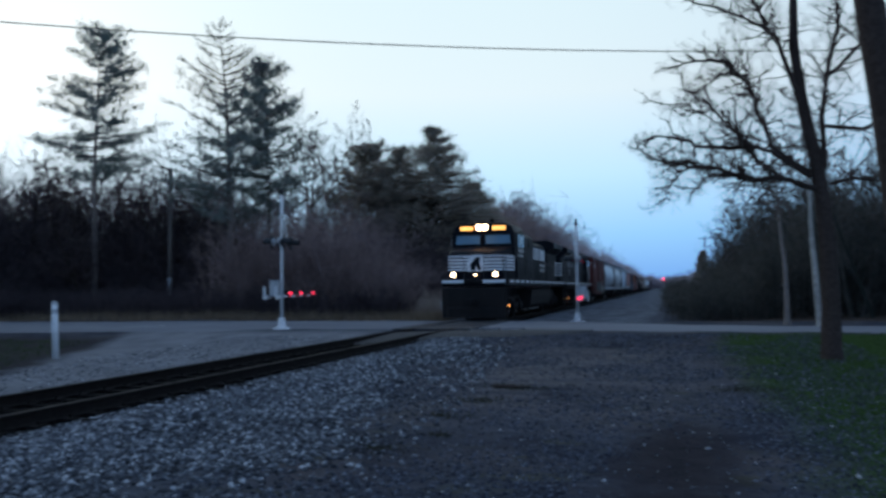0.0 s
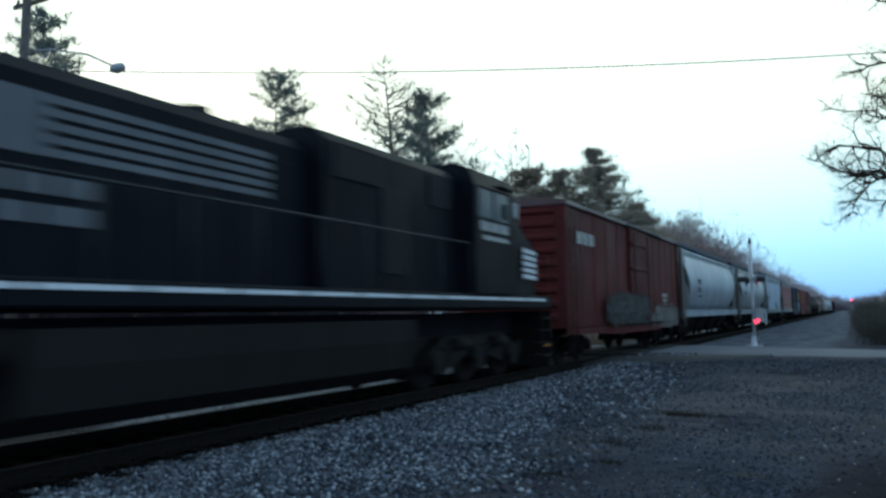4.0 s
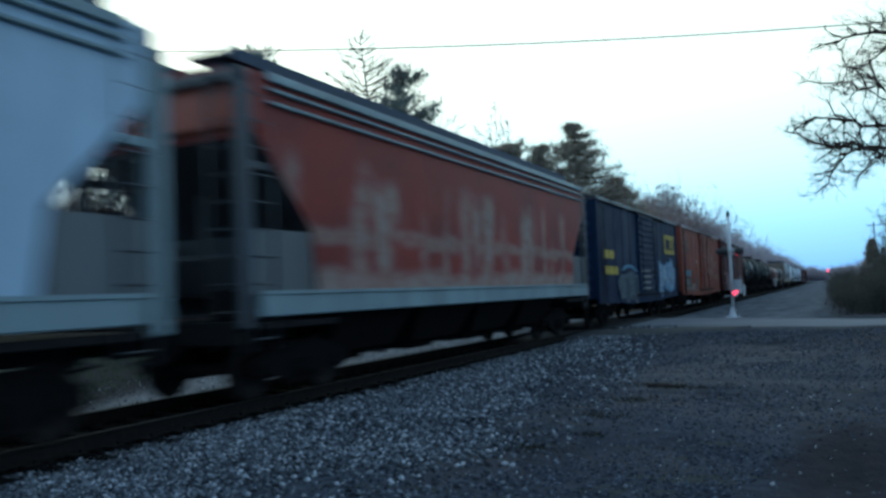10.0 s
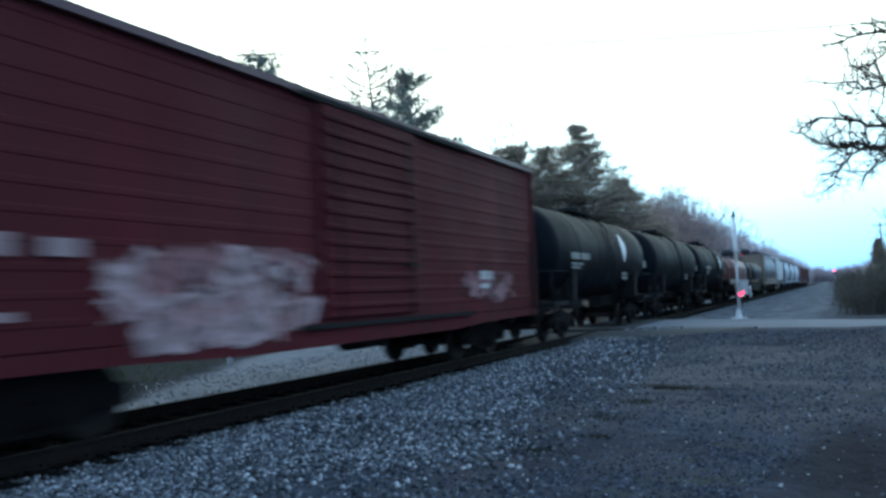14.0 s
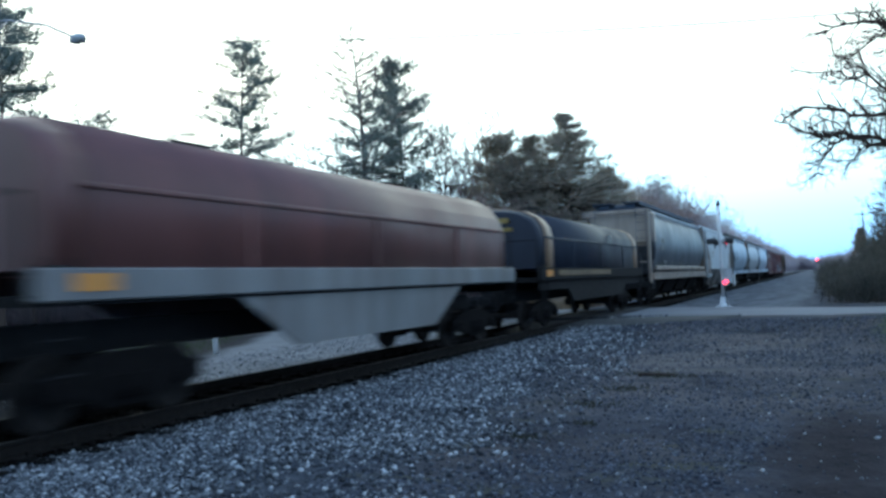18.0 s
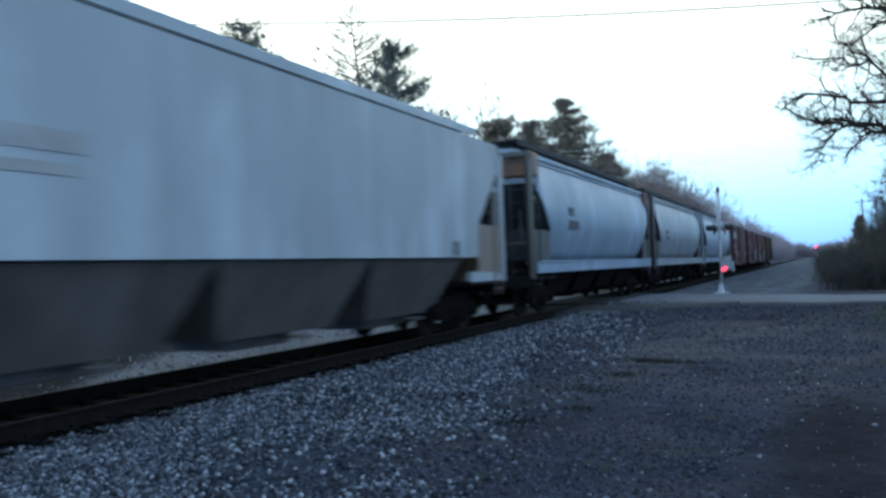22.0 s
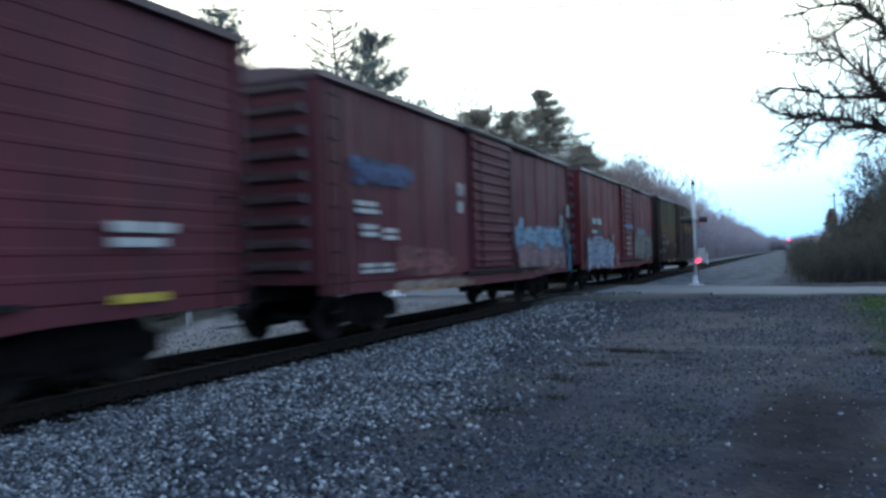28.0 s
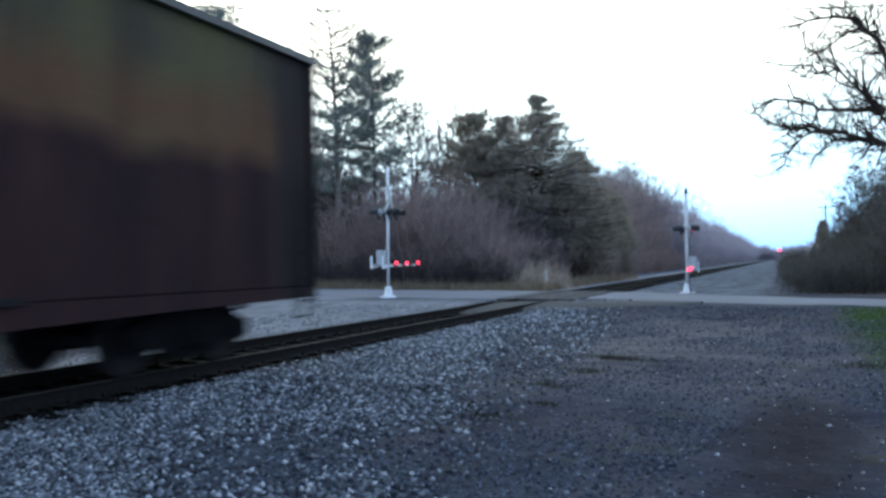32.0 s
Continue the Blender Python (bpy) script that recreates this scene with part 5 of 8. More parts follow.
def blob(mb, x, cy, cz, rw, rh, rng, tilt=0.0, n=22, lobes=0.16):
    """A rounded, lobed patch of paint on the side."""
    p1, p2, ring = rng.uniform(0, 6.28), rng.uniform(0, 6.28), []
    for q in range(n):
        a = 2 * math.pi * q / n
        k = 1 + lobes * math.sin(3 * a + p1) + lobes * 0.7 * math.sin(5 * a + p2)
        u = rw * k * math.copysign(abs(math.cos(a)) ** 0.7, math.cos(a))
        v = rh * k * math.copysign(abs(math.sin(a)) ** 0.7, math.sin(a))
        ring.append((x, cy + u * math.cos(tilt) - v * math.sin(tilt), cz + u * math.sin(tilt) + v * math.cos(tilt)))
    mb.add(ring, [tuple(range(n))])


def bubble_letters(car, x, y, z, w, h, n, fills, edge, dark, seed):
    """A row of fat rounded shapes, each outlined, shaded and cut by dark strokes."""
    rng = random.Random(seed)
    out, fill, mark = MB(), [MB() for _ in fills], MB()
    for i in range(n):
        cy, cz = y + w * (i + 0.5) / n + rng.uniform(-0.05, 0.05), z + h * (0.5 + rng.uniform(-0.06, 0.06))
        rw, rh = w / n * rng.uniform(0.46, 0.60), h * rng.uniform(0.40, 0.52)
        tilt = rng.uniform(-0.25, 0.25)
        state, xx = rng.getstate(), x + 0.0006 * i
        blob(out, xx, cy, cz, rw, rh, rng, tilt)
        rng.setstate(state)
        blob(fill[i % len(fills)], xx + 0.004, cy, cz, rw * 0.84, rh * 0.86, rng, tilt)
        for k in range(3):
            blob(mark, xx + 0.008 + 0.0004 * k, cy + rw * rng.uniform(-0.4, 0.4), cz + rh * (-0.5 + 0.5 * k) + rng.uniform(-0.04, 0.04), rw * rng.uniform(0.18, 0.42), rh * rng.uniform(0.05, 0.11), rng, rng.choice((0, 0.2, -0.2, 1.4)), 12, 0.1)
    each("graffiti_outline", out, spray_can(edge), car)
    for f, col in zip(fill, fills):
        each("graffiti_letter", f, spray_can(col), car)
    each("graffiti_stroke", mark, spray_can(dark), car)


C_GREY, C_TEAL = (0.24, 0.235, 0.22), (0.07, 0.20, 0.27)


def door_bars(car, y, w, z, n, material):
    """Spray paint left on the door's ribs."""
    rng = random.Random(int(y * 100))
    mb = MB()
    for i in range(n):
        a, b = y + rng.uniform(0, 0.25), y + w - rng.uniform(0, 0.35)
        mb.box(1.631, (a + b) / 2, z + i * 0.235, 0.008, b - a, 0.085)
    each("graffiti", mb, material, car)


G_BLACK = plain("black_spray", (0.03, 0.03, 0.035), 0.6, 0, 5, 0.4)
G_GREY = plain("grey_spray", (0.28, 0.275, 0.25), 0.6, 0, 4, 0.5)
G_TEAL = plain("teal_spray", (0.10, 0.26, 0.34), 0.6, 0, 4, 0.5)


def start_car(name, front, rear, label, category):
    car = thing(name, pose(TRACK_X, (front + rear) / 2, 0), label, category)
    car["rests"] = (front + rear) / 2
    TRAIN.append(car)
    return car


TRAIN = []


def box_car(front, rear, label, paint, roof, eave=4.28, style="smooth", door=(0.15, 2.85), door_style="ribs", dark_ends=None, overhang=0.05, sill_drop=True):
    """A fifty-foot box car: sides with posts, corrugated ends, sliding door, roof, ladders, sills."""
    car = start_car("box_car", front, rear, label, "freight car")
    L = rear - front
    h = L / 2
    floor = 1.02
    body = MB().box(0, 0, (floor + eave) / 2, 2 * HALF - 0.10, L - 0.16, eave - floor, 0.02)
    part("body", body, paint, car)
    # side sheets: posts or horizontal ribs, in panels each side of the door
    d0, d1 = door[0] - door[1] / 2, door[0] + door[1] / 2
    for s in (-1, 1):
        x = s * (HALF - 0.05)
        for a, b in ((-h + 0.08, d0), (d1, h - 0.08)):
            ribs = MB()
            if style == "horizontal":
                z = floor + 0.28
                while z < eave - 0.15:
                    ribs.prism([(x - s * 0.01, z - 0.06), (x + s * 0.009, z - 0.03), (x + s * 0.009, z + 0.03), (x - s * 0.01, z + 0.06)][::s], a + 0.12, b - 0.06)
                    z += 0.27
            else:
                n = max(3, round((b - a) / (1.02 if style == "posts" else 1.25)))
                for i in range(n + 1):
                    y = a + 0.06 + (b - a - 0.12) * i / n
                    w = 0.13 if style == "posts" else 0.05
                    dpt = 0.055 if style == "posts" else 0.014
                    ribs.box(x + s * dpt / 2, y, (floor + eave) / 2, dpt, w, eave - floor - 0.1)
            each("side_rib", ribs, paint, car)
        part("corner_post", MB().box(x + s * 0.02, -h + 0.12, (floor + eave) / 2, 0.06, 0.12, eave - floor, 0.012), paint, car)
        part("corner_post", MB().box(x + s * 0.02, h - 0.12, (floor + eave) / 2, 0.06, 0.12, eave - floor, 0.012), paint, car)
        # door
        dr = part("door", MB().box(x + s * 0.05, door[0], (floor + eave) / 2 + 0.03, 0.07, door[1], eave - floor - 0.20, 0.012), paint, car)
        dm = MB()
        if door_style == "ribs":
            z = floor + 0.30
            while z < eave - 0.2:
                dm.prism([(x + s * 0.08, z - 0.055), (x + s * 0.125, z - 0.025), (x + s * 0.125, z + 0.025), (x + s * 0.08, z + 0.055)][::s], d0 + 0.10, d1 - 0.10)
                z += 0.235
        else:
            for z in (floor + 0.9, floor + 1.9, floor + 2.75):
                dm.prism([(x + s * 0.08, z - 0.07), (x + s * 0.14, z - 0.03), (x + s * 0.14, z + 0.03), (x + s * 0.08, z + 0.07)][::s], d0 + 0.08, d1 - 0.08)
            z = floor + 0.3
            while z < eave - 0.2:
                dm.box(x + s * 0.09, door[0], z, 0.03, door[1] - 0.2, 0.10)
                z += 0.26
        each("door_rib", dm, paint, dr)
        lock = MB()
        for y in (d0 + 0.35, d1 - 0.35):
            lock.tube([(x + s * 0.155, y, floor + 0.15), (x + s * 0.155, y, eave - 0.25)], 0.018, 6)
        lock.box(x + s * 0.15, d1 - 0.35, floor + 0.95, 0.05, 0.4, 0.06)
        each("lock_rod", lock, M_STEEL_DARK, dr)
        each("door_track", MB().box(x + s * 0.06, door[0] + 0.9, floor + 0.02, 0.10, door[1] * 2.0, 0.07).box(x + s * 0.06, door[0] + 0.9, eave - 0.07, 0.10, door[1] * 2.0, 0.08), M_STEEL_DARK, car)
        # side sill, deeper between the trucks
        sill = [(-h + 0.1, floor), (h - 0.1, floor), (h - 0.1, floor - 0.16), (h - 3.2, floor - 0.20)]
        if sill_drop:
            sill += [(d1 + 1.6, floor - 0.27), (d0 - 1.6, floor - 0.27)]
        sill += [(-h + 3.2, floor - 0.20), (-h + 0.1, floor - 0.16)]
        part("side_sill", MB().prism([(y, z) for y, z in sill][::-1], x - 0.03, x + 0.03, "x"), paint, car)
        for sy, top in ((-1, eave - 0.1), (1, 2.6)):
            part("ladder", ladder(MB(), x + s * 0.11, sy * (h - 0.42), floor - 0.35, top), M_STEEL_DARK, car)
        stir = MB()
        for sy in (-1, 1):
            y = sy * (h - 0.42)
            stir.tube([(x, y - 0.2, floor), (x + s * 0.02, y - 0.2, 0.58), (x + s * 0.02, y + 0.2, 0.58), (x, y + 0.2, floor)], 0.02, 5)
        each("stirrup", stir, M_STEEL_DARK, car)
    for s in (-1, 1):
        end = MB()
        z = floor + 0.30
        while z < eave - 0.15:
            end.prism([(-1.32, z - 0.11), (-1.32, z + 0.11), (1.32, z + 0.11), (1.32, z - 0.11)], s * (h - 0.09), s * (h + 0.01), "y",
                      taper=[(-1.22, z - 0.04), (-1.22, z + 0.04), (1.22, z + 0.04), (1.22, z - 0.04)])
            z += 0.36
        each("end_corrugation", end, dark_ends or paint, car)
    rp = [(HALF + overhang, eave - 0.07), (HALF + overhang, eave + 0.03), (0.7, eave + 0.17), (0.02, eave + 0.22)]
    rf = part("roof", MB().prism(mirror(rp), -h + 0.02, h - 0.02), roof, car)
    seams = MB()
    n = round(L / 1.2)
    for i in range(1, n):
        y = -h + L * i / n
        for s in (-1, 1):
            seams.prism([(s * (HALF + overhang - 0.03), eave + 0.02), (s * (HALF + overhang - 0.03), eave + 0.06), (0.0, eave + 0.255), (0.0, eave + 0.21)][::s], y - 0.03, y + 0.03)
    each("roof_seam", seams, roof, rf)
    under = MB().box(0, 0, 0.88, 0.7, L - 1.0, 0.26)
    for i in range(5):
        under.box(0, -h + 3.4 + (L - 6.8) * i / 4, 0.90, 2.7, 0.14, 0.18)
    under.disc((0.5, 1.2, 0.72), (0, 1, 0), 0.2, 0.9, 12)
    part("underframe", under, M_STEEL_DARK, car)
    add_trucks(car, h - 2.35)
    add_couplers(car, h - 0.05)
    return car


def side_x(z, top, round_side):
    """Half width of a hopper side at a height."""
    if not round_side:
        return HALF - 0.02
    u = (z - 1.15) / (top - 1.15)
    if u < 0.46:
        return 1.60 - 0.72 * ((0.46 - u) / 0.46) ** 1.7
    return 1.60 - 0.36 * ((u - 0.46) / 0.54) ** 2.2


GRIME_PLATE = car_paint("grimy_grey_plate", (0.125, 0.127, 0.126), (0.07, 0.064, 0.058), 0.7, 0.2)


def hopper_car(front, rear, label, paint, sill_paint, board, end_paint, top=4.45, round_side=True, slope=2.3, bays=4, lip=True, deep=False, end_hood=0.0, cap=None, hood_paint=None, plate=None, post_paint=None, bay_paint=None, rounded_end=False):
    """A covered hopper: curved side sheets cut back to sloping ends, end frames with ladders, roof walk, hopper bays."""
    car = start_car("hopper_car", front, rear, label, "freight car")
    L = rear - front
    h = L / 2
    low = 1.62 if deep else 1.48
    prof_n = 11
    secs = []
    # how far the side is cut back from the end, and the height of the cut there
    if slope < 1.2:
        cut = [(0.62, 2.85), (0.85, 2.5), (1.2, 2.0), (1.5, low)]
    elif rounded_end:
        cut = [(0.40, 3.70), (0.85, 3.30), (1.30, 2.80), (1.75, 2.20), (2.05, low)]
    else:
        cut = [(0.36, 3.60), (0.95, 3.0), (1.55, 2.38), (1.62, 1.9), (1.68, low)]
    for end, inset, zl in [(-1, *q) for q in cut] + [(1, *q) for q in cut[::-1]]:
        y = end * (h - inset)
        ring = []
        for i in range(prof_n):
            z = zl + (top - zl) * i / (prof_n - 1)
            ring.append((side_x(z, top, round_side), z))
        ring += [(1.05, top + 0.12), (0.35, top + 0.17)]
        secs.append((y, mirror(ring)))
    n = len(secs[0][1])
    body = MB()
    v = [(x, y, z) for y, r in secs for x, z in r]
    body.add(v, [(i * n + k, i * n + (k + 1) % n, (i + 1) * n + (k + 1) % n, (i + 1) * n + k) for i in range(len(secs) - 1) for k in range(n)], round_side)
    body.f += [tuple(range(n - 1, -1, -1)), tuple(range((len(secs) - 1) * n, len(secs) * n))]
    body.s += [False, False]
    part("body", body, paint, car)
    # roof edge bands
    if lip:
        for s in (-1, 1):
            x = s * side_x(top - 0.15, top, round_side)
            band = MB()
            for k, z in enumerate((top - 0.05, top - 0.22, top - 0.40)):
                band.box(x + s * (0.035 - 0.004 * k), 0, z, 0.08, L - 1.15, 0.05 if k else 0.12, 0.012)
            each("roof_edge", band, paint if not cap else cap, car)
    rw = MB()
    for s in (-1, 1):
        rw.box(s * 0.66, 0, top + 0.37, 0.80, L - 0.9, 0.035)
        rw.box(s * 1.06, 0, top + 0.33, 0.05, L - 0.9, 0.17)
        for i in range(16):
            rw.box(s * 0.62, -h + 0.7 + (L - 1.4) * i / 15, top + 0.20, 0.46, 0.05, 0.2)
    for s in (-1, 1):
        rw.box(0, s * (h - 0.62), top + 0.14, 1.8, 0.5, 0.035)
    part("running_board", rw, board, car)
    hatch = MB()
    for i in range(10):
        y = -h + 1.4 + (L - 2.8) * i / 9
        hatch.disc((0, y, top + 0.24), (0, 0, 1), 0.34, 0.16, 12)
    each("hatch_cover", hatch, paint, car)
    # sills and platforms
    zs = low - 0.10 if not deep else 1.18
    if not deep:
        for s in (-1, 1):
            part("side_sill", MB().box(s * 1.55, 0, zs - 0.05, 0.10, L - 0.7, 0.30, 0.02).box(s * 1.60, 0, zs + 0.12, 0.06, L - 0.7, 0.05), sill_paint, car)
    for s in (-1, 1):
        plat = MB().box(0, s * (h - 0.30 - slope * 0.42), 1.06, 3.0, slope * 0.9, 0.10, 0.015)
        plat.box(0, s * (h - 0.15), 0.98, 2.9, 0.16, 0.32, 0.02).box(0, s * (h - 1.2), 0.92, 0.6, 2.3, 0.26)
        part("end_platform", plat, M_STEEL_DARK, car)
        fr = MB()
        for sx in (-1, 1):
            fr.box(sx * 1.42, s * (h - 0.18), (1.05 + top) / 2, 0.14, 0.12, top - 1.05, 0.02)
            fr.box(sx * 1.42, s * (h - 0.40), 3.2, 0.12, 0.5, 0.10)
            fr.box(sx * 1.50, s * (h - 0.12), (1.05 + top) / 2 - 0.1, 0.05, 0.26, top - 1.25, 0.012)
        fr.box(0, s * (h - 0.20), top - 0.06, 2.95, 0.14, 0.16, 0.02)
        fr.box(0, s * (h - 0.20), 2.0, 2.85, 0.06, 0.07)
        if deep:
            for sx in (-1, 1):
                fr.box(sx * 1.45, s * (h - slope * 0.5), 1.2, 0.12, slope, 0.22)
        part("end_frame", fr, post_paint or hood_paint or end_paint, car)
        for sx in (-1, 1):
            part("ladder", ladder(MB(), sx * 1.52, s * (h - 0.45), 0.75, top, "y", 0.46), end_paint, car)
            part("ladder", ladder(MB(), sx * 1.15, s * (h - 0.10), 0.75, top, "x", 0.46), end_paint, car)
        sl = MB()
        for (i0, z0), (i1, z1) in zip(cut, cut[1:]):
            w0, w1 = (side_x(z, top, round_side) + 0.004 for z in (z0, z1))
            y0, y1 = s * (h - i0 + 0.02), s * (h - i1 + 0.02)
            sl.add([(-w0, y0, z0), (w0, y0, z0), (w1, y1, z1), (-w1, y1, z1)], [(0, 1, 2, 3) if s > 0 else (3, 2, 1, 0)])
        # grimy plates that close the lower corners beside the slope
        if slope > 1.2:
            zt = 2.35 if not rounded_end else 2.75
            for sx in (-1, 1):
                inn = cut[-2][0] - 0.03
                out = [(s * (h - 0.16), zs + 0.1), (s * (h - inn), zs + 0.1), (s * (h - inn), zt - (0.35 if rounded_end else 0.0)), (s * (h - 0.75), zt), (s * (h - 0.16), zt)]
                part("corner_plate", MB().prism(out if s * sx < 0 else out[::-1], sx * 1.49 - 0.02, sx * 1.49 + 0.02, "x"), plate or GRIME_PLATE, car, "grime-stained plate beside the slope sheet")
        brace = MB()
        for sx in (-0.9, 0, 0.9):
            brace.tube([(sx, s * (h - 0.95), 2.95), (sx, s * (h - 1.1), 1.1)], 0.04, 6)
        each("end_brace", brace, end_paint, car)
        part("slope_sheet", sl, end_paint, car)
        part("brake_wheel" if s > 0 else "brake_box", MB().disc((0.75, s * (h - 0.06), 2.3), (0, 1, 0), 0.26, 0.03, 16) if s > 0 else MB().box(0.6, s * (h - 0.9), 1.35, 0.5, 0.5, 0.45, 0.03), M_STEEL_DARK, car)
    if end_hood:
        for s in (-1, 1):
            part("end_hood", MB().box(0, s * (h - 0.55), (end_hood + top) / 2, 3.05, 0.55, top - end_hood, 0.06), hood_paint or end_paint, car, "flat upper end panel")
            if plate:
                part("end_plate", MB().box(0, s * (h - 0.45), 1.62, 2.9, 0.06, 1.0, 0.02), plate, car, "dirty lower end plate")
    # hopper bays and outlet gates
    span = L - 2 * (0.55 + slope) + 0.6
    for i in range(bays):
        w = span / bays
        y = -span / 2 + w * (i + 0.5)
        mb = MB()
        a = [(-1.42, y - w * 0.49), (1.42, y - w * 0.49), (1.42, y + w * 0.49), (-1.42, y + w * 0.49)]
        b = [(-0.9, y - w * 0.36), (0.9, y - w * 0.36), (0.9, y + w * 0.36), (-0.9, y + w * 0.36)]
        mb.prism(b, 0.52, low - 0.02, "z", taper=a)
        mb.box(0, y, 0.42, 1.1, w * 0.40, 0.2, 0.02)
        mb.tube([(-1.2, y + w * 0.1, 0.45), (1.2, y + w * 0.1, 0.45)], 0.035, 6)
        part("hopper_bay", mb, bay_paint or M_TRUCK, car)
    part("center_sill", MB().box(0, 0, 0.92, 0.5, L - 0.6, 0.3), M_STEEL_DARK, car)
    add_trucks(car, h - 1.9)
    add_couplers(car, h - 0.05)
    return car


def tank_car(front, rear, label, paint, platform=0.0, patch=None, letters=None):
    car = start_car("tank_car", front, rear, label, "freight car")
    L = rear - front
    h = L / 2
    r, zc = 1.41, 2.57
    head = [(r * math.cos(a), h - 0.80 + 0.80 * math.sin(a)) for a in [i * math.pi / 16 for i in range(9)]]
    prof = [(q, -d) for q, d in reversed(head)] + [(r, -h / 2), (r, 0), (r, h / 2)] + head
    prof = [(max(q, 0.001), d) for q, d in prof]
    part("tank", MB().lathe(prof, "y", (0, 0, zc), 40), paint, car)
    rings = MB()
    for y in (-h * 0.55, -h * 0.18, h * 0.18, h * 0.55):
        rings.lathe([(r - 0.01, y - 0.03), (r + 0.012, y - 0.02), (r + 0.012, y + 0.02), (r - 0.01, y + 0.03)], "y", (0, 0, zc), 40)
    each("weld_band", rings, paint, car)
    dome = MB().lathe([(0.001, 0.30), (0.42, 0.28), (0.48, 0.22), (0.48, -0.1)], "z", (0, 0, zc + r - 0.02), 18)
    part("manway", dome, paint, car, at=(0, platform, 0))
    plat = MB().box(0, 0, zc + r + 0.06, 1.2, 2.9, 0.05)
    for sx in (-1, 1):
        for y in (-1.4, 0, 1.4):
            plat.tube([(sx * 0.58, y, zc + r + 0.06), (sx * 0.58, y, zc + r + 0.32)], 0.02, 5)
        plat.tube([(sx * 0.58, -1.4, zc + r + 0.32), (sx * 0.58, 1.4, zc + r + 0.32)], 0.02, 5)
        plat.tube([(sx * 0.58, 0.3, zc + r + 0.06), (sx * 1.22, 0.3, zc + 0.98), (sx * 1.5, 0.3, zc), (sx * 1.5, 0.3, 0.9)], 0.022, 5)
        plat.tube([(sx * 0.58, -0.15, zc + r + 0.06), (sx * 1.22, -0.15, zc + 0.98), (sx * 1.5, -0.15, zc), (sx * 1.5, -0.15, 0.9)], 0.022, 5)
        for i in range(8):
            z = 1.1 + i * 0.34
            plat.tube([(sx * 1.5, -0.15, z), (sx * 1.5, 0.3, z)], 0.014, 5)
    part("platform", plat, M_STEEL_DARK, car, at=(0, platform, 0))
    for s in (-1, 1):
        part("stub_sill", MB().box(0, s * (h - 0.55), 1.05, 2.9, 1.5, 0.14, 0.02).box(0, s * (h - 1.6), 0.95, 0.5, 3.2, 0.34), M_STEEL_DARK, car)
        rail = MB()
        for sx in (-1, 1):
            part("saddle", MB().prism([(sx * 0.4, 1.1), (sx * 1.35, 1.1), (sx * 1.38, 2.0), (sx * 0.8, 1.45)][::sx], s * (h - 2.2) - 0.2, s * (h - 2.2) + 0.2), M_STEEL_DARK, car)
            rail.tube([(sx * 1.42, s * (h + 0.12), 1.95), (sx * 1.42, s * (h - 1.25), 1.95), (sx * 1.42, s * (h - 1.25), 1.1)], 0.022, 5)
            rail.tube([(sx * 1.42, s * (h + 0.12), 1.1), (sx * 1.42, s * (h + 0.12), 1.95)], 0.022, 5)
            part("ladder", ladder(MB(), sx * 1.46, s * (h - 0.1), 0.5, 1.5), M_STEEL_DARK, car)
        rail.tube([(-1.42, s * (h + 0.12), 1.95), (1.42, s * (h + 0.12), 1.95)], 0.022, 5)
        part("end_rail", rail, M_STEEL_DARK, car)
    fr = MB().box(0, 0, 0.96, 0.45, 1.2, 0.3)
    part("underframe", fr, M_STEEL_DARK, car)
    out = MB().lathe([(0.2, 0.0), (0.2, 0.35), (0.3, 0.45)], "z", (0, 0, 0.78), 12)
    part("outlet", out, M_STEEL_DARK, car)
    if letters is not None:
        lettering(car, 1.428, letters, 2.52, [(0.20, (0.9, 0.95)), (0.07, (1.2,)), (0.07, (0.9,))], G_GREY)
    if patch is not None:
        mk = MB()
        for k in range(6):
            z0, z1 = zc + 0.80 - k * 0.17, zc + 0.80 - (k + 1) * 0.17
            x0, x1 = math.sqrt(r * r - (z0 - zc) ** 2) + 0.015, math.sqrt(r * r - (z1 - zc) ** 2) + 0.015
            w0, w1 = 0.30 * math.sin(math.pi * (k + 0.02) / 6) + 0.03, 0.30 * math.sin(math.pi * (k + 0.98) / 6) + 0.03
            mk.add([(x0, patch - w0, z0), (x0, patch + w0, z0), (x1, patch + w1, z1), (x1, patch - w1, z1)], [(0, 1, 2, 3)])
        part("white_patch", mk, M_WHITE, car)
    lettering(car, 1.36, h * 0.30, 1.98, [(0.10, (0.3, 0.4)), (0.10, (0.5, 0.2))], G_GREY)
    lettering(car, 1.43, h - 1.0, 2.45, [(0.26, (0.45,))], G_GREY, "placard")
    add_trucks(car, h - 1.75)
    add_couplers(car, h + 0.0)
    return car


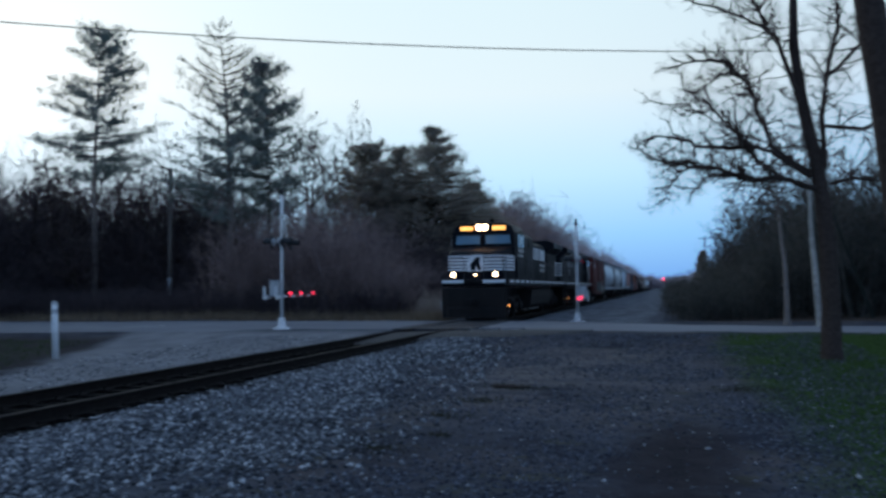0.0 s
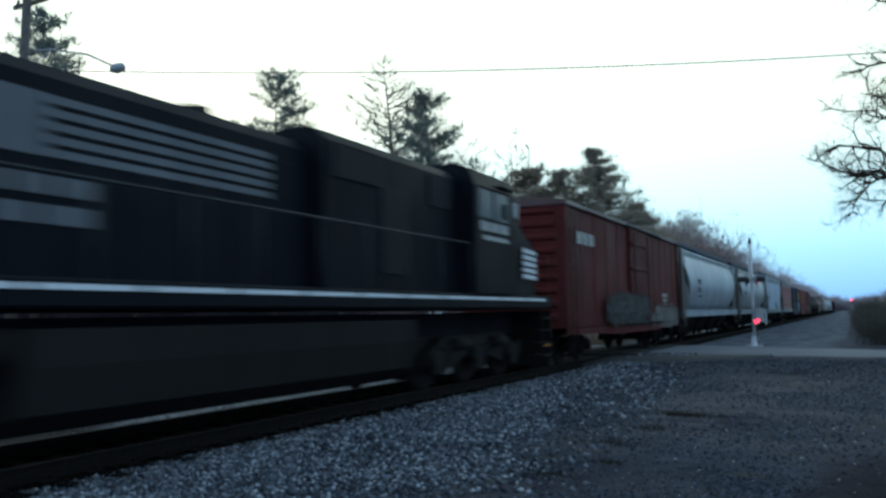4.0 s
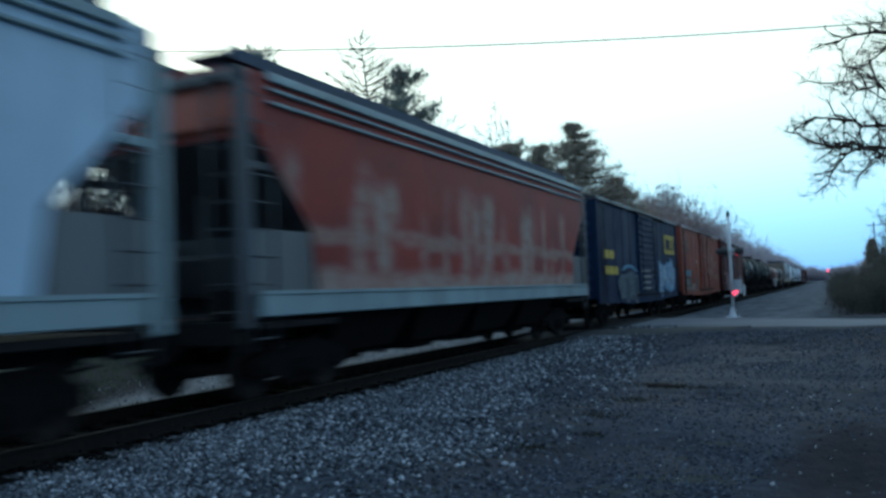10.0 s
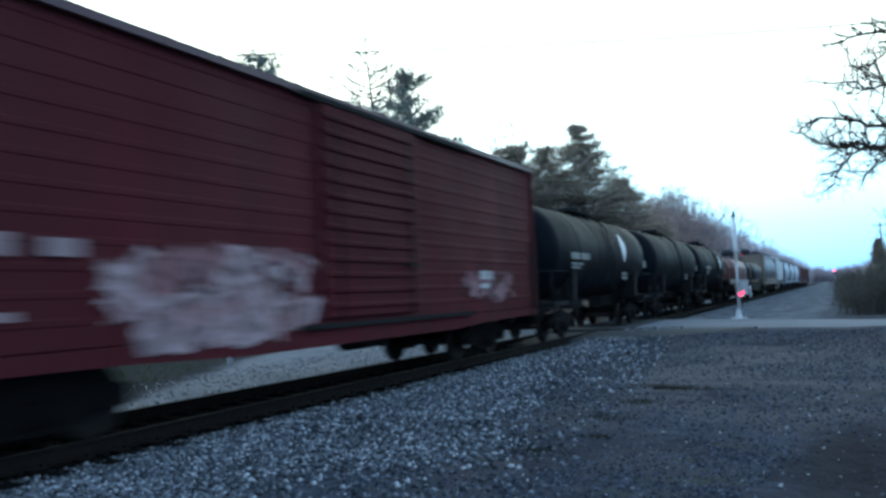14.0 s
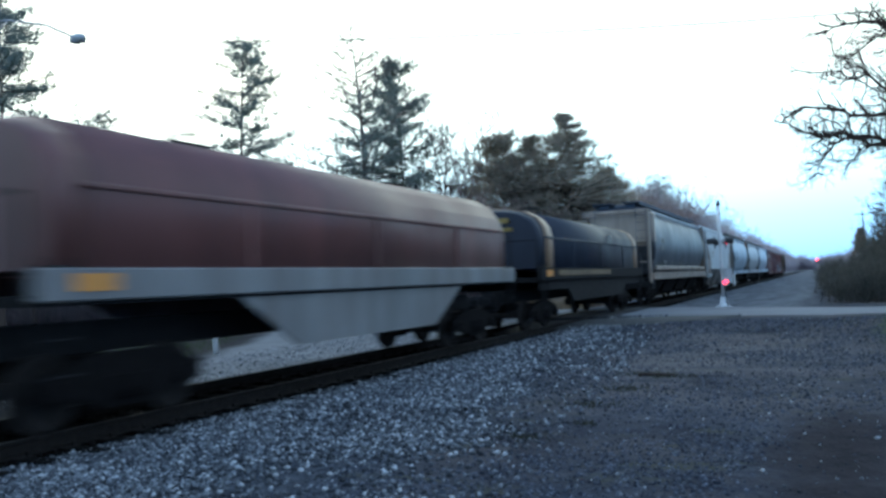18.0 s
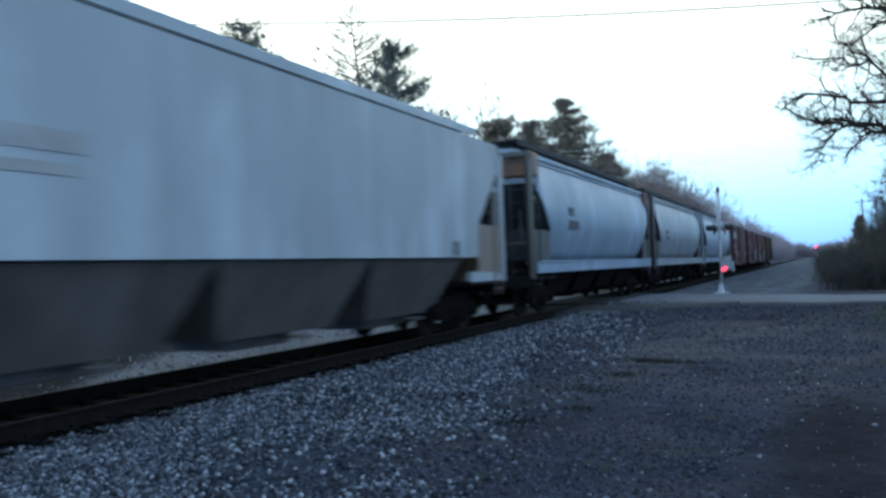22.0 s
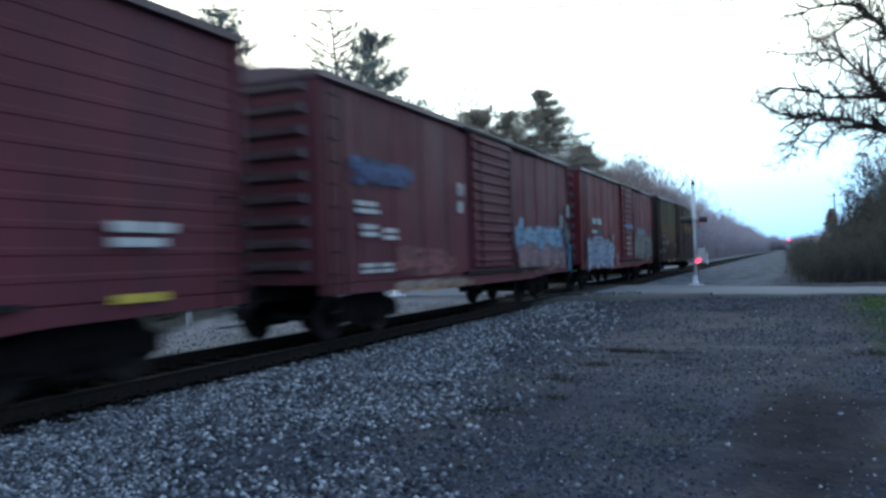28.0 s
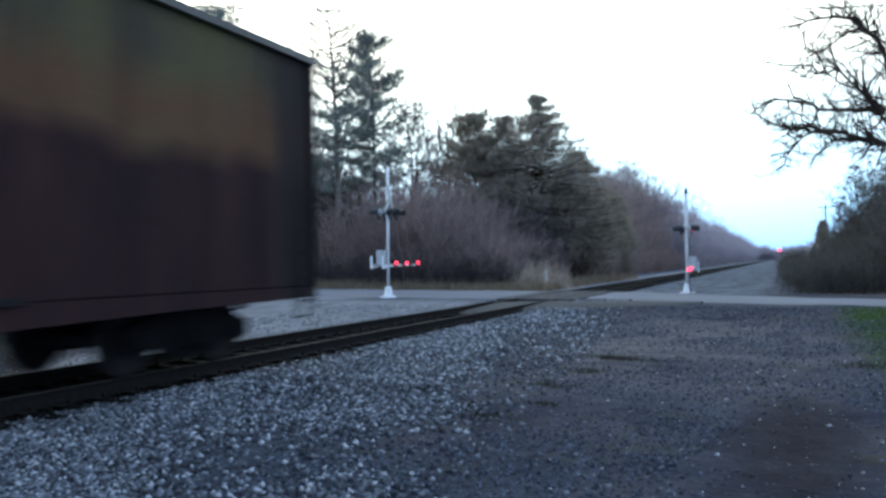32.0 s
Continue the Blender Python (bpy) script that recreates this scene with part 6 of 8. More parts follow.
def coil_car(front, rear, label, hood, trough, sill, fish=True, end_band=None):
    """A coil-steel car: rounded lift-off hoods over a long trough."""
    car = start_car("coil_car", front, rear, label, "freight car")
    L = rear - front
    h = L / 2
    base = 1.72
    top = 1.75 if fish else 1.72
    prof = [(x, base + z * top) for x, z in ((1.45, 0), (1.47, 0.48), (1.40, 0.66), (1.20, 0.82), (0.85, 0.935), (0.4, 0.99), (0.1, 1.0))]
    small = [(x * 0.94, base + (z - base) * 0.93) for x, z in prof]
    hd = MB()
    hd.prism(mirror(prof), -h + 0.75, h - 0.75, "y", True)
    part("hood", hd, hood, car)
    part("hood_end", MB().prism(mirror(small), -h + 0.35, -h + 0.76, "y", True, taper=mirror(prof)), hood, car)
    part("hood_end", MB().prism(mirror(prof), h - 0.76, h - 0.35, "y", True, taper=mirror(small)), hood, car)
    if end_band:
        big = [(x * 1.008, base + (z - base) * 1.006) for x, z in prof]
        for s in (-1, 1):
            part("end_band", MB().prism(mirror(big), s * (h - 1.05) - 0.32, s * (h - 1.05) + 0.32, "y", True), end_band, car, "cream band round the hood")
        each("end_label", MB().box(0, -h + 0.40, base + 1.35, 1.1, 0.25, 0.14).box(0, -h + 0.40, base + 1.1, 1.3, 0.2, 0.10), plain("dull_yellow_label", (0.30, 0.20, 0.05), 0.7, 0, 6, 0.4), car)
    seam = MB()
    for s in (-1, 1):
        seam.box(s * 1.48, 0, base + 0.49 * top, 0.05, L - 1.4, 0.06, 0.01)
        for y in (-h * 0.5, 0, h * 0.5):
            seam.box(s * 1.475, y, base + 0.45, 0.03, 0.08, 0.85)
    part("hood_rib", seam, hood, car)
    lift = MB()
    for y in (-h * 0.45, h * 0.45):
        lift.box(0, y, base + top + 0.05, 0.5, 0.9, 0.10, 0.02)
        lift.tube([(-0.3, y, base + top), (-0.3, y, base + top + 0.24), (0.3, y, base + top + 0.24), (0.3, y, base + top)], 0.035, 6)
    lift.box(0, 0, base + top + 0.02, 0.16, L - 2.0, 0.06)
    part("lifting_bracket", lift, M_STEEL_DARK, car)
    for s in (-1, 1):
        part("deck_sill", MB().box(s * 1.47, 0, base - 0.17, 0.12, L - 0.2, 0.34, 0.02), trough, car)
        if fish:
            side = [(-h + 0.2, base - 0.32), (h - 0.2, base - 0.32), (h - 3.1, base - 0.36), (h - 4.4, 0.62), (-h + 4.4, 0.62), (-h + 3.1, base - 0.36)]
        else:
            side = [(-h + 0.2, base - 0.3), (h - 0.2, base - 0.3), (h - 0.2, base - 0.6), (h - 2.9, base - 0.62), (h - 3.4, 0.72), (-h + 3.4, 0.72), (-h + 2.9, base - 0.62), (-h + 0.2, base - 0.6)]
        part("side_plate", MB().prism(side[::-1], s * 1.40 - 0.03, s * 1.40 + 0.03, "x"), sill, car)
    fr = MB().box(0, 0, base - 0.32, 2.9, L - 0.3, 0.12).box(0, 0, 0.95, 0.7, L - 0.6, 0.36)
    part("underframe", fr, M_STEEL_DARK, car)
    rl = MB()
    for s in (-1, 1):
        for sx in (-1, 1):
            rl.tube([(sx * 1.42, s * (h - 0.05), base - 0.4), (sx * 1.42, s * (h - 0.05), base + 0.75), (sx * 0.5, s * (h - 0.05), base + 0.75), (sx * 0.5, s * (h - 0.05), base - 0.3)], 0.022, 5)
            ladder(rl, sx * 1.50, s * (h - 0.35), 0.5, base + 0.1)
    each("end_rail", rl, M_STEEL_DARK, car)
    lettering(car, 1.545, -h + 0.5, base - 0.06, [(0.18, (0.55,))], M_REFLECT, "reflector")
    add_trucks(car, h - 1.6)
    add_couplers(car, h + 0.0)
    return car


# ---- locomotives ----
P_LOCO = car_paint("black_locomotive_paint", (0.0045, 0.0055, 0.009), (0.008, 0.008, 0.010), 0.35, 0.05, 0.5, 0.12)
P_LOCO_UNDER = car_paint("dusty_black_running_gear", (0.011, 0.010, 0.010), (0.026, 0.022, 0.020), 0.6, 0.15, 0.85, 0.2)
P_WHITE_LOCO = car_paint("white_locomotive_stripe", (0.85, 0.85, 0.85), (0.45, 0.43, 0.42), 0.25, 0.03, 0.5)
# greyer hood stripes and lettering for the reversed locomotive
P_DULL_LOCO = car_paint("dull_grey_locomotive_lettering", (0.17, 0.175, 0.185), (0.06, 0.06, 0.062), 0.6, 0.03, 0.6)
P_GRILLE = plain("grille_mesh", (0.012, 0.012, 0.013), 0.8, 0.1, 40, 0.5, 0.5)


def loco_truck():
    mb = MB()
    for s in (-1, 1):
        x = s * 1.02
        out = [(-2.35, 0.45), (-2.35, 0.72), (-1.9, 0.80), (-1.5, 1.02), (1.5, 1.02), (1.9, 0.80), (2.35, 0.72), (2.35, 0.45), (1.7, 0.55), (1.2, 0.40), (0.5, 0.62), (-0.5, 0.62), (-1.2, 0.40), (-1.7, 0.55)]
        mb.prism(out, x - 0.08, x + 0.08, "x")
        for k in (-1.85, 0, 1.85):
            mb.box(x + s * 0.1, k, 0.52, 0.16, 0.42, 0.44, 0.03)
            mb.tube([(x + s * 0.12, k - 0.32, 0.5), (x + s * 0.12, k - 0.32, 0.82)], 0.09, 8)
            mb.tube([(x + s * 0.12, k + 0.32, 0.5), (x + s * 0.12, k + 0.32, 0.82)], 0.09, 8)
        for k in (-0.95, 0.95):
            mb.tube([(x + s * 0.15, k - 0.3, 0.86), (x + s * 0.15, k + 0.3, 0.86)], 0.11, 10)
    mb.box(0, 0, 0.85, 1.9, 1.2, 0.3, 0.04)
    return mb


def locomotive(front, rear, label, reverse, lit):
    """A six-axle wide-cab freight locomotive; its cab end is at -y unless reversed."""
    car = thing("locomotive", pose(TRACK_X, (front + rear) / 2, 0, 0, 0, 180 if reverse else 0), label, "locomotive")
    car["rests"] = (front + rear) / 2
    TRAIN.append(car)
    h = (rear - front) / 2
    deck = 1.86
    # frame and walkway
    fr = MB().box(0, 0, deck - 0.16, 3.06, 2 * h - 1.3, 0.30, 0.03).box(0, 0, 1.22, 1.5, 2 * h - 3.0, 0.5)
    part("frame", fr, P_LOCO, car)
    nd = 14
    for s in (-1, 1):
        st = MB()
        for i in range(nd):
            w = (2 * h - 2.0) / nd
            st.box(s * 1.537, -h + 1.0 + w * (i + 0.5), deck - 0.10, 0.012, w * (0.60 if not reverse else 0.93), 0.11 if not reverse else 0.06)
        each("sill_stripe", st, P_WHITE_LOCO, car, "white dashed stripe along the walkway edge")
    # cab with a broad nose
    yc0, yc1 = -h + 2.55, -h + 5.1
    cab = MB().prism([(1.55, deck), (1.55, 4.05), (1.40, 4.42), (1.05, 4.56), (-1.05, 4.56), (-1.40, 4.42), (-1.55, 4.05), (-1.55, deck)], yc0 + 0.55, yc1)
    cab.prism([(1.50, 2.95), (1.50, 4.05), (1.36, 4.40), (1.03, 4.52), (-1.03, 4.52), (-1.36, 4.40), (-1.50, 4.05), (-1.50, 2.95)], yc0 + 0.05, yc0 + 0.56,
              taper=[(1.55, 2.85), (1.55, 4.05), (1.40, 4.42), (1.05, 4.56), (-1.05, 4.56), (-1.40, 4.42), (-1.55, 4.05), (-1.55, 2.85)])
    part("cab", cab, P_LOCO, car)
    nose = MB()
    yn = -h + 1.05
    # profile in y and z, tapered to the front in plan
    side = [(yc0 + 0.6, deck), (yn + 0.05, deck), (yn, 3.0), (yn + 0.18, 3.14), (yc0 + 0.06, 3.44), (yc0 + 0.6, 3.42)]
    v = []
    for s in (-1, 1):
        for y, z in side:
            v.append((s * (1.50 if y > yn + 1.0 else 1.28 if z < 3.05 else 1.18), y, z))
    m = len(side)
    nose.add(v, [tuple(range(m)), tuple(range(2 * m - 1, m - 1, -1))] + [((i + 1) % m, i, m + i, m + (i + 1) % m) for i in range(m)])
    nose.f[0], nose.f[1] = nose.f[0][::-1], nose.f[1][::-1]
    part("nose", nose, P_LOCO, car)
    stp = MB()
    for i in range(5):
        z = 2.30 + i * 0.15
        stp.box(0, yn - 0.006, z, 2.50, 0.02, 0.095)
        for s in (-1, 1):
            q = [(s * 1.285, yn), (s * 1.315, yn), (s * 1.535, yc0 - 0.10), (s * 1.50, yc0 - 0.10)]
            stp.prism(q[::s], z - 0.047, z + 0.047, "z")
    part("nose_stripe", stp, P_WHITE_LOCO, car, "five white nose stripes")
    part("emblem", MB().prism([(-0.36, 2.22), (0.30, 2.22), (0.42, 2.50), (0.26, 2.97), (-0.2, 2.97), (-0.42, 2.60)][::-1], yn - 0.024, yn - 0.018), P_WHITE_LOCO, car)
    part("emblem_figure", MB().prism([(-0.20, 2.26), (-0.04, 2.26), (0.02, 2.46), (0.14, 2.26), (0.26, 2.30), (0.16, 2.62), (0.24, 2.84), (0.02, 2.88), (-0.14, 2.68), (-0.28, 2.5)][::-1], yn - 0.032, yn - 0.026), P_LOCO, car)
    # windows
    for s in (-1, 1):
        ws = MB().add([(s * 0.12, yc0 + 0.03, 3.55), (s * 1.34, yc0 + 0.04, 3.55), (s * 1.28, yc0 + 0.035, 3.96), (s * 0.12, yc0 + 0.03, 3.96)], [(0, 1, 2, 3) if s > 0 else (3, 2, 1, 0)])
        o = part("windshield", ws, M_GLASS, car)
        part("window_frame", MB().tube([(s * 0.12, yc0 + 0.02, 3.53), (s * 1.36, yc0 + 0.03, 3.53), (s * 1.30, yc0 + 0.03, 3.98), (s * 0.12, yc0 + 0.02, 3.98), (s * 0.12, yc0 + 0.02, 3.53)], 0.02, 5), M_STEEL_DARK, o)
        for ya, yb in ((yc0 + 0.85, yc0 + 1.55), (yc0 + 1.70, yc0 + 2.35)):
            o = part("side_window", MB().box(s * 1.553, (ya + yb) / 2, 3.72, 0.012, yb - ya, 0.62), M_GLASS_DARK, car)
            part("window_frame", MB().box(s * 1.565, (ya + yb) / 2, 3.39, 0.03, yb - ya + 0.1, 0.04).box(s * 1.565, (ya + yb) / 2, 4.05, 0.03, yb - ya + 0.1, 0.04), M_STEEL_DARK, o)
        part("sun_visor", MB().box(s * 1.66, yc0 + 1.2, 4.12, 0.2, 0.9, 0.03), P_LOCO, car)
        part("mirror", MB().box(s * 1.70, yc0 + 0.75, 3.7, 0.05, 0.22, 0.34, 0.02), M_GALV, car)
        lettering(car, s * 1.556, yc0 + 0.85, 3.36, [(0.20, (0.42, 0.42, 0.42)), (0.09, (1.3,))], M_PALELET)
    # lamps
    hl = part("headlight_housing", MB().box(0, yc0 + 0.02, 4.33, 0.62, 0.3, 0.30, 0.04), P_LOCO, car)
    nb = MB()
    for s in (-1, 1):
        nb.box(s * 0.78, yc0 + 0.04, 4.30, 0.62, 0.12, 0.17, 0.02)
        part("headlight", MB().disc((s * 0.14, yc0 - 0.14, 4.33), (0, 1, 0), 0.135, 0.04, 16), M_HEAD if lit else M_GLASS, hl)
        part("ditch_light", MB().disc((s * 0.98, yn - 0.34, 2.08), (0, 1, 0), 0.11, 0.06, 16), M_DITCH if lit else M_GLASS, car)
        part("lamp_housing", MB().box(s * 0.98, yn - 0.26, 2.08, 0.28, 0.12, 0.28, 0.03), P_LOCO, car)
    each("number_board", nb, M_AMBER if lit else M_PALELET, car)
    if lit:
        part("marker_lamp", MB().disc((0, yn - 0.06, 2.08), (0, 1, 0), 0.05, 0.05, 12), M_DITCH, car)
    # hood, in sections
    hood_w, hood_top = 0.95, 4.20
    def hood_sec(a, b, w, top, name, material=P_LOCO):
        pr = mirror([(w, deck), (w, top - 0.25), (w - 0.14, top - 0.08), (w - 0.38, top)])
        return part(name, MB().prism(pr, a, b), material, car)
    hood_sec(yc1, -0.9, 1.20, 4.40, "equipment_hood")
    hood_sec(-0.9, h - 5.6, hood_w, hood_top, "engine_hood")
    hood_sec(h - 5.6, h - 1.15, 1.05, 4.02, "radiator_hood")
    doors = MB()
    y = -0.7
    while y < h - 5.8:
        for s in (-1, 1):
            doors.box(s * (hood_w + 0.012), y + 0.4, 2.75, 0.025, 0.72, 1.9, 0.008)
        y += 0.82
    each("engine_door", doors, P_LOCO, car)
    # winged radiators overhang the hood
    wing = mirror([(1.05, 3.66), (1.52, 4.00), (1.52, 4.32), (1.10, 4.48)])
    part("radiator_wing", MB().prism(wing, h - 5.6, h - 1.30), P_LOCO, car, "black overhanging radiator housing")
    gr = MB()
    for s in (-1, 1):
        gr.box(s * 1.065, h - 3.4, 3.0, 0.03, 3.4, 1.1)
        gr.box(s * 1.21, yc1 + 0.9, 3.8, 0.04, 0.9, 0.6)
        gr.box(s * 1.21, -1.9, 3.85, 0.04, 1.5, 0.5)
        gr.box(s * 1.21, yc1 + 2.6, 2.9, 0.03, 0.9, 1.5)
    each("grille", gr, P_GRILLE, car)
    roof = MB().box(0, yc1 + 3.8, 4.2, 0.9, 1.2, 0.3, 0.05).disc((0, yc1 + 6.2, 4.25), (0, 0, 1), 0.28, 0.35, 14).box(0, yc1 + 8.2, 4.18, 0.8, 0.8, 0.2, 0.04)
    for piece, what in zip(pieces(roof), ("roof_hatch", "exhaust_stack", "roof_vent")):
        part(what, piece, P_LOCO, car)
    part("horn", MB().tube([(0.25, yc0 + 1.2, 4.56), (0.25, yc0 + 1.2, 4.70)], 0.03, 6).tube([(0.25, yc0 + 1.4, 4.72), (0.25, yc0 + 0.9, 4.74)], [0.03, 0.09], 10), M_STEEL_DARK, car)
    # white name panel with stripes on the hood side
    for s in (-1, 1):
        pan = MB()
        y0 = 0.05
        for i in range(5):
            pan.box(s * (hood_w + 0.03), y0 + 1.75, 3.16 + i * 0.14, 0.012, 3.5, 0.085)
        pan.box(s * (hood_w + 0.03), y0 + 4.18, 3.44, 0.012, 1.3, 0.66)
        each("hood_stripe", pan, P_DULL_LOCO if reverse else P_WHITE_LOCO, car, "striped panel on the hood side")
        lettering(car, s * (hood_w + 0.034), y0 + 2.95, 2.92, [(0.2, (0.42, 0.42, 0.42, 0.42)), (0.2, (0.6, 0.5, 0.5))], P_DULL_LOCO if reverse else M_PALELET)
        en = MB()
        for i in range(5):
            en.box(s * 0.80, h - 1.14, 2.35 + i * 0.21, 0.5, 0.02, 0.10)
            en.box(s * 1.058, h - 1.55, 2.35 + i * 0.21, 0.02, 0.85, 0.10)
        each("end_stripe", en, P_WHITE_LOCO, car)
    # handrails
    rails = MB()
    for s in (-1, 1):
        x = s * 1.47
        rails.tube([(x, yc1 + 0.1, deck + 1.0), (x, h - 1.0, deck + 1.0)], 0.018, 5)
        n = 12
        for i in range(n + 1):
            y = yc1 + 0.1 + (h - 1.1 - yc1) * i / n
            rails.tube([(x, y, deck), (x, y, deck + 1.0)], 0.016, 5)
        for yy in (-h + 0.62, h - 0.62):
            rails.tube([(x, yy, 0.75), (x, yy, deck + 1.0), (s * 0.45, yy, deck + 1.0), (s * 0.45, yy, deck)], 0.02, 5)
    part("handrail", rails, M_HANDRAIL, car)
    # end platforms, steps, pilots
    for s in (-1, 1):
        pl = MB().box(0, s * (h - 0.85), deck - 0.10, 2.95, 0.75, 0.14, 0.02)
        pl.prism([(-1.45, 0.14), (1.45, 0.14), (1.45, 1.5), (-1.45, 1.5)], s * (h - 0.62), s * (h - 0.50), "y")
        pl.prism([(-1.30, 0.12), (0, 0.12), (1.30, 0.12), (1.30, 0.62), (0, 0.66), (-1.30, 0.62)], s * (h - 0.55), s * (h - 0.30), "y",
                 taper=[(-1.1, 0.12), (0, 0.12), (1.1, 0.12), (1.1, 0.55), (0, 0.5), (-1.1, 0.55)])
        part("pilot", pl, P_LOCO_UNDER, car)
        each("platform_stripe", MB().box(-0.95, s * (h - 0.47), deck - 0.10, 1.0, 0.02, 0.13).box(0.95, s * (h - 0.47), deck - 0.10, 1.0, 0.02, 0.13), P_WHITE_LOCO, car)
        steps = MB()
        for sx in (-1, 1):
            for i in range(4):
                steps.box(sx * 1.36, s * (h - 0.98), 0.42 + i * 0.3, 0.32, 0.55, 0.035)
            steps.box(sx * 1.50, s * (h - 1.28), 0.95, 0.03, 0.04, 1.2).box(sx * 1.50, s * (h - 0.70), 0.95, 0.03, 0.04, 1.2)
        each("step", steps, P_LOCO_UNDER, car)
        for sx in (-1, 1):
            part("step_light", MB().box(sx * 1.52, s * (h - 0.98), 0.66, 0.02, 0.40, 0.035), M_STEPLIGHT if s * (-1 if reverse else 1) < 0 else M_REFLECT, car)
    tank = MB().prism(mirror([(0.95, 0.32), (1.38, 0.55), (1.46, 1.0), (1.46, 1.36)]), -3.25, 4.15)
    part("fuel_tank", tank, P_LOCO_UNDER, car, "dusty black fuel tank under the frame")
    each("air_reservoir", MB().tube([(1.30, 4.25, 1.2), (1.30, 5.1, 1.2)], 0.18, 12).tube([(-1.30, 4.25, 1.2), (-1.30, 5.1, 1.2)], 0.18, 12), P_LOCO_UNDER, car)
    for s in (-1, 1):
        tr = part("truck", shared("loco_truck", loco_truck, P_LOCO_UNDER), None, car, at=(0, s * (h - 4.2), 0))
        for k in (-1.85, 0, 1.85):
            o = part("wheelset", shared("wheelset", wheelset, M_WHEEL), None, tr, at=(0, k, 0.527))
            o.scale = (1, 1.24, 1.24)
            WHEELS.append((o, 0.42 * 1.24, -1 if reverse else 1))
    add_couplers(car, h - 0.55)
    return car


def faded_red_paint():
    """Red paint worn through to a whitish primer in upright streaks and along a belt."""
    k = Mat("faded_red_hopper_paint")
    x, y, z = k.xyz()
    wob = k.math("MULTIPLY", k.math("SUBTRACT", k.noise(1.1, None, 5, 0.6, 0.1, 0.9), 0.5), 0.8)
    upright = k.noise(1.0, k.stretch(1.2, 1.2, 0.16), 4, 0.55, 0.50, 0.60)
    upright = k.math("MULTIPLY", upright, k.range(k.math("ADD", z, wob), 3.55, 3.15))
    belt = k.range(k.math("ABSOLUTE", k.math("SUBTRACT", k.math("ADD", z, k.math("MULTIPLY", wob, 0.5)), 2.35)), 0.20, 0.07)
    foot = k.range(k.math("ADD", z, k.math("MULTIPLY", wob, 0.6)), 1.92, 1.72)
    worn = k.math("MAXIMUM", k.math("MAXIMUM", upright, k.math("MULTIPLY", belt, 0.7)), foot)
    worn = k.math("MULTIPLY", worn, k.noise(3.2, None, 5, 0.7, 0.25, 0.55))
    red = k.mix(k.noise(0.9, None, 5, 0.6, 0.35, 0.7), (0.27, 0.034, 0.022), (0.17, 0.030, 0.024))
    c = k.mix(k.math("MULTIPLY", worn, 0.85), red, (0.36, 0.27, 0.22))
    grain = k.noise(16)
    k.bump(grain, 0.1, 0.01)
    return k.done(c, 0.55, 0.0, 0.25)


def olive_paint():
    """Old olive paint that has gone to rust from the floor up."""
    k = Mat("rusted_olive_paint")
    x, y, z = k.xyz()
    wob = k.noise(0.9, k.stretch(1, 1, 0.5), 5, 0.65, 0.2, 0.8)
    # the rust stands higher behind the door than before it
    zz = k.math("ADD", z, k.math("MULTIPLY", wob, -0.75))
    zz = k.math("ADD", zz, k.range(y, -3.0, 2.0, 0.85, 0.0))
    streak = k.noise(1.0, k.stretch(2.4, 2.4, 0.15), 5, 0.65, 0.42, 0.66)
    c = k.mix(streak, (0.122, 0.104, 0.050), (0.058, 0.047, 0.031))
    c = k.mix(k.math("MULTIPLY", k.noise(0.8, k.stretch(1, 1, 0.6), 5, 0.7, 0.48, 0.62), 0.6), c, (0.050, 0.038, 0.032))
    flake = k.noise(1.6, k.stretch(1, 1, 0.7), 5, 0.7, 0.35, 0.7)
    c = k.mix(k.math("MULTIPLY", k.range(zz, 3.65, 2.95), k.range(flake, 0, 1, 0.45, 1.0)), c, (0.150, 0.064, 0.032))
    low = k.mix(k.noise(0.9, k.stretch(1.6, 1.6, 0.4), 5, 0.65, 0.42, 0.66), (0.024, 0.010, 0.011), (0.054, 0.021, 0.019))
    c = k.mix(k.range(zz, 2.60, 2.20), c, low)
    # bare rusted door and the sheet that it slides over, and the brown corner posts
    slide = k.math("MULTIPLY", k.range(y, -2.0, -0.9), k.range(y, 1.78, 1.70))
    c = k.mix(k.math("MULTIPLY", slide, 0.92), c, k.mix(flake, (0.026, 0.014, 0.014), (0.055, 0.030, 0.026)))
    ends = k.range(k.math("ADD", k.math("ABSOLUTE", y), k.math("MULTIPLY", wob, 0.5)), 8.45, 8.75)
    c = k.mix(k.math("MULTIPLY", ends, 0.9), c, k.mix(streak, (0.030, 0.021, 0.021), (0.014, 0.010, 0.011)))
    grain = k.noise(16)
    c = k.mix(k.math("MULTIPLY", grain, 0.3), c, (0.04, 0.03, 0.03))
    k.bump(grain, 0.1, 0.01)
    return k.done(c, 0.75, 0.0, 0.1)


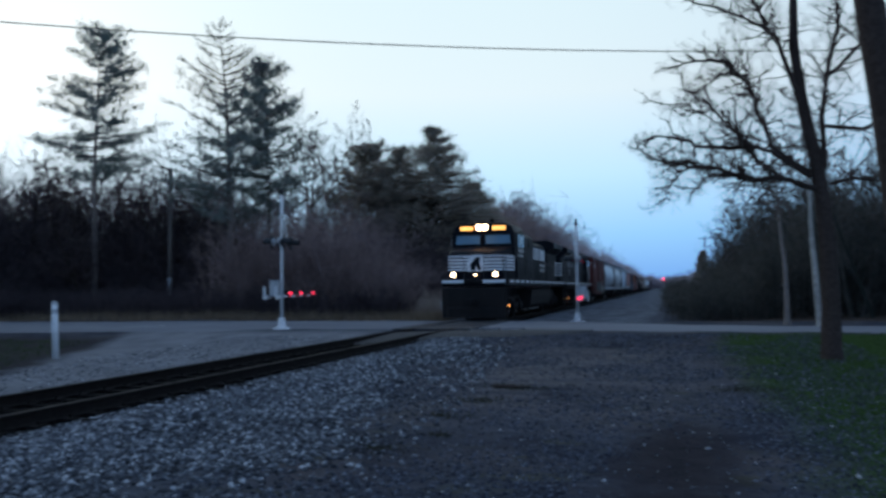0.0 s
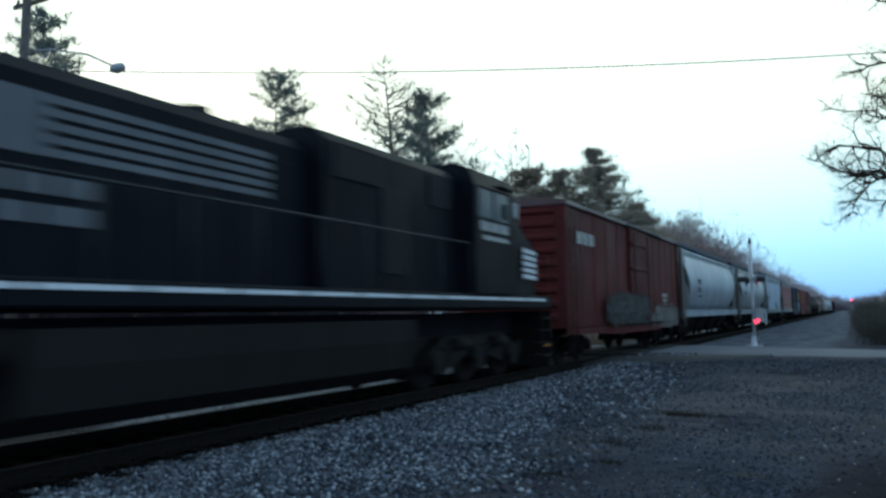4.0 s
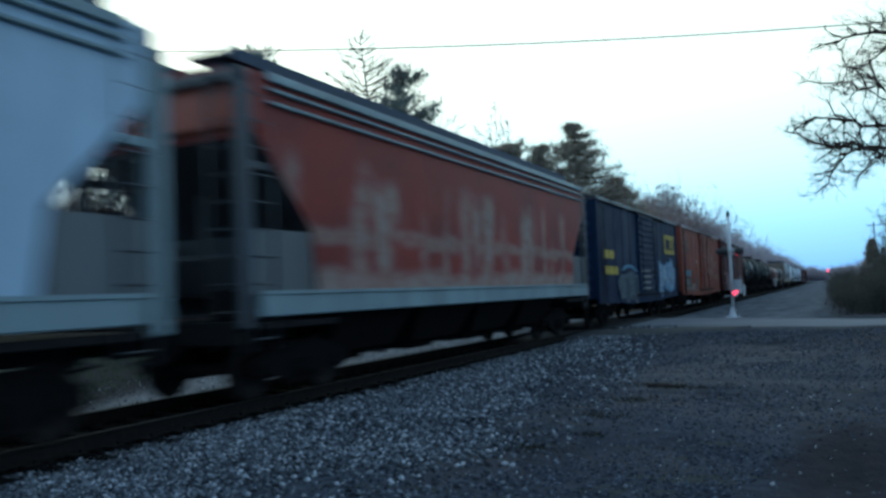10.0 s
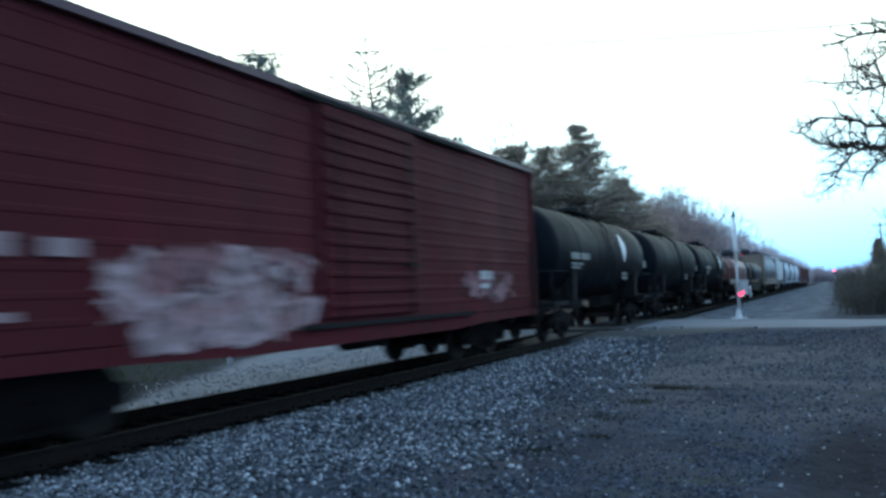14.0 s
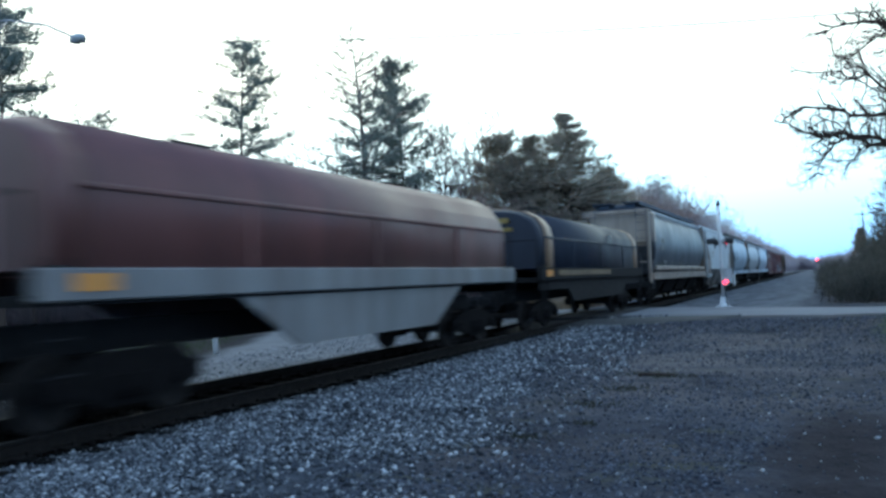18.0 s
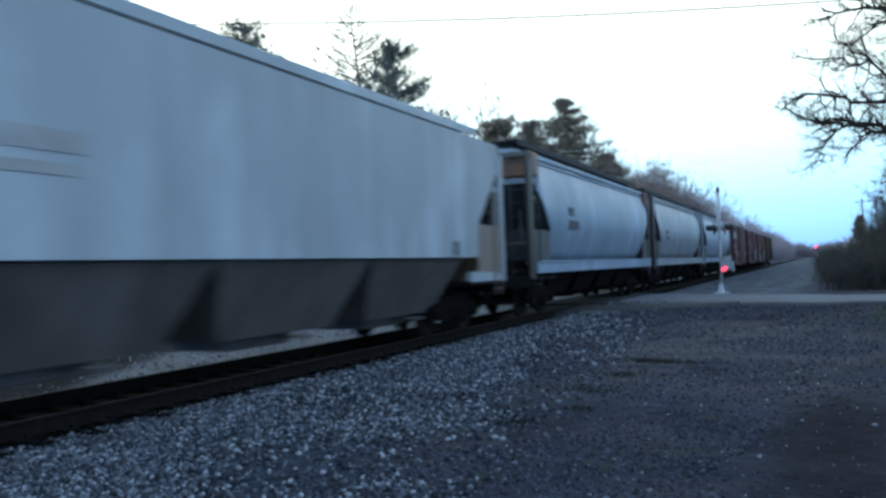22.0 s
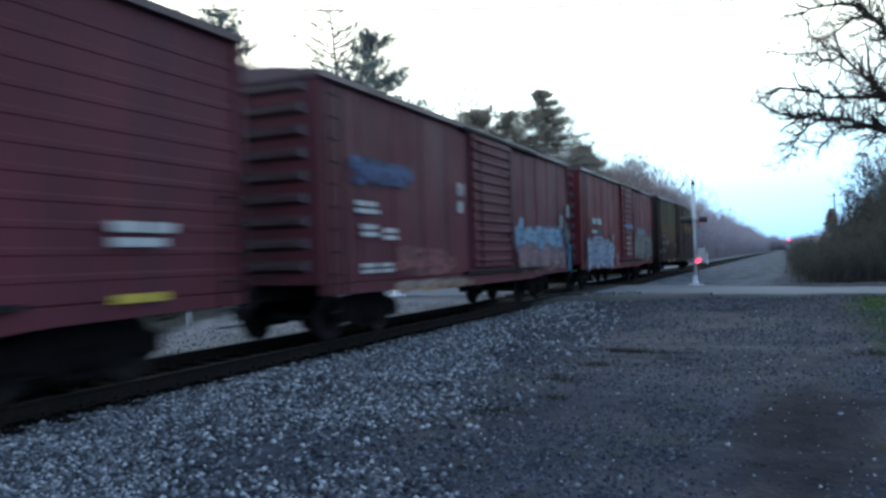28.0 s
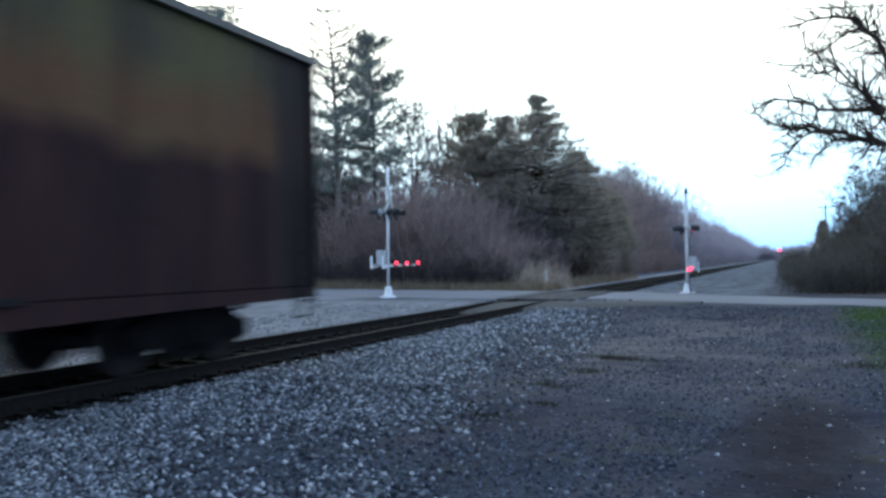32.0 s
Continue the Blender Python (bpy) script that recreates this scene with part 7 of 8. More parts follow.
def make_train():
    locomotive(34.2, 56.2, "black diesel locomotive with white nose stripes and lit headlights", False, True)
    locomotive(56.6, 78.0, "black diesel locomotive running long hood first", True, False)
    red = car_paint("red_brown_box_car", (0.120, 0.019, 0.016), (0.042, 0.021, 0.020), 0.6, 0.25, 0.55, 0.14)
    red_roof = car_paint("red_brown_roof", (0.10, 0.036, 0.034), (0.06, 0.045, 0.045), 0.5, 0.3)
    c = box_car(78.53, 93.88, "red-brown box car with grey graffiti along its lower side", red, red_roof, 4.42, "smooth", (0.45, 2.7), "panels")
    graffiti(c, 1.662, -4.5, 0.95, 6.4, 1.2, ((0.012, 0.014, 0.018), (0.03, 0.04, 0.045), (0.012, 0.014, 0.018)), 11, 0.6)
    graffiti(c, 1.548, 2.1, 0.75, 5.7, 1.1, ((0.17, 0.155, 0.14), (0.24, 0.225, 0.20), (0.10, 0.05, 0.045)), 12, 0.5)
    bubble_letters(c, 1.552, 3.0, 0.9, 4.4, 0.75, 4, ((0.26, 0.245, 0.22), (0.19, 0.18, 0.165)), (0.08, 0.06, 0.055), (0.05, 0.045, 0.045), 13)
    lettering(c, 1.57, -3.5, 1.12, [(0.10, (0.6,)), ], M_YELLOW)
    lettering(c, 1.54, -6.6, 3.7, [(0.34, (0.42, 0.42, 0.42))], M_PALELET)
    lettering(c, 1.54, 4.3, 2.15, [(0.14, (0.5, 0.3)), (0.1, (0.8,)), (0.1, (0.6, 0.2))], M_PALELET)

    white = car_paint("grey_white_hopper_paint", (0.40, 0.45, 0.49), (0.22, 0.23, 0.235), 0.2, 0.05)
    tan = car_paint("tan_grey_end_paint", (0.17, 0.155, 0.13), (0.07, 0.055, 0.046), 0.7, 0.2)
    board = plain("weathered_grating", (0.075, 0.10, 0.145), 0.7, 0.3, 20, 0.5)
    c = hopper_car(94.94, 113.34, "white covered hopper with rounded sides and tan dirty ends", white, white, board, tan, 4.30, True, 2.1, end_hood=3.75, hood_paint=white, post_paint=tan, rounded_end=True)
    lettering(c, 1.60, -5.6, 3.0, [(0.26, (0.42, 0.5)), (0.26, (0.9,)), (0.12, (1.0,))], M_DARKLET)
    lettering(c, 1.60, 5.2, 1.75, [(0.34, (0.8,))], M_DARKLET)
    white2 = car_paint("cream_grey_hopper_paint", (0.36, 0.395, 0.41), (0.19, 0.185, 0.175), 0.3, 0.08)
    c = hopper_car(114.59, 132.9, "dirty white covered hopper with rounded sides", white2, white2, board, tan, 4.30, True, 2.1, end_hood=3.75, hood_paint=white2, post_paint=tan, rounded_end=True)
    lettering(c, 1.60, -6.4, 2.75, [(0.2, (0.6, 0.55)), (0.1, (0.6,))], M_DARKLET)
    lettering(c, 1.60, 5.6, 1.75, [(0.25, (0.5,))], M_DARKLET)
    blue_white = car_paint("blue_white_hopper_paint", (0.43, 0.535, 0.64), (0.18, 0.20, 0.22), 0.3, 0.05)
    grey_roof = car_paint("grey_green_roof_band", (0.25, 0.31, 0.32), (0.13, 0.145, 0.14), 0.45, 0.1)
    # grime, with the shade below the end slopes put into the colour too
    dark_end = car_paint("shaded_grimy_end", (0.05, 0.055, 0.065), (0.05, 0.042, 0.036), 0.6, 0.2)
    c = hopper_car(134.0, 150.52, "pale blue-white covered hopper with grey graffiti", blue_white, grey_roof, board, dark_end, 4.48, False, 2.2, cap=grey_roof, end_hood=3.7, hood_paint=grey_roof)
    graffiti(c, 1.535, 0.2, 1.5, 4.6, 0.6, (C_GREY, C_TEAL), 21, 0.15)
    graffiti(c, 1.538, 0.8, 1.5, 1.5, 0.75, (C_TEAL, C_GREY), 22, 0.4)
    lettering(c, 1.54, -5.4, 3.1, [(0.26, (0.9,)), (0.26, (1.1,)), (0.1, (1.0,))], M_DARKLET)
    rust_red = faded_red_paint()
    red_hood = car_paint("orange_red_end", (0.42, 0.085, 0.045), (0.14, 0.06, 0.05), 0.5, 0.2)
    c = hopper_car(151.75, 167.9, "faded red covered hopper with whitish patches", rust_red, grey_roof, board, dark_end, 4.46, False, 2.2, cap=grey_roof, end_hood=3.7, hood_paint=red_hood, post_paint=dark_end)
    navy = car_paint("navy_box_car", (0.008, 0.022, 0.062), (0.012, 0.015, 0.024), 0.5, 0.12, 0.55, 0.16)
    navy_roof = car_paint("navy_roof", (0.03, 0.034, 0.045), (0.04, 0.04, 0.042), 0.4, 0.2)
    c = box_car(169.06, 184.2, "navy box car with yellow lettering and pale blue graffiti", navy, navy_roof, 4.36, "smooth", (0.06, 3.0))
    mb = MB()
    for i in range(3):
        y = 4.65 + i * 0.85
        mb.box(1.545, y, 3.62, 0.01, 0.72, 0.18).box(1.545, y, 2.92, 0.01, 0.72, 0.18).box(1.545, y + (-0.25, 0.22, 0.0)[i], 3.27, 0.01, 0.24, 0.6)
    each("road_mark", mb, M_YELLOW, c)
    lettering(c, 1.545, -6.65, 2.66, [(0.28, (0.5, 0.62))], M_YELLOW)
    lettering(c, 1.545, -6.7, 2.11, [(0.28, (0.5, 0.6, 0.45))], M_YELLOW)
    bubble_letters(c, 1.548, 2.65, 1.0, 3.8, 1.55, 3, ((0.34, 0.46, 0.58), (0.28, 0.42, 0.58)), (0.16, 0.34, 0.52), (0.05, 0.10, 0.20), 31)
    graffiti(c, 1.562, 2.8, 1.05, 3.5, 1.4, ((0.22, 0.36, 0.50), (0.40, 0.48, 0.56), (0.30, 0.44, 0.58)), 30, 0.15)
    graffiti(c, 1.546, -4.9, 0.85, 3.3, 1.15, ((0.02, 0.03, 0.05), (0.09, 0.11, 0.13), (0.03, 0.05, 0.08)), 32, 0.5)
    bubble_letters(c, 1.550, -4.7, 0.9, 3.0, 1.0, 4, ((0.11, 0.14, 0.17), (0.035, 0.06, 0.08)), (0.17, 0.20, 0.22), (0.02, 0.025, 0.03), 33)
    crest = MB()
    for i in range(5):
        blob(crest, 1.566 + 0.0004 * i, -4.0 + i * 0.46, 2.07 + 0.09 * math.sin(i * 0.9), 0.32, 0.055, random.Random(300 + i), 0.25 - 0.13 * i, 14, 0.08)
    each("graffiti_stroke", crest, spray_can((0.16, 0.36, 0.50)), c)
    door_bars(c, -1.35, 1.9, 1.30, 4, G_GREY)
    orange = car_paint("faded_orange_box_car", (0.29, 0.066, 0.036), (0.12, 0.040, 0.030), 0.75, 0.6, 0.6, 0.25)
    orange_roof = car_paint("orange_brown_roof", (0.20, 0.08, 0.06), (0.10, 0.06, 0.05), 0.5, 0.3)
    c = box_car(185.52, 201.0, "faded rusty orange box car", orange, orange_roof, 4.42, "smooth", (0.14, 2.7), "panels")
    lettering(c, 1.545, -6.8, 2.14, [(0.26, (0.85, 0.9))], G_TEAL, "graffiti")
    lettering(c, 1.545, -6.85, 1.76, [(0.52, (0.82, 0.8))], G_BLACK, "graffiti")
    lettering(c, 1.549, -6.6, 1.62, [(0.10, (0.5, 0.6)), (0.08, (0.6, 0.5))], G_GREY, "graffiti")
    graffiti(c, 1.547, -6.9, 1.8, 2.3, 0.32, ((0.10, 0.20, 0.32), (0.16, 0.30, 0.42)), 70, 0.5)
    part("painted_square", MB().box(1.545, -3.03, 1.46, 0.008, 0.78, 0.55), plain("drab_paint_square", (0.11, 0.075, 0.055), 0.7, 0, 4, 0.4), c)
    graffiti(c, 1.546, -6.5, 2.95, 1.4, 1.0, ((0.13, 0.034, 0.022), (0.20, 0.05, 0.03)), 72, 0.2)
    graffiti(c, 1.546, -6.9, 0.98, 5.2, 0.45, ((0.22, 0.12, 0.10), (0.30, 0.18, 0.15)), 73, 0.3)
    for i in range(4):
        graffiti(c, 1.546 + 0.001 * i, 2.1 + i * 1.35, 1.1 + 0.2 * (i % 2), 0.8, 2.7 - 0.3 * i, ((0.40, 0.17, 0.12), (0.46, 0.25, 0.19)), 74 + i, 0.1)
    lettering(c, 1.545, -3.0, 2.7, [(0.10, (0.35,))], M_PALELET)
    dred = car_paint("dark_red_box_car", (0.078, 0.0095, 0.0120), (0.046, 0.012, 0.015), 0.4, 0.15, 0.55, 0.12)
    dred_roof = car_paint("dark_red_roof", (0.085, 0.026, 0.034), (0.06, 0.035, 0.04), 0.4, 0.2)
    c = box_car(202.41, 218.3, "dark red box car with faded pink graffiti", dred, dred_roof, 4.44, "horizontal", (0.15, 2.9), "ribs")
    pale_rose = ((0.34, 0.20, 0.20), (0.40, 0.27, 0.27), (0.22, 0.09, 0.095))
    graffiti(c, 1.547, -5.3, 0.84, 4.1, 1.4, pale_rose, 44, 0.42)
    graffiti(c, 1.549, -5.0, 0.84, 3.2, 0.75, ((0.40, 0.27, 0.27), (0.30, 0.16, 0.16)), 45, 0.35)
    graffiti(c, 1.547, 3.2, 1.15, 3.3, 0.85, ((0.30, 0.16, 0.165), (0.20, 0.07, 0.08)), 43, 0.2)
    faint = plain("faint_rose_stencil", (0.40, 0.27, 0.27), 0.7, 0, 4, 0.4)
    for yy, zz, ww, hh in ((-6.9, 2.15, 0.72, 0.22), (-5.85, 2.12, 0.42, 0.18), (-6.85, 1.42, 0.7, 0.09), (-1.3, 2.42, 0.34, 0.85), (-7.5, 1.15, 0.5, 0.10)):
        lettering(c, 1.552, yy, zz, [(hh, (ww,))], faint)
    lettering(c, 1.545, 4.4, 1.9, [(0.18, (0.4, 0.2)), (0.1, (0.5,))], M_PALELET)
    black = car_paint("black_tank_paint", (0.0035, 0.005, 0.008), (0.007, 0.008, 0.010), 0.4, 0.05, 0.5, 0.07)
    tank_car(219.9, 232.2, "black tank car with a white patch and small lettering", black, 0.0, 2.15, -4.4)
    tank_car(233.5, 245.5, "plain black tank car with faint lettering", black, 0.1)
    tank_car(246.1, 258.3, "black tank car with a white patch and pale lettering", black, 0.9, 3.15, -3.6)
    pink = car_paint("dull_pink_brown_hood", (0.165, 0.060, 0.050), (0.085, 0.040, 0.036), 0.55, 0.2, 0.4, 0.5)
    pale = car_paint("pale_grey_trough", (0.20, 0.195, 0.19), (0.13, 0.105, 0.095), 0.7, 0.2)
    coil_car(259.4, 272.7, "coil car with a dull pink-brown rounded hood", pink, pale, pale)
    slate = car_paint("dark_slate_hood", (0.022, 0.027, 0.042), (0.026, 0.026, 0.030), 0.4, 0.1, 0.45, 0.25)
    cream = car_paint("cream_band", (0.34, 0.20, 0.11), (0.19, 0.13, 0.09), 0.4, 0.1)
    c = coil_car(274.6, 288.2, "coil car with a dark slate hood and cream ends", slate, M_STEEL_DARK, M_STEEL_DARK, False, cream)
    lettering(c, 1.545, -5.2, 1.66, [(0.16, (2.4, 0.5, 3.2)), ], plain("faded_tan_stripe", (0.22, 0.14, 0.07), 0.7, 0, 3, 0.5), "sill_stripe")
    lettering(c, 1.50, 1.0, 2.9, [(0.35, (0.7,))], G_GREY)
    grey = car_paint("dark_grey_hopper_paint", (0.080, 0.093, 0.115), (0.066, 0.063, 0.064), 0.35, 0.06, 0.36, 0.5)
    pale_lip = car_paint("pale_roof_edge", (0.36, 0.40, 0.44), (0.17, 0.17, 0.17), 0.35, 0.06)
    beige = car_paint("beige_end_paint", (0.34, 0.265, 0.205), (0.14, 0.10, 0.08), 0.5, 0.15)
    c = hopper_car(290.2, 308.9, "dark grey covered hopper with beige ends and white sill", grey, beige, board, dark_end, 4.38, True, 0.9, cap=pale_lip, post_paint=beige)
    part("end_hood", MB().box(0, -8.46, 3.56, 3.24, 0.8, 1.72, 0.22), beige, c, "beige rounded upper end")
    for s in (-1, 1):
        part("sill_flange", MB().box(s * 1.60, -0.2, 1.70, 0.12, 16.6, 0.20, 0.03), beige, c, "pale flange above the side sill")
    for y, w in ((-6.6, 1.0), (-4.5, 0.45), (-1.6, 0.4), (0.8, 0.3), (3.0, 0.5), (5.5, 0.35)):
        lettering(c, 1.62, y, 2.05, [(0.10, (w * 0.8,)), (0.10, (w * 0.6,))], G_GREY)
    lettering(c, 1.60, -7.0, 3.1, [(0.22, (0.5, 0.45)), (0.2, (0.8,))], G_GREY)
    white3 = car_paint("chalk_white_hopper_paint", (0.53, 0.565, 0.58), (0.24, 0.23, 0.22), 0.3, 0.05)
    c = hopper_car(310.41, 326.3, "chalk-white short hopper with dark sloping bays", white3, white3, white3, beige, 4.24, False, 2.0, 3, lip=False, deep=True, end_hood=3.55, hood_paint=white3, plate=beige, bay_paint=car_paint("dusty_tan_bay", (0.17, 0.145, 0.125), (0.05, 0.045, 0.042), 0.6, 0.1))
    lettering(c, 1.54, -5.5, 2.9, [(0.22, (0.5, 0.9)), (0.12, (1.4,))], M_PALELET)
    lettering(c, 1.54, 5.0, 1.95, [(0.3, (0.25,))], M_DARKLET)
    steel = car_paint("blue_grey_hopper_paint", (0.38, 0.47, 0.56), (0.20, 0.22, 0.24), 0.25, 0.06)
    dove = car_paint("dove_grey_hopper_paint", (0.42, 0.46, 0.50), (0.25, 0.25, 0.25), 0.35, 0.06)
    dark_board = plain("dark_grating", (0.05, 0.05, 0.052), 0.7, 0.3, 20, 0.4)
    rusty = car_paint("rust_stained_end", (0.30, 0.14, 0.08), (0.13, 0.10, 0.085), 0.6, 0.4)
    c = hopper_car(328.3, 344.6, "blue-grey covered hopper with a rust-stained end", steel, steel, dark_board, dark_end, 4.42, True, 2.1, end_hood=3.75, hood_paint=rusty, post_paint=tan)
    lettering(c, 1.60, -4.9, 3.1, [(0.26, (0.6,)), (0.26, (1.1,))], M_DARKLET)
    c = hopper_car(345.6, 362.1, "pale grey covered hopper with a dirty end panel", dove, dove, dark_board, dark_end, 4.42, True, 2.1, end_hood=3.65, hood_paint=dove, post_paint=tan)
    lettering(c, 1.60, -5.3, 2.9, [(0.2, (0.6,)), (0.2, (0.7,))], M_DARKLET)
    lettering(c, 1.60, 5.4, 1.7, [(0.3, (0.45,))], M_DARKLET)
    c = hopper_car(363.1, 381.3, "pale blue-grey covered hopper", blue_white, blue_white, dark_board, dark_end, 4.42, True, 2.2, end_hood=3.7, hood_paint=blue_white)
    lettering(c, 1.60, 6.0, 1.75, [(0.28, (0.45,))], M_DARKLET)
    brown = car_paint("brown_box_car", (0.110, 0.018, 0.025), (0.052, 0.020, 0.027), 0.55, 0.18, 0.5, 0.25)
    brown_roof = car_paint("brown_roof", (0.09, 0.034, 0.036), (0.05, 0.035, 0.036), 0.4, 0.2)
    brown_end = car_paint("dark_brown_end", (0.055, 0.024, 0.026), (0.045, 0.03, 0.03), 0.4, 0.2)
    c = box_car(382.94, 398.2, "brown box car with white stripes and faded white lettering", brown, brown_roof, 4.42, "horizontal", (0.22, 3.0), dark_ends=brown_end)
    mb = MB()
    for i in range(4):
        mb.box(1.595, -6.2, 3.68 - i * 0.155, 0.012, 1.65, 0.09)
    mb.box(1.595, -4.65, 3.46, 0.01, 1.4, 0.62)
    each("road_mark", mb, M_PALELET, c)
    lettering(c, 1.60, 5.2, 1.10, [(0.10, (0.5, 0.25)), ], M_YELLOW)
    lettering(c, 1.60, -7.3, 1.10, [(0.10, (0.4,)), ], M_YELLOW)
    pale = plain("faded_stencil", (0.26, 0.17, 0.17), 0.8, 0, 3, 0.5)
    for y, w in ((-5.9, 1.0), (-4.7, 0.9), (-3.6, 0.75), (-2.7, 0.7)):
        lettering(c, 1.592, y, 1.28, [(0.42, (w,))], pale)
    lettering(c, 1.592, -5.9, 2.62, [(0.28, (0.7,))], M_PALELET)
    for y, z in ((-5.9, 2.15), (-4.6, 2.15), (-2.2, 1.95), (-4.6, 1.7), (5.2, 1.9)):
        lettering(c, 1.592, y, z, [(0.12, (0.5, 0.4)), (0.10, (0.8,))], M_PALELET)
    graffiti(c, 1.60, -7.55, 1.08, 0.55, 1.0, ((0.26, 0.10, 0.035), (0.20, 0.06, 0.03)), 50, 0.5)
    c = box_car(399.93, 415.4, "brown box car with blue and white graffiti", brown, brown_roof, 4.38, "smooth", (0.2, 2.85), dark_ends=brown_end)
    graffiti(c, 1.546, -7.0, 2.65, 2.9, 0.6, ((0.025, 0.045, 0.13), (0.035, 0.07, 0.17)), 53, 0.35)
    graffiti(c, 1.546, -5.3, 1.02, 3.2, 0.66, ((0.20, 0.055, 0.055), (0.17, 0.045, 0.05)), 52, 0.6)
    graffiti(c, 1.562, -5.6, 0.74, 4.8, 0.26, ((0.30, 0.17, 0.10), (0.26, 0.20, 0.17)), 54, 0.45)
    for yy, zz, ww, hh in ((-6.57, 2.42, 0.8, 0.2), (-6.4, 2.02, 0.6, 0.2), (-5.6, 1.97, 0.55, 0.2), (-6.42, 1.34, 0.55, 0.16), (-5.75, 1.34, 0.5, 0.16), (-2.05, 3.05, 0.26, 0.62)):
        lettering(c, 1.552, yy, zz, [(hh * 0.44, (ww * 0.55, ww * 0.3)), (hh * 0.40, (ww,))], M_PALELET)
    graffiti(c, 1.546, 1.85, 0.85, 5.85, 1.5, ((0.17, 0.10, 0.105), (0.24, 0.15, 0.155), (0.10, 0.16, 0.24)), 51, 0.55)
    bubble_letters(c, 1.550, 1.95, 1.35, 4.4, 0.95, 5, ((0.15, 0.30, 0.44), (0.22, 0.36, 0.48)), (0.30, 0.36, 0.42), (0.06, 0.035, 0.04), 55)
    bubble_letters(c, 1.564, 2.0, 0.95, 4.3, 0.85, 4, ((0.26, 0.16, 0.165), (0.20, 0.12, 0.13)), (0.10, 0.05, 0.055), (0.34, 0.26, 0.27), 56)
    drops = MB()
    for i, (yy, zz, rr) in enumerate(((6.5, 2.45, 0.20), (7.15, 2.3, 0.17), (7.35, 2.8, 0.19), (7.2, 2.0, 0.24), (7.4, 1.45, 0.26), (7.45, 1.05, 0.2))):
        blob(drops, 1.580 + 0.0005 * i, yy, zz, rr, rr * 1.1, random.Random(500 + i), 0, 16, 0.1)
    for k, m in enumerate(pieces(drops)):
        part("graffiti_letter", m, spray_can((0.27, 0.31, 0.31) if k < 4 else (0.10, 0.30, 0.50)), c)
    bright = car_paint("red_box_car", (0.130, 0.0145, 0.0195), (0.066, 0.022, 0.027), 0.45, 0.12, 0.5, 0.25)
    c = box_car(416.85, 432.9, "red box car with white and grey graffiti", bright, brown_roof, 4.44, "smooth", (0.75, 2.7), dark_ends=brown_end)
    graffiti(c, 1.546, -7.3, 0.78, 5.2, 1.3, ((0.20, 0.24, 0.32), (0.34, 0.37, 0.42), (0.25, 0.28, 0.35)), 61, 0.6)
    bubble_letters(c, 1.550, -7.2, 0.85, 4.8, 1.15, 5, ((0.30, 0.35, 0.43), (0.22, 0.27, 0.36)), (0.13, 0.16, 0.22), (0.03, 0.035, 0.05), 64)
    pane = plain("pale_teal_panel", (0.36, 0.44, 0.44), 0.6, 0, 3, 0.4)
    for yy, zz, ww, hh, m in ((-6.25, 2.72, 0.6, 0.22, pane), (-5.42, 2.74, 0.7, 0.24, pane), (-6.3, 2.28, 0.8, 0.12, pane), (-5.45, 2.38, 0.85, 0.30, G_BLACK)):
        part("painted_panel", MB().box(1.566, yy + ww / 2, zz - hh / 2, 0.008, ww, hh), m, c)
    rose = MB()
    for i, (yy, zz, rw, rh) in enumerate(((-2.5, 2.05, 0.25, 0.17), (-1.75, 1.25, 0.26, 0.16), (-1.7, 0.98, 0.2, 0.12))):
        blob(rose, 1.57 + 0.0005 * i, yy, zz, rw, rh, random.Random(600 + i))
    each("graffiti_letter", rose, spray_can((0.30, 0.19, 0.20)), c)
    graffiti(c, 1.546, 2.35, 0.95, 5.5, 1.45, ((0.15, 0.14, 0.125), (0.21, 0.20, 0.18), (0.17, 0.155, 0.14)), 62, 0.6)
    bubble_letters(c, 1.550, 2.5, 1.15, 2.9, 1.0, 3, ((0.23, 0.22, 0.195), (0.18, 0.17, 0.155)), (0.11, 0.10, 0.09), (0.05, 0.05, 0.05), 65)
    bubble_letters(c, 1.550, 5.4, 1.2, 2.4, 0.9, 2, ((0.06, 0.06, 0.065), (0.14, 0.135, 0.13)), (0.20, 0.20, 0.20), (0.26, 0.28, 0.30), 66)
    bubble_letters(c, 1.564, 3.2, 2.2, 2.2, 0.40, 3, ((0.18, 0.24, 0.30),), (0.10, 0.13, 0.18), (0.24, 0.30, 0.36), 67)
    door_bars(c, -0.35, 1.7, 1.35, 4, plain("faint_pink_spray", (0.40, 0.27, 0.27), 0.6, 0, 4, 0.4))
    band = MB()
    for i in range(6):
        blob(band, 1.636 + 0.0005 * i, -0.2 + 0.36 * i, 2.58 + 0.05 * math.sin(i * 2.1), 0.26, 0.075, random.Random(630 + i), 0.1, 14, 0.1)
    each("graffiti_stroke", band, spray_can((0.17, 0.27, 0.42)), c)
    olive = olive_paint()
    olive_roof = car_paint("olive_roof", (0.06, 0.055, 0.05), (0.04, 0.034, 0.03), 0.5, 0.2)
    c = box_car(434.9, 453.8, "rust-stained olive box car at the end of the train", olive, olive_roof, 4.52, "smooth", (0.16, 3.1))
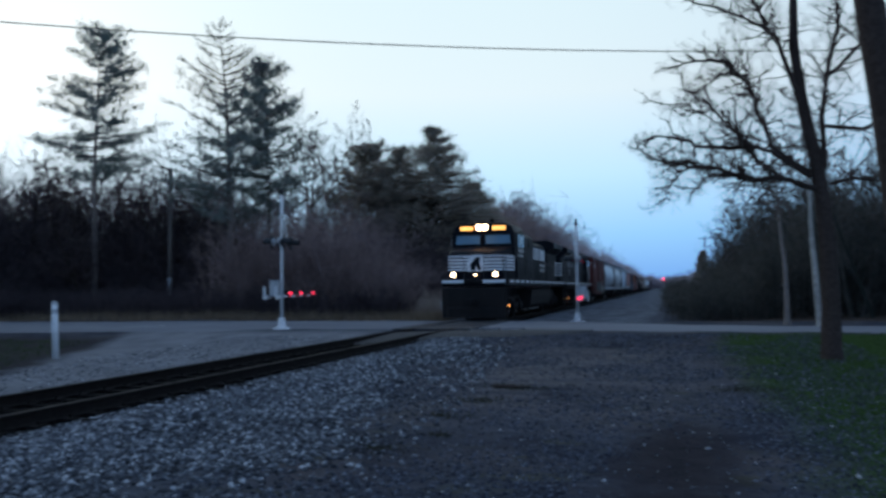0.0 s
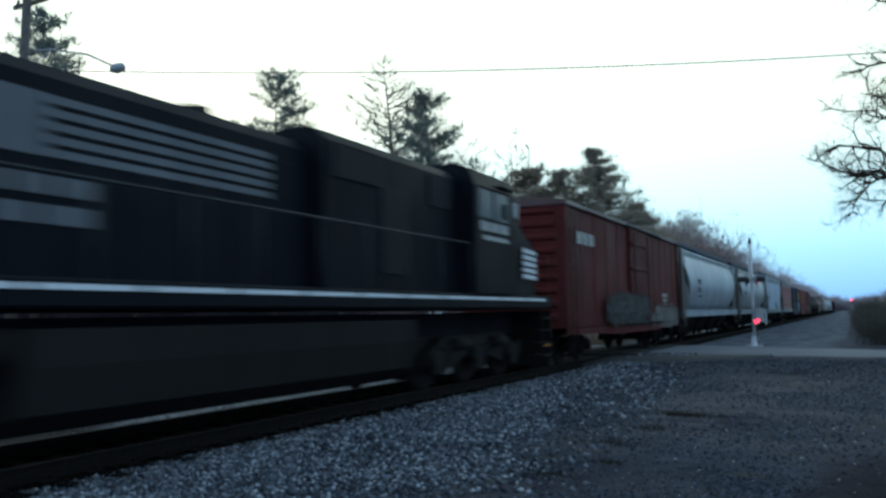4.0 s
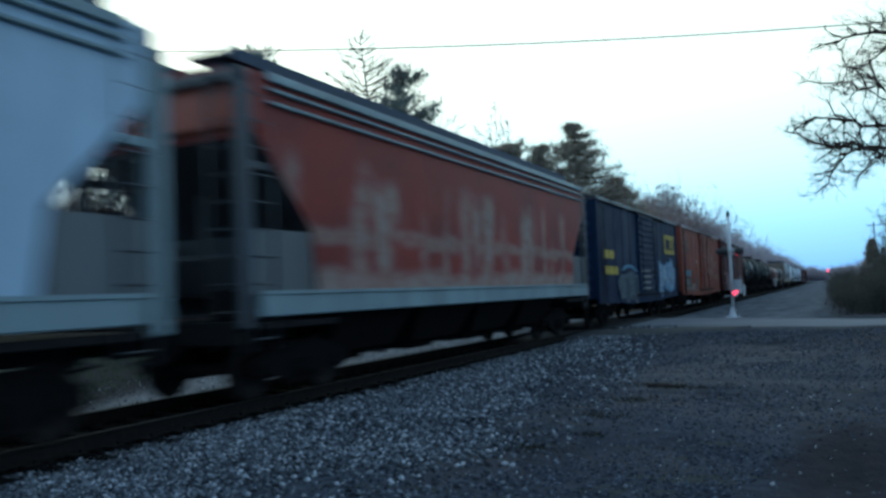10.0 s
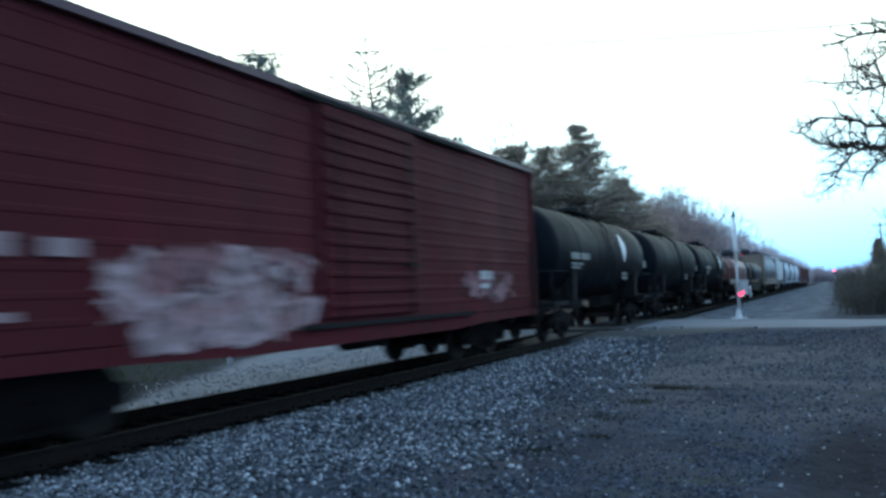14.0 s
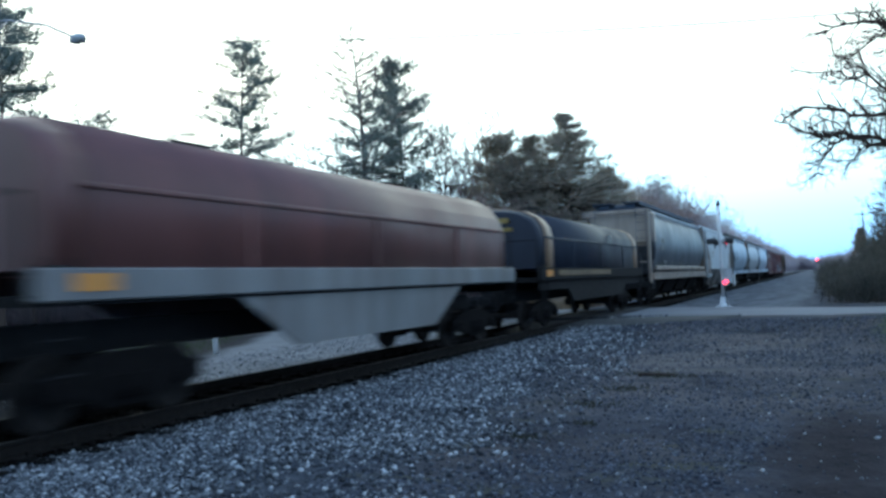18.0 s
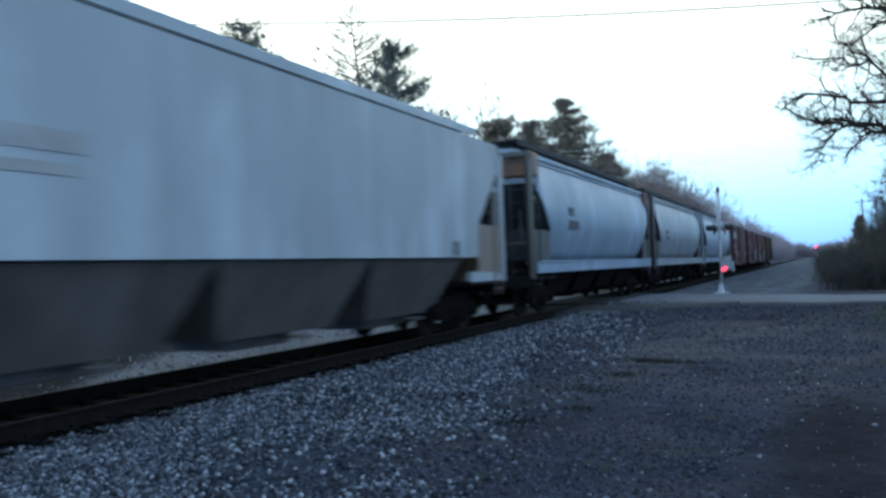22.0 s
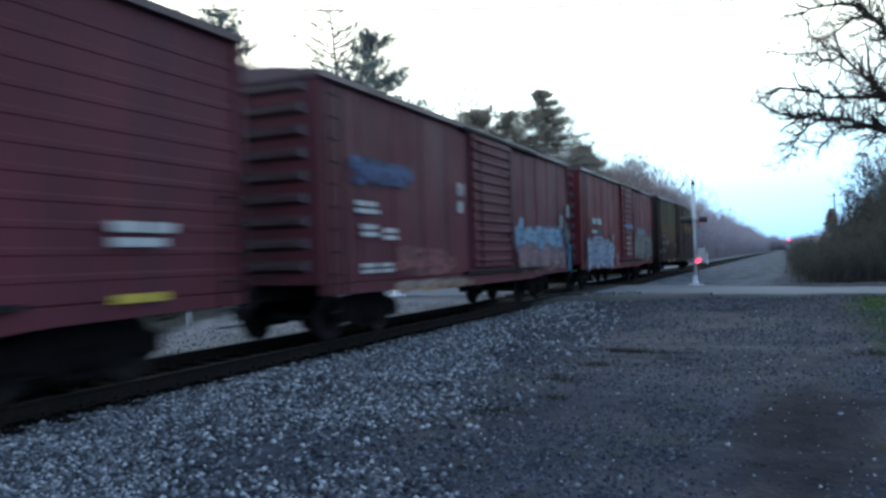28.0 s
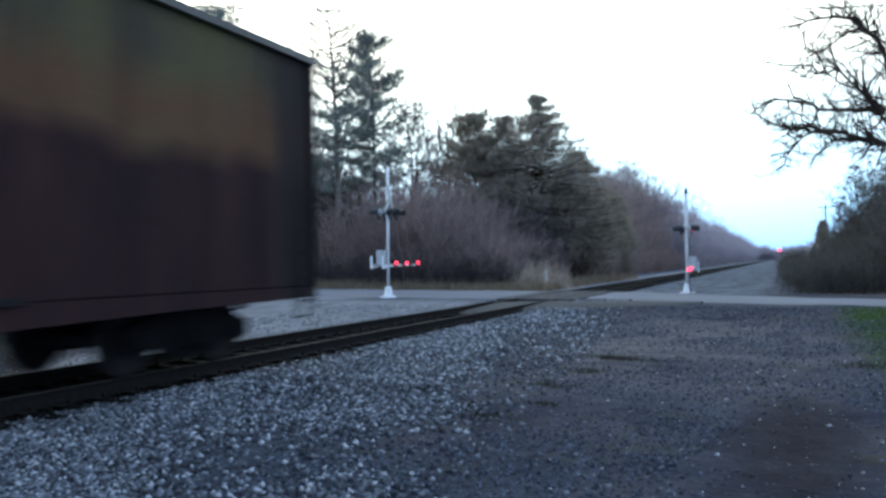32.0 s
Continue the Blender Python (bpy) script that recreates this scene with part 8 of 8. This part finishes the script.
    part("stencil_panel", MB().box(1.545, -7.25, 1.9, 0.01, 1.45, 1.2), plain("near_black_stencil", (0.010, 0.011, 0.014), 0.7, 0, 5, 0.4, 0.1, 0.15), c)
    dim = plain("dim_grey_stencil", (0.125, 0.125, 0.13), 0.7, 0, 9, 0.5)
    for z, hh in ((2.40, 0.15), (2.02, 0.16), (1.56, 0.07), (1.43, 0.07)):
        lettering(c, 1.553, -7.82, z, [(hh, (0.17, 0.15, 0.2, 0.16, 0.12))], dim)
    part("painted_panel", MB().box(-0.35, -9.47, 4.24, 1.9, 0.02, 0.26), plain("pale_aqua_panel", (0.42, 0.55, 0.53), 0.6, 0, 4, 0.4), c)
    graffiti(c, 1.547, -6.3, 1.78, 0.75, 0.28, ((0.13, 0.16, 0.17), (0.16, 0.19, 0.20)), 80, 0.5)
    for y, z in ((-8.9, 1.52), (-5.5, 0.90), (-3.3, 0.92)):
        lettering(c, 1.56, y, z, [(0.11 if z < 1.3 else 0.22, (0.5,))], M_REFLECT, "reflector")
    lettering(c, 1.545, -2.48, 1.92, [(0.34, (0.5,))], dim)


def motions():
    """The train runs through, with every car at the same pace."""
    for car in TRAIN:
        y0, turn = car["rests"], 180 if car.name.startswith("locomotive") and car.matrix_world[0][0] < 0 else 0
        walk(car, [(t, pose(TRACK_X, y0 - speed_way(t), 0, 0, 0, turn)) for t in range(0, 33, 2)])
    steps = [i / FPS for i in range(32 * FPS + 1)]
    turns = {r: [math.degrees(speed_way(t) / r) for t in steps] for r in {w[1] for w in WHEELS}}
    first = {}
    for ob, r, way in WHEELS:
        x, y, z = ob.location
        key = (r, way, round(y, 2))
        if key not in first:
            walk(ob, [(t, pose(x, y, z, way * a)) for t, a in zip(steps, turns[r])])
            first[key] = ob.animation_data
        else:
            # wheels at the same place on their truck roll alike
            ob.rotation_mode = "QUATERNION"
            keys = ob.animation_data_create()
            keys.action, keys.action_slot = first[key].action, first[key].action_slot


make_ground()
make_road()
make_fixtures()
make_train()
make_plants()
make_track()
make_stones()
motions()
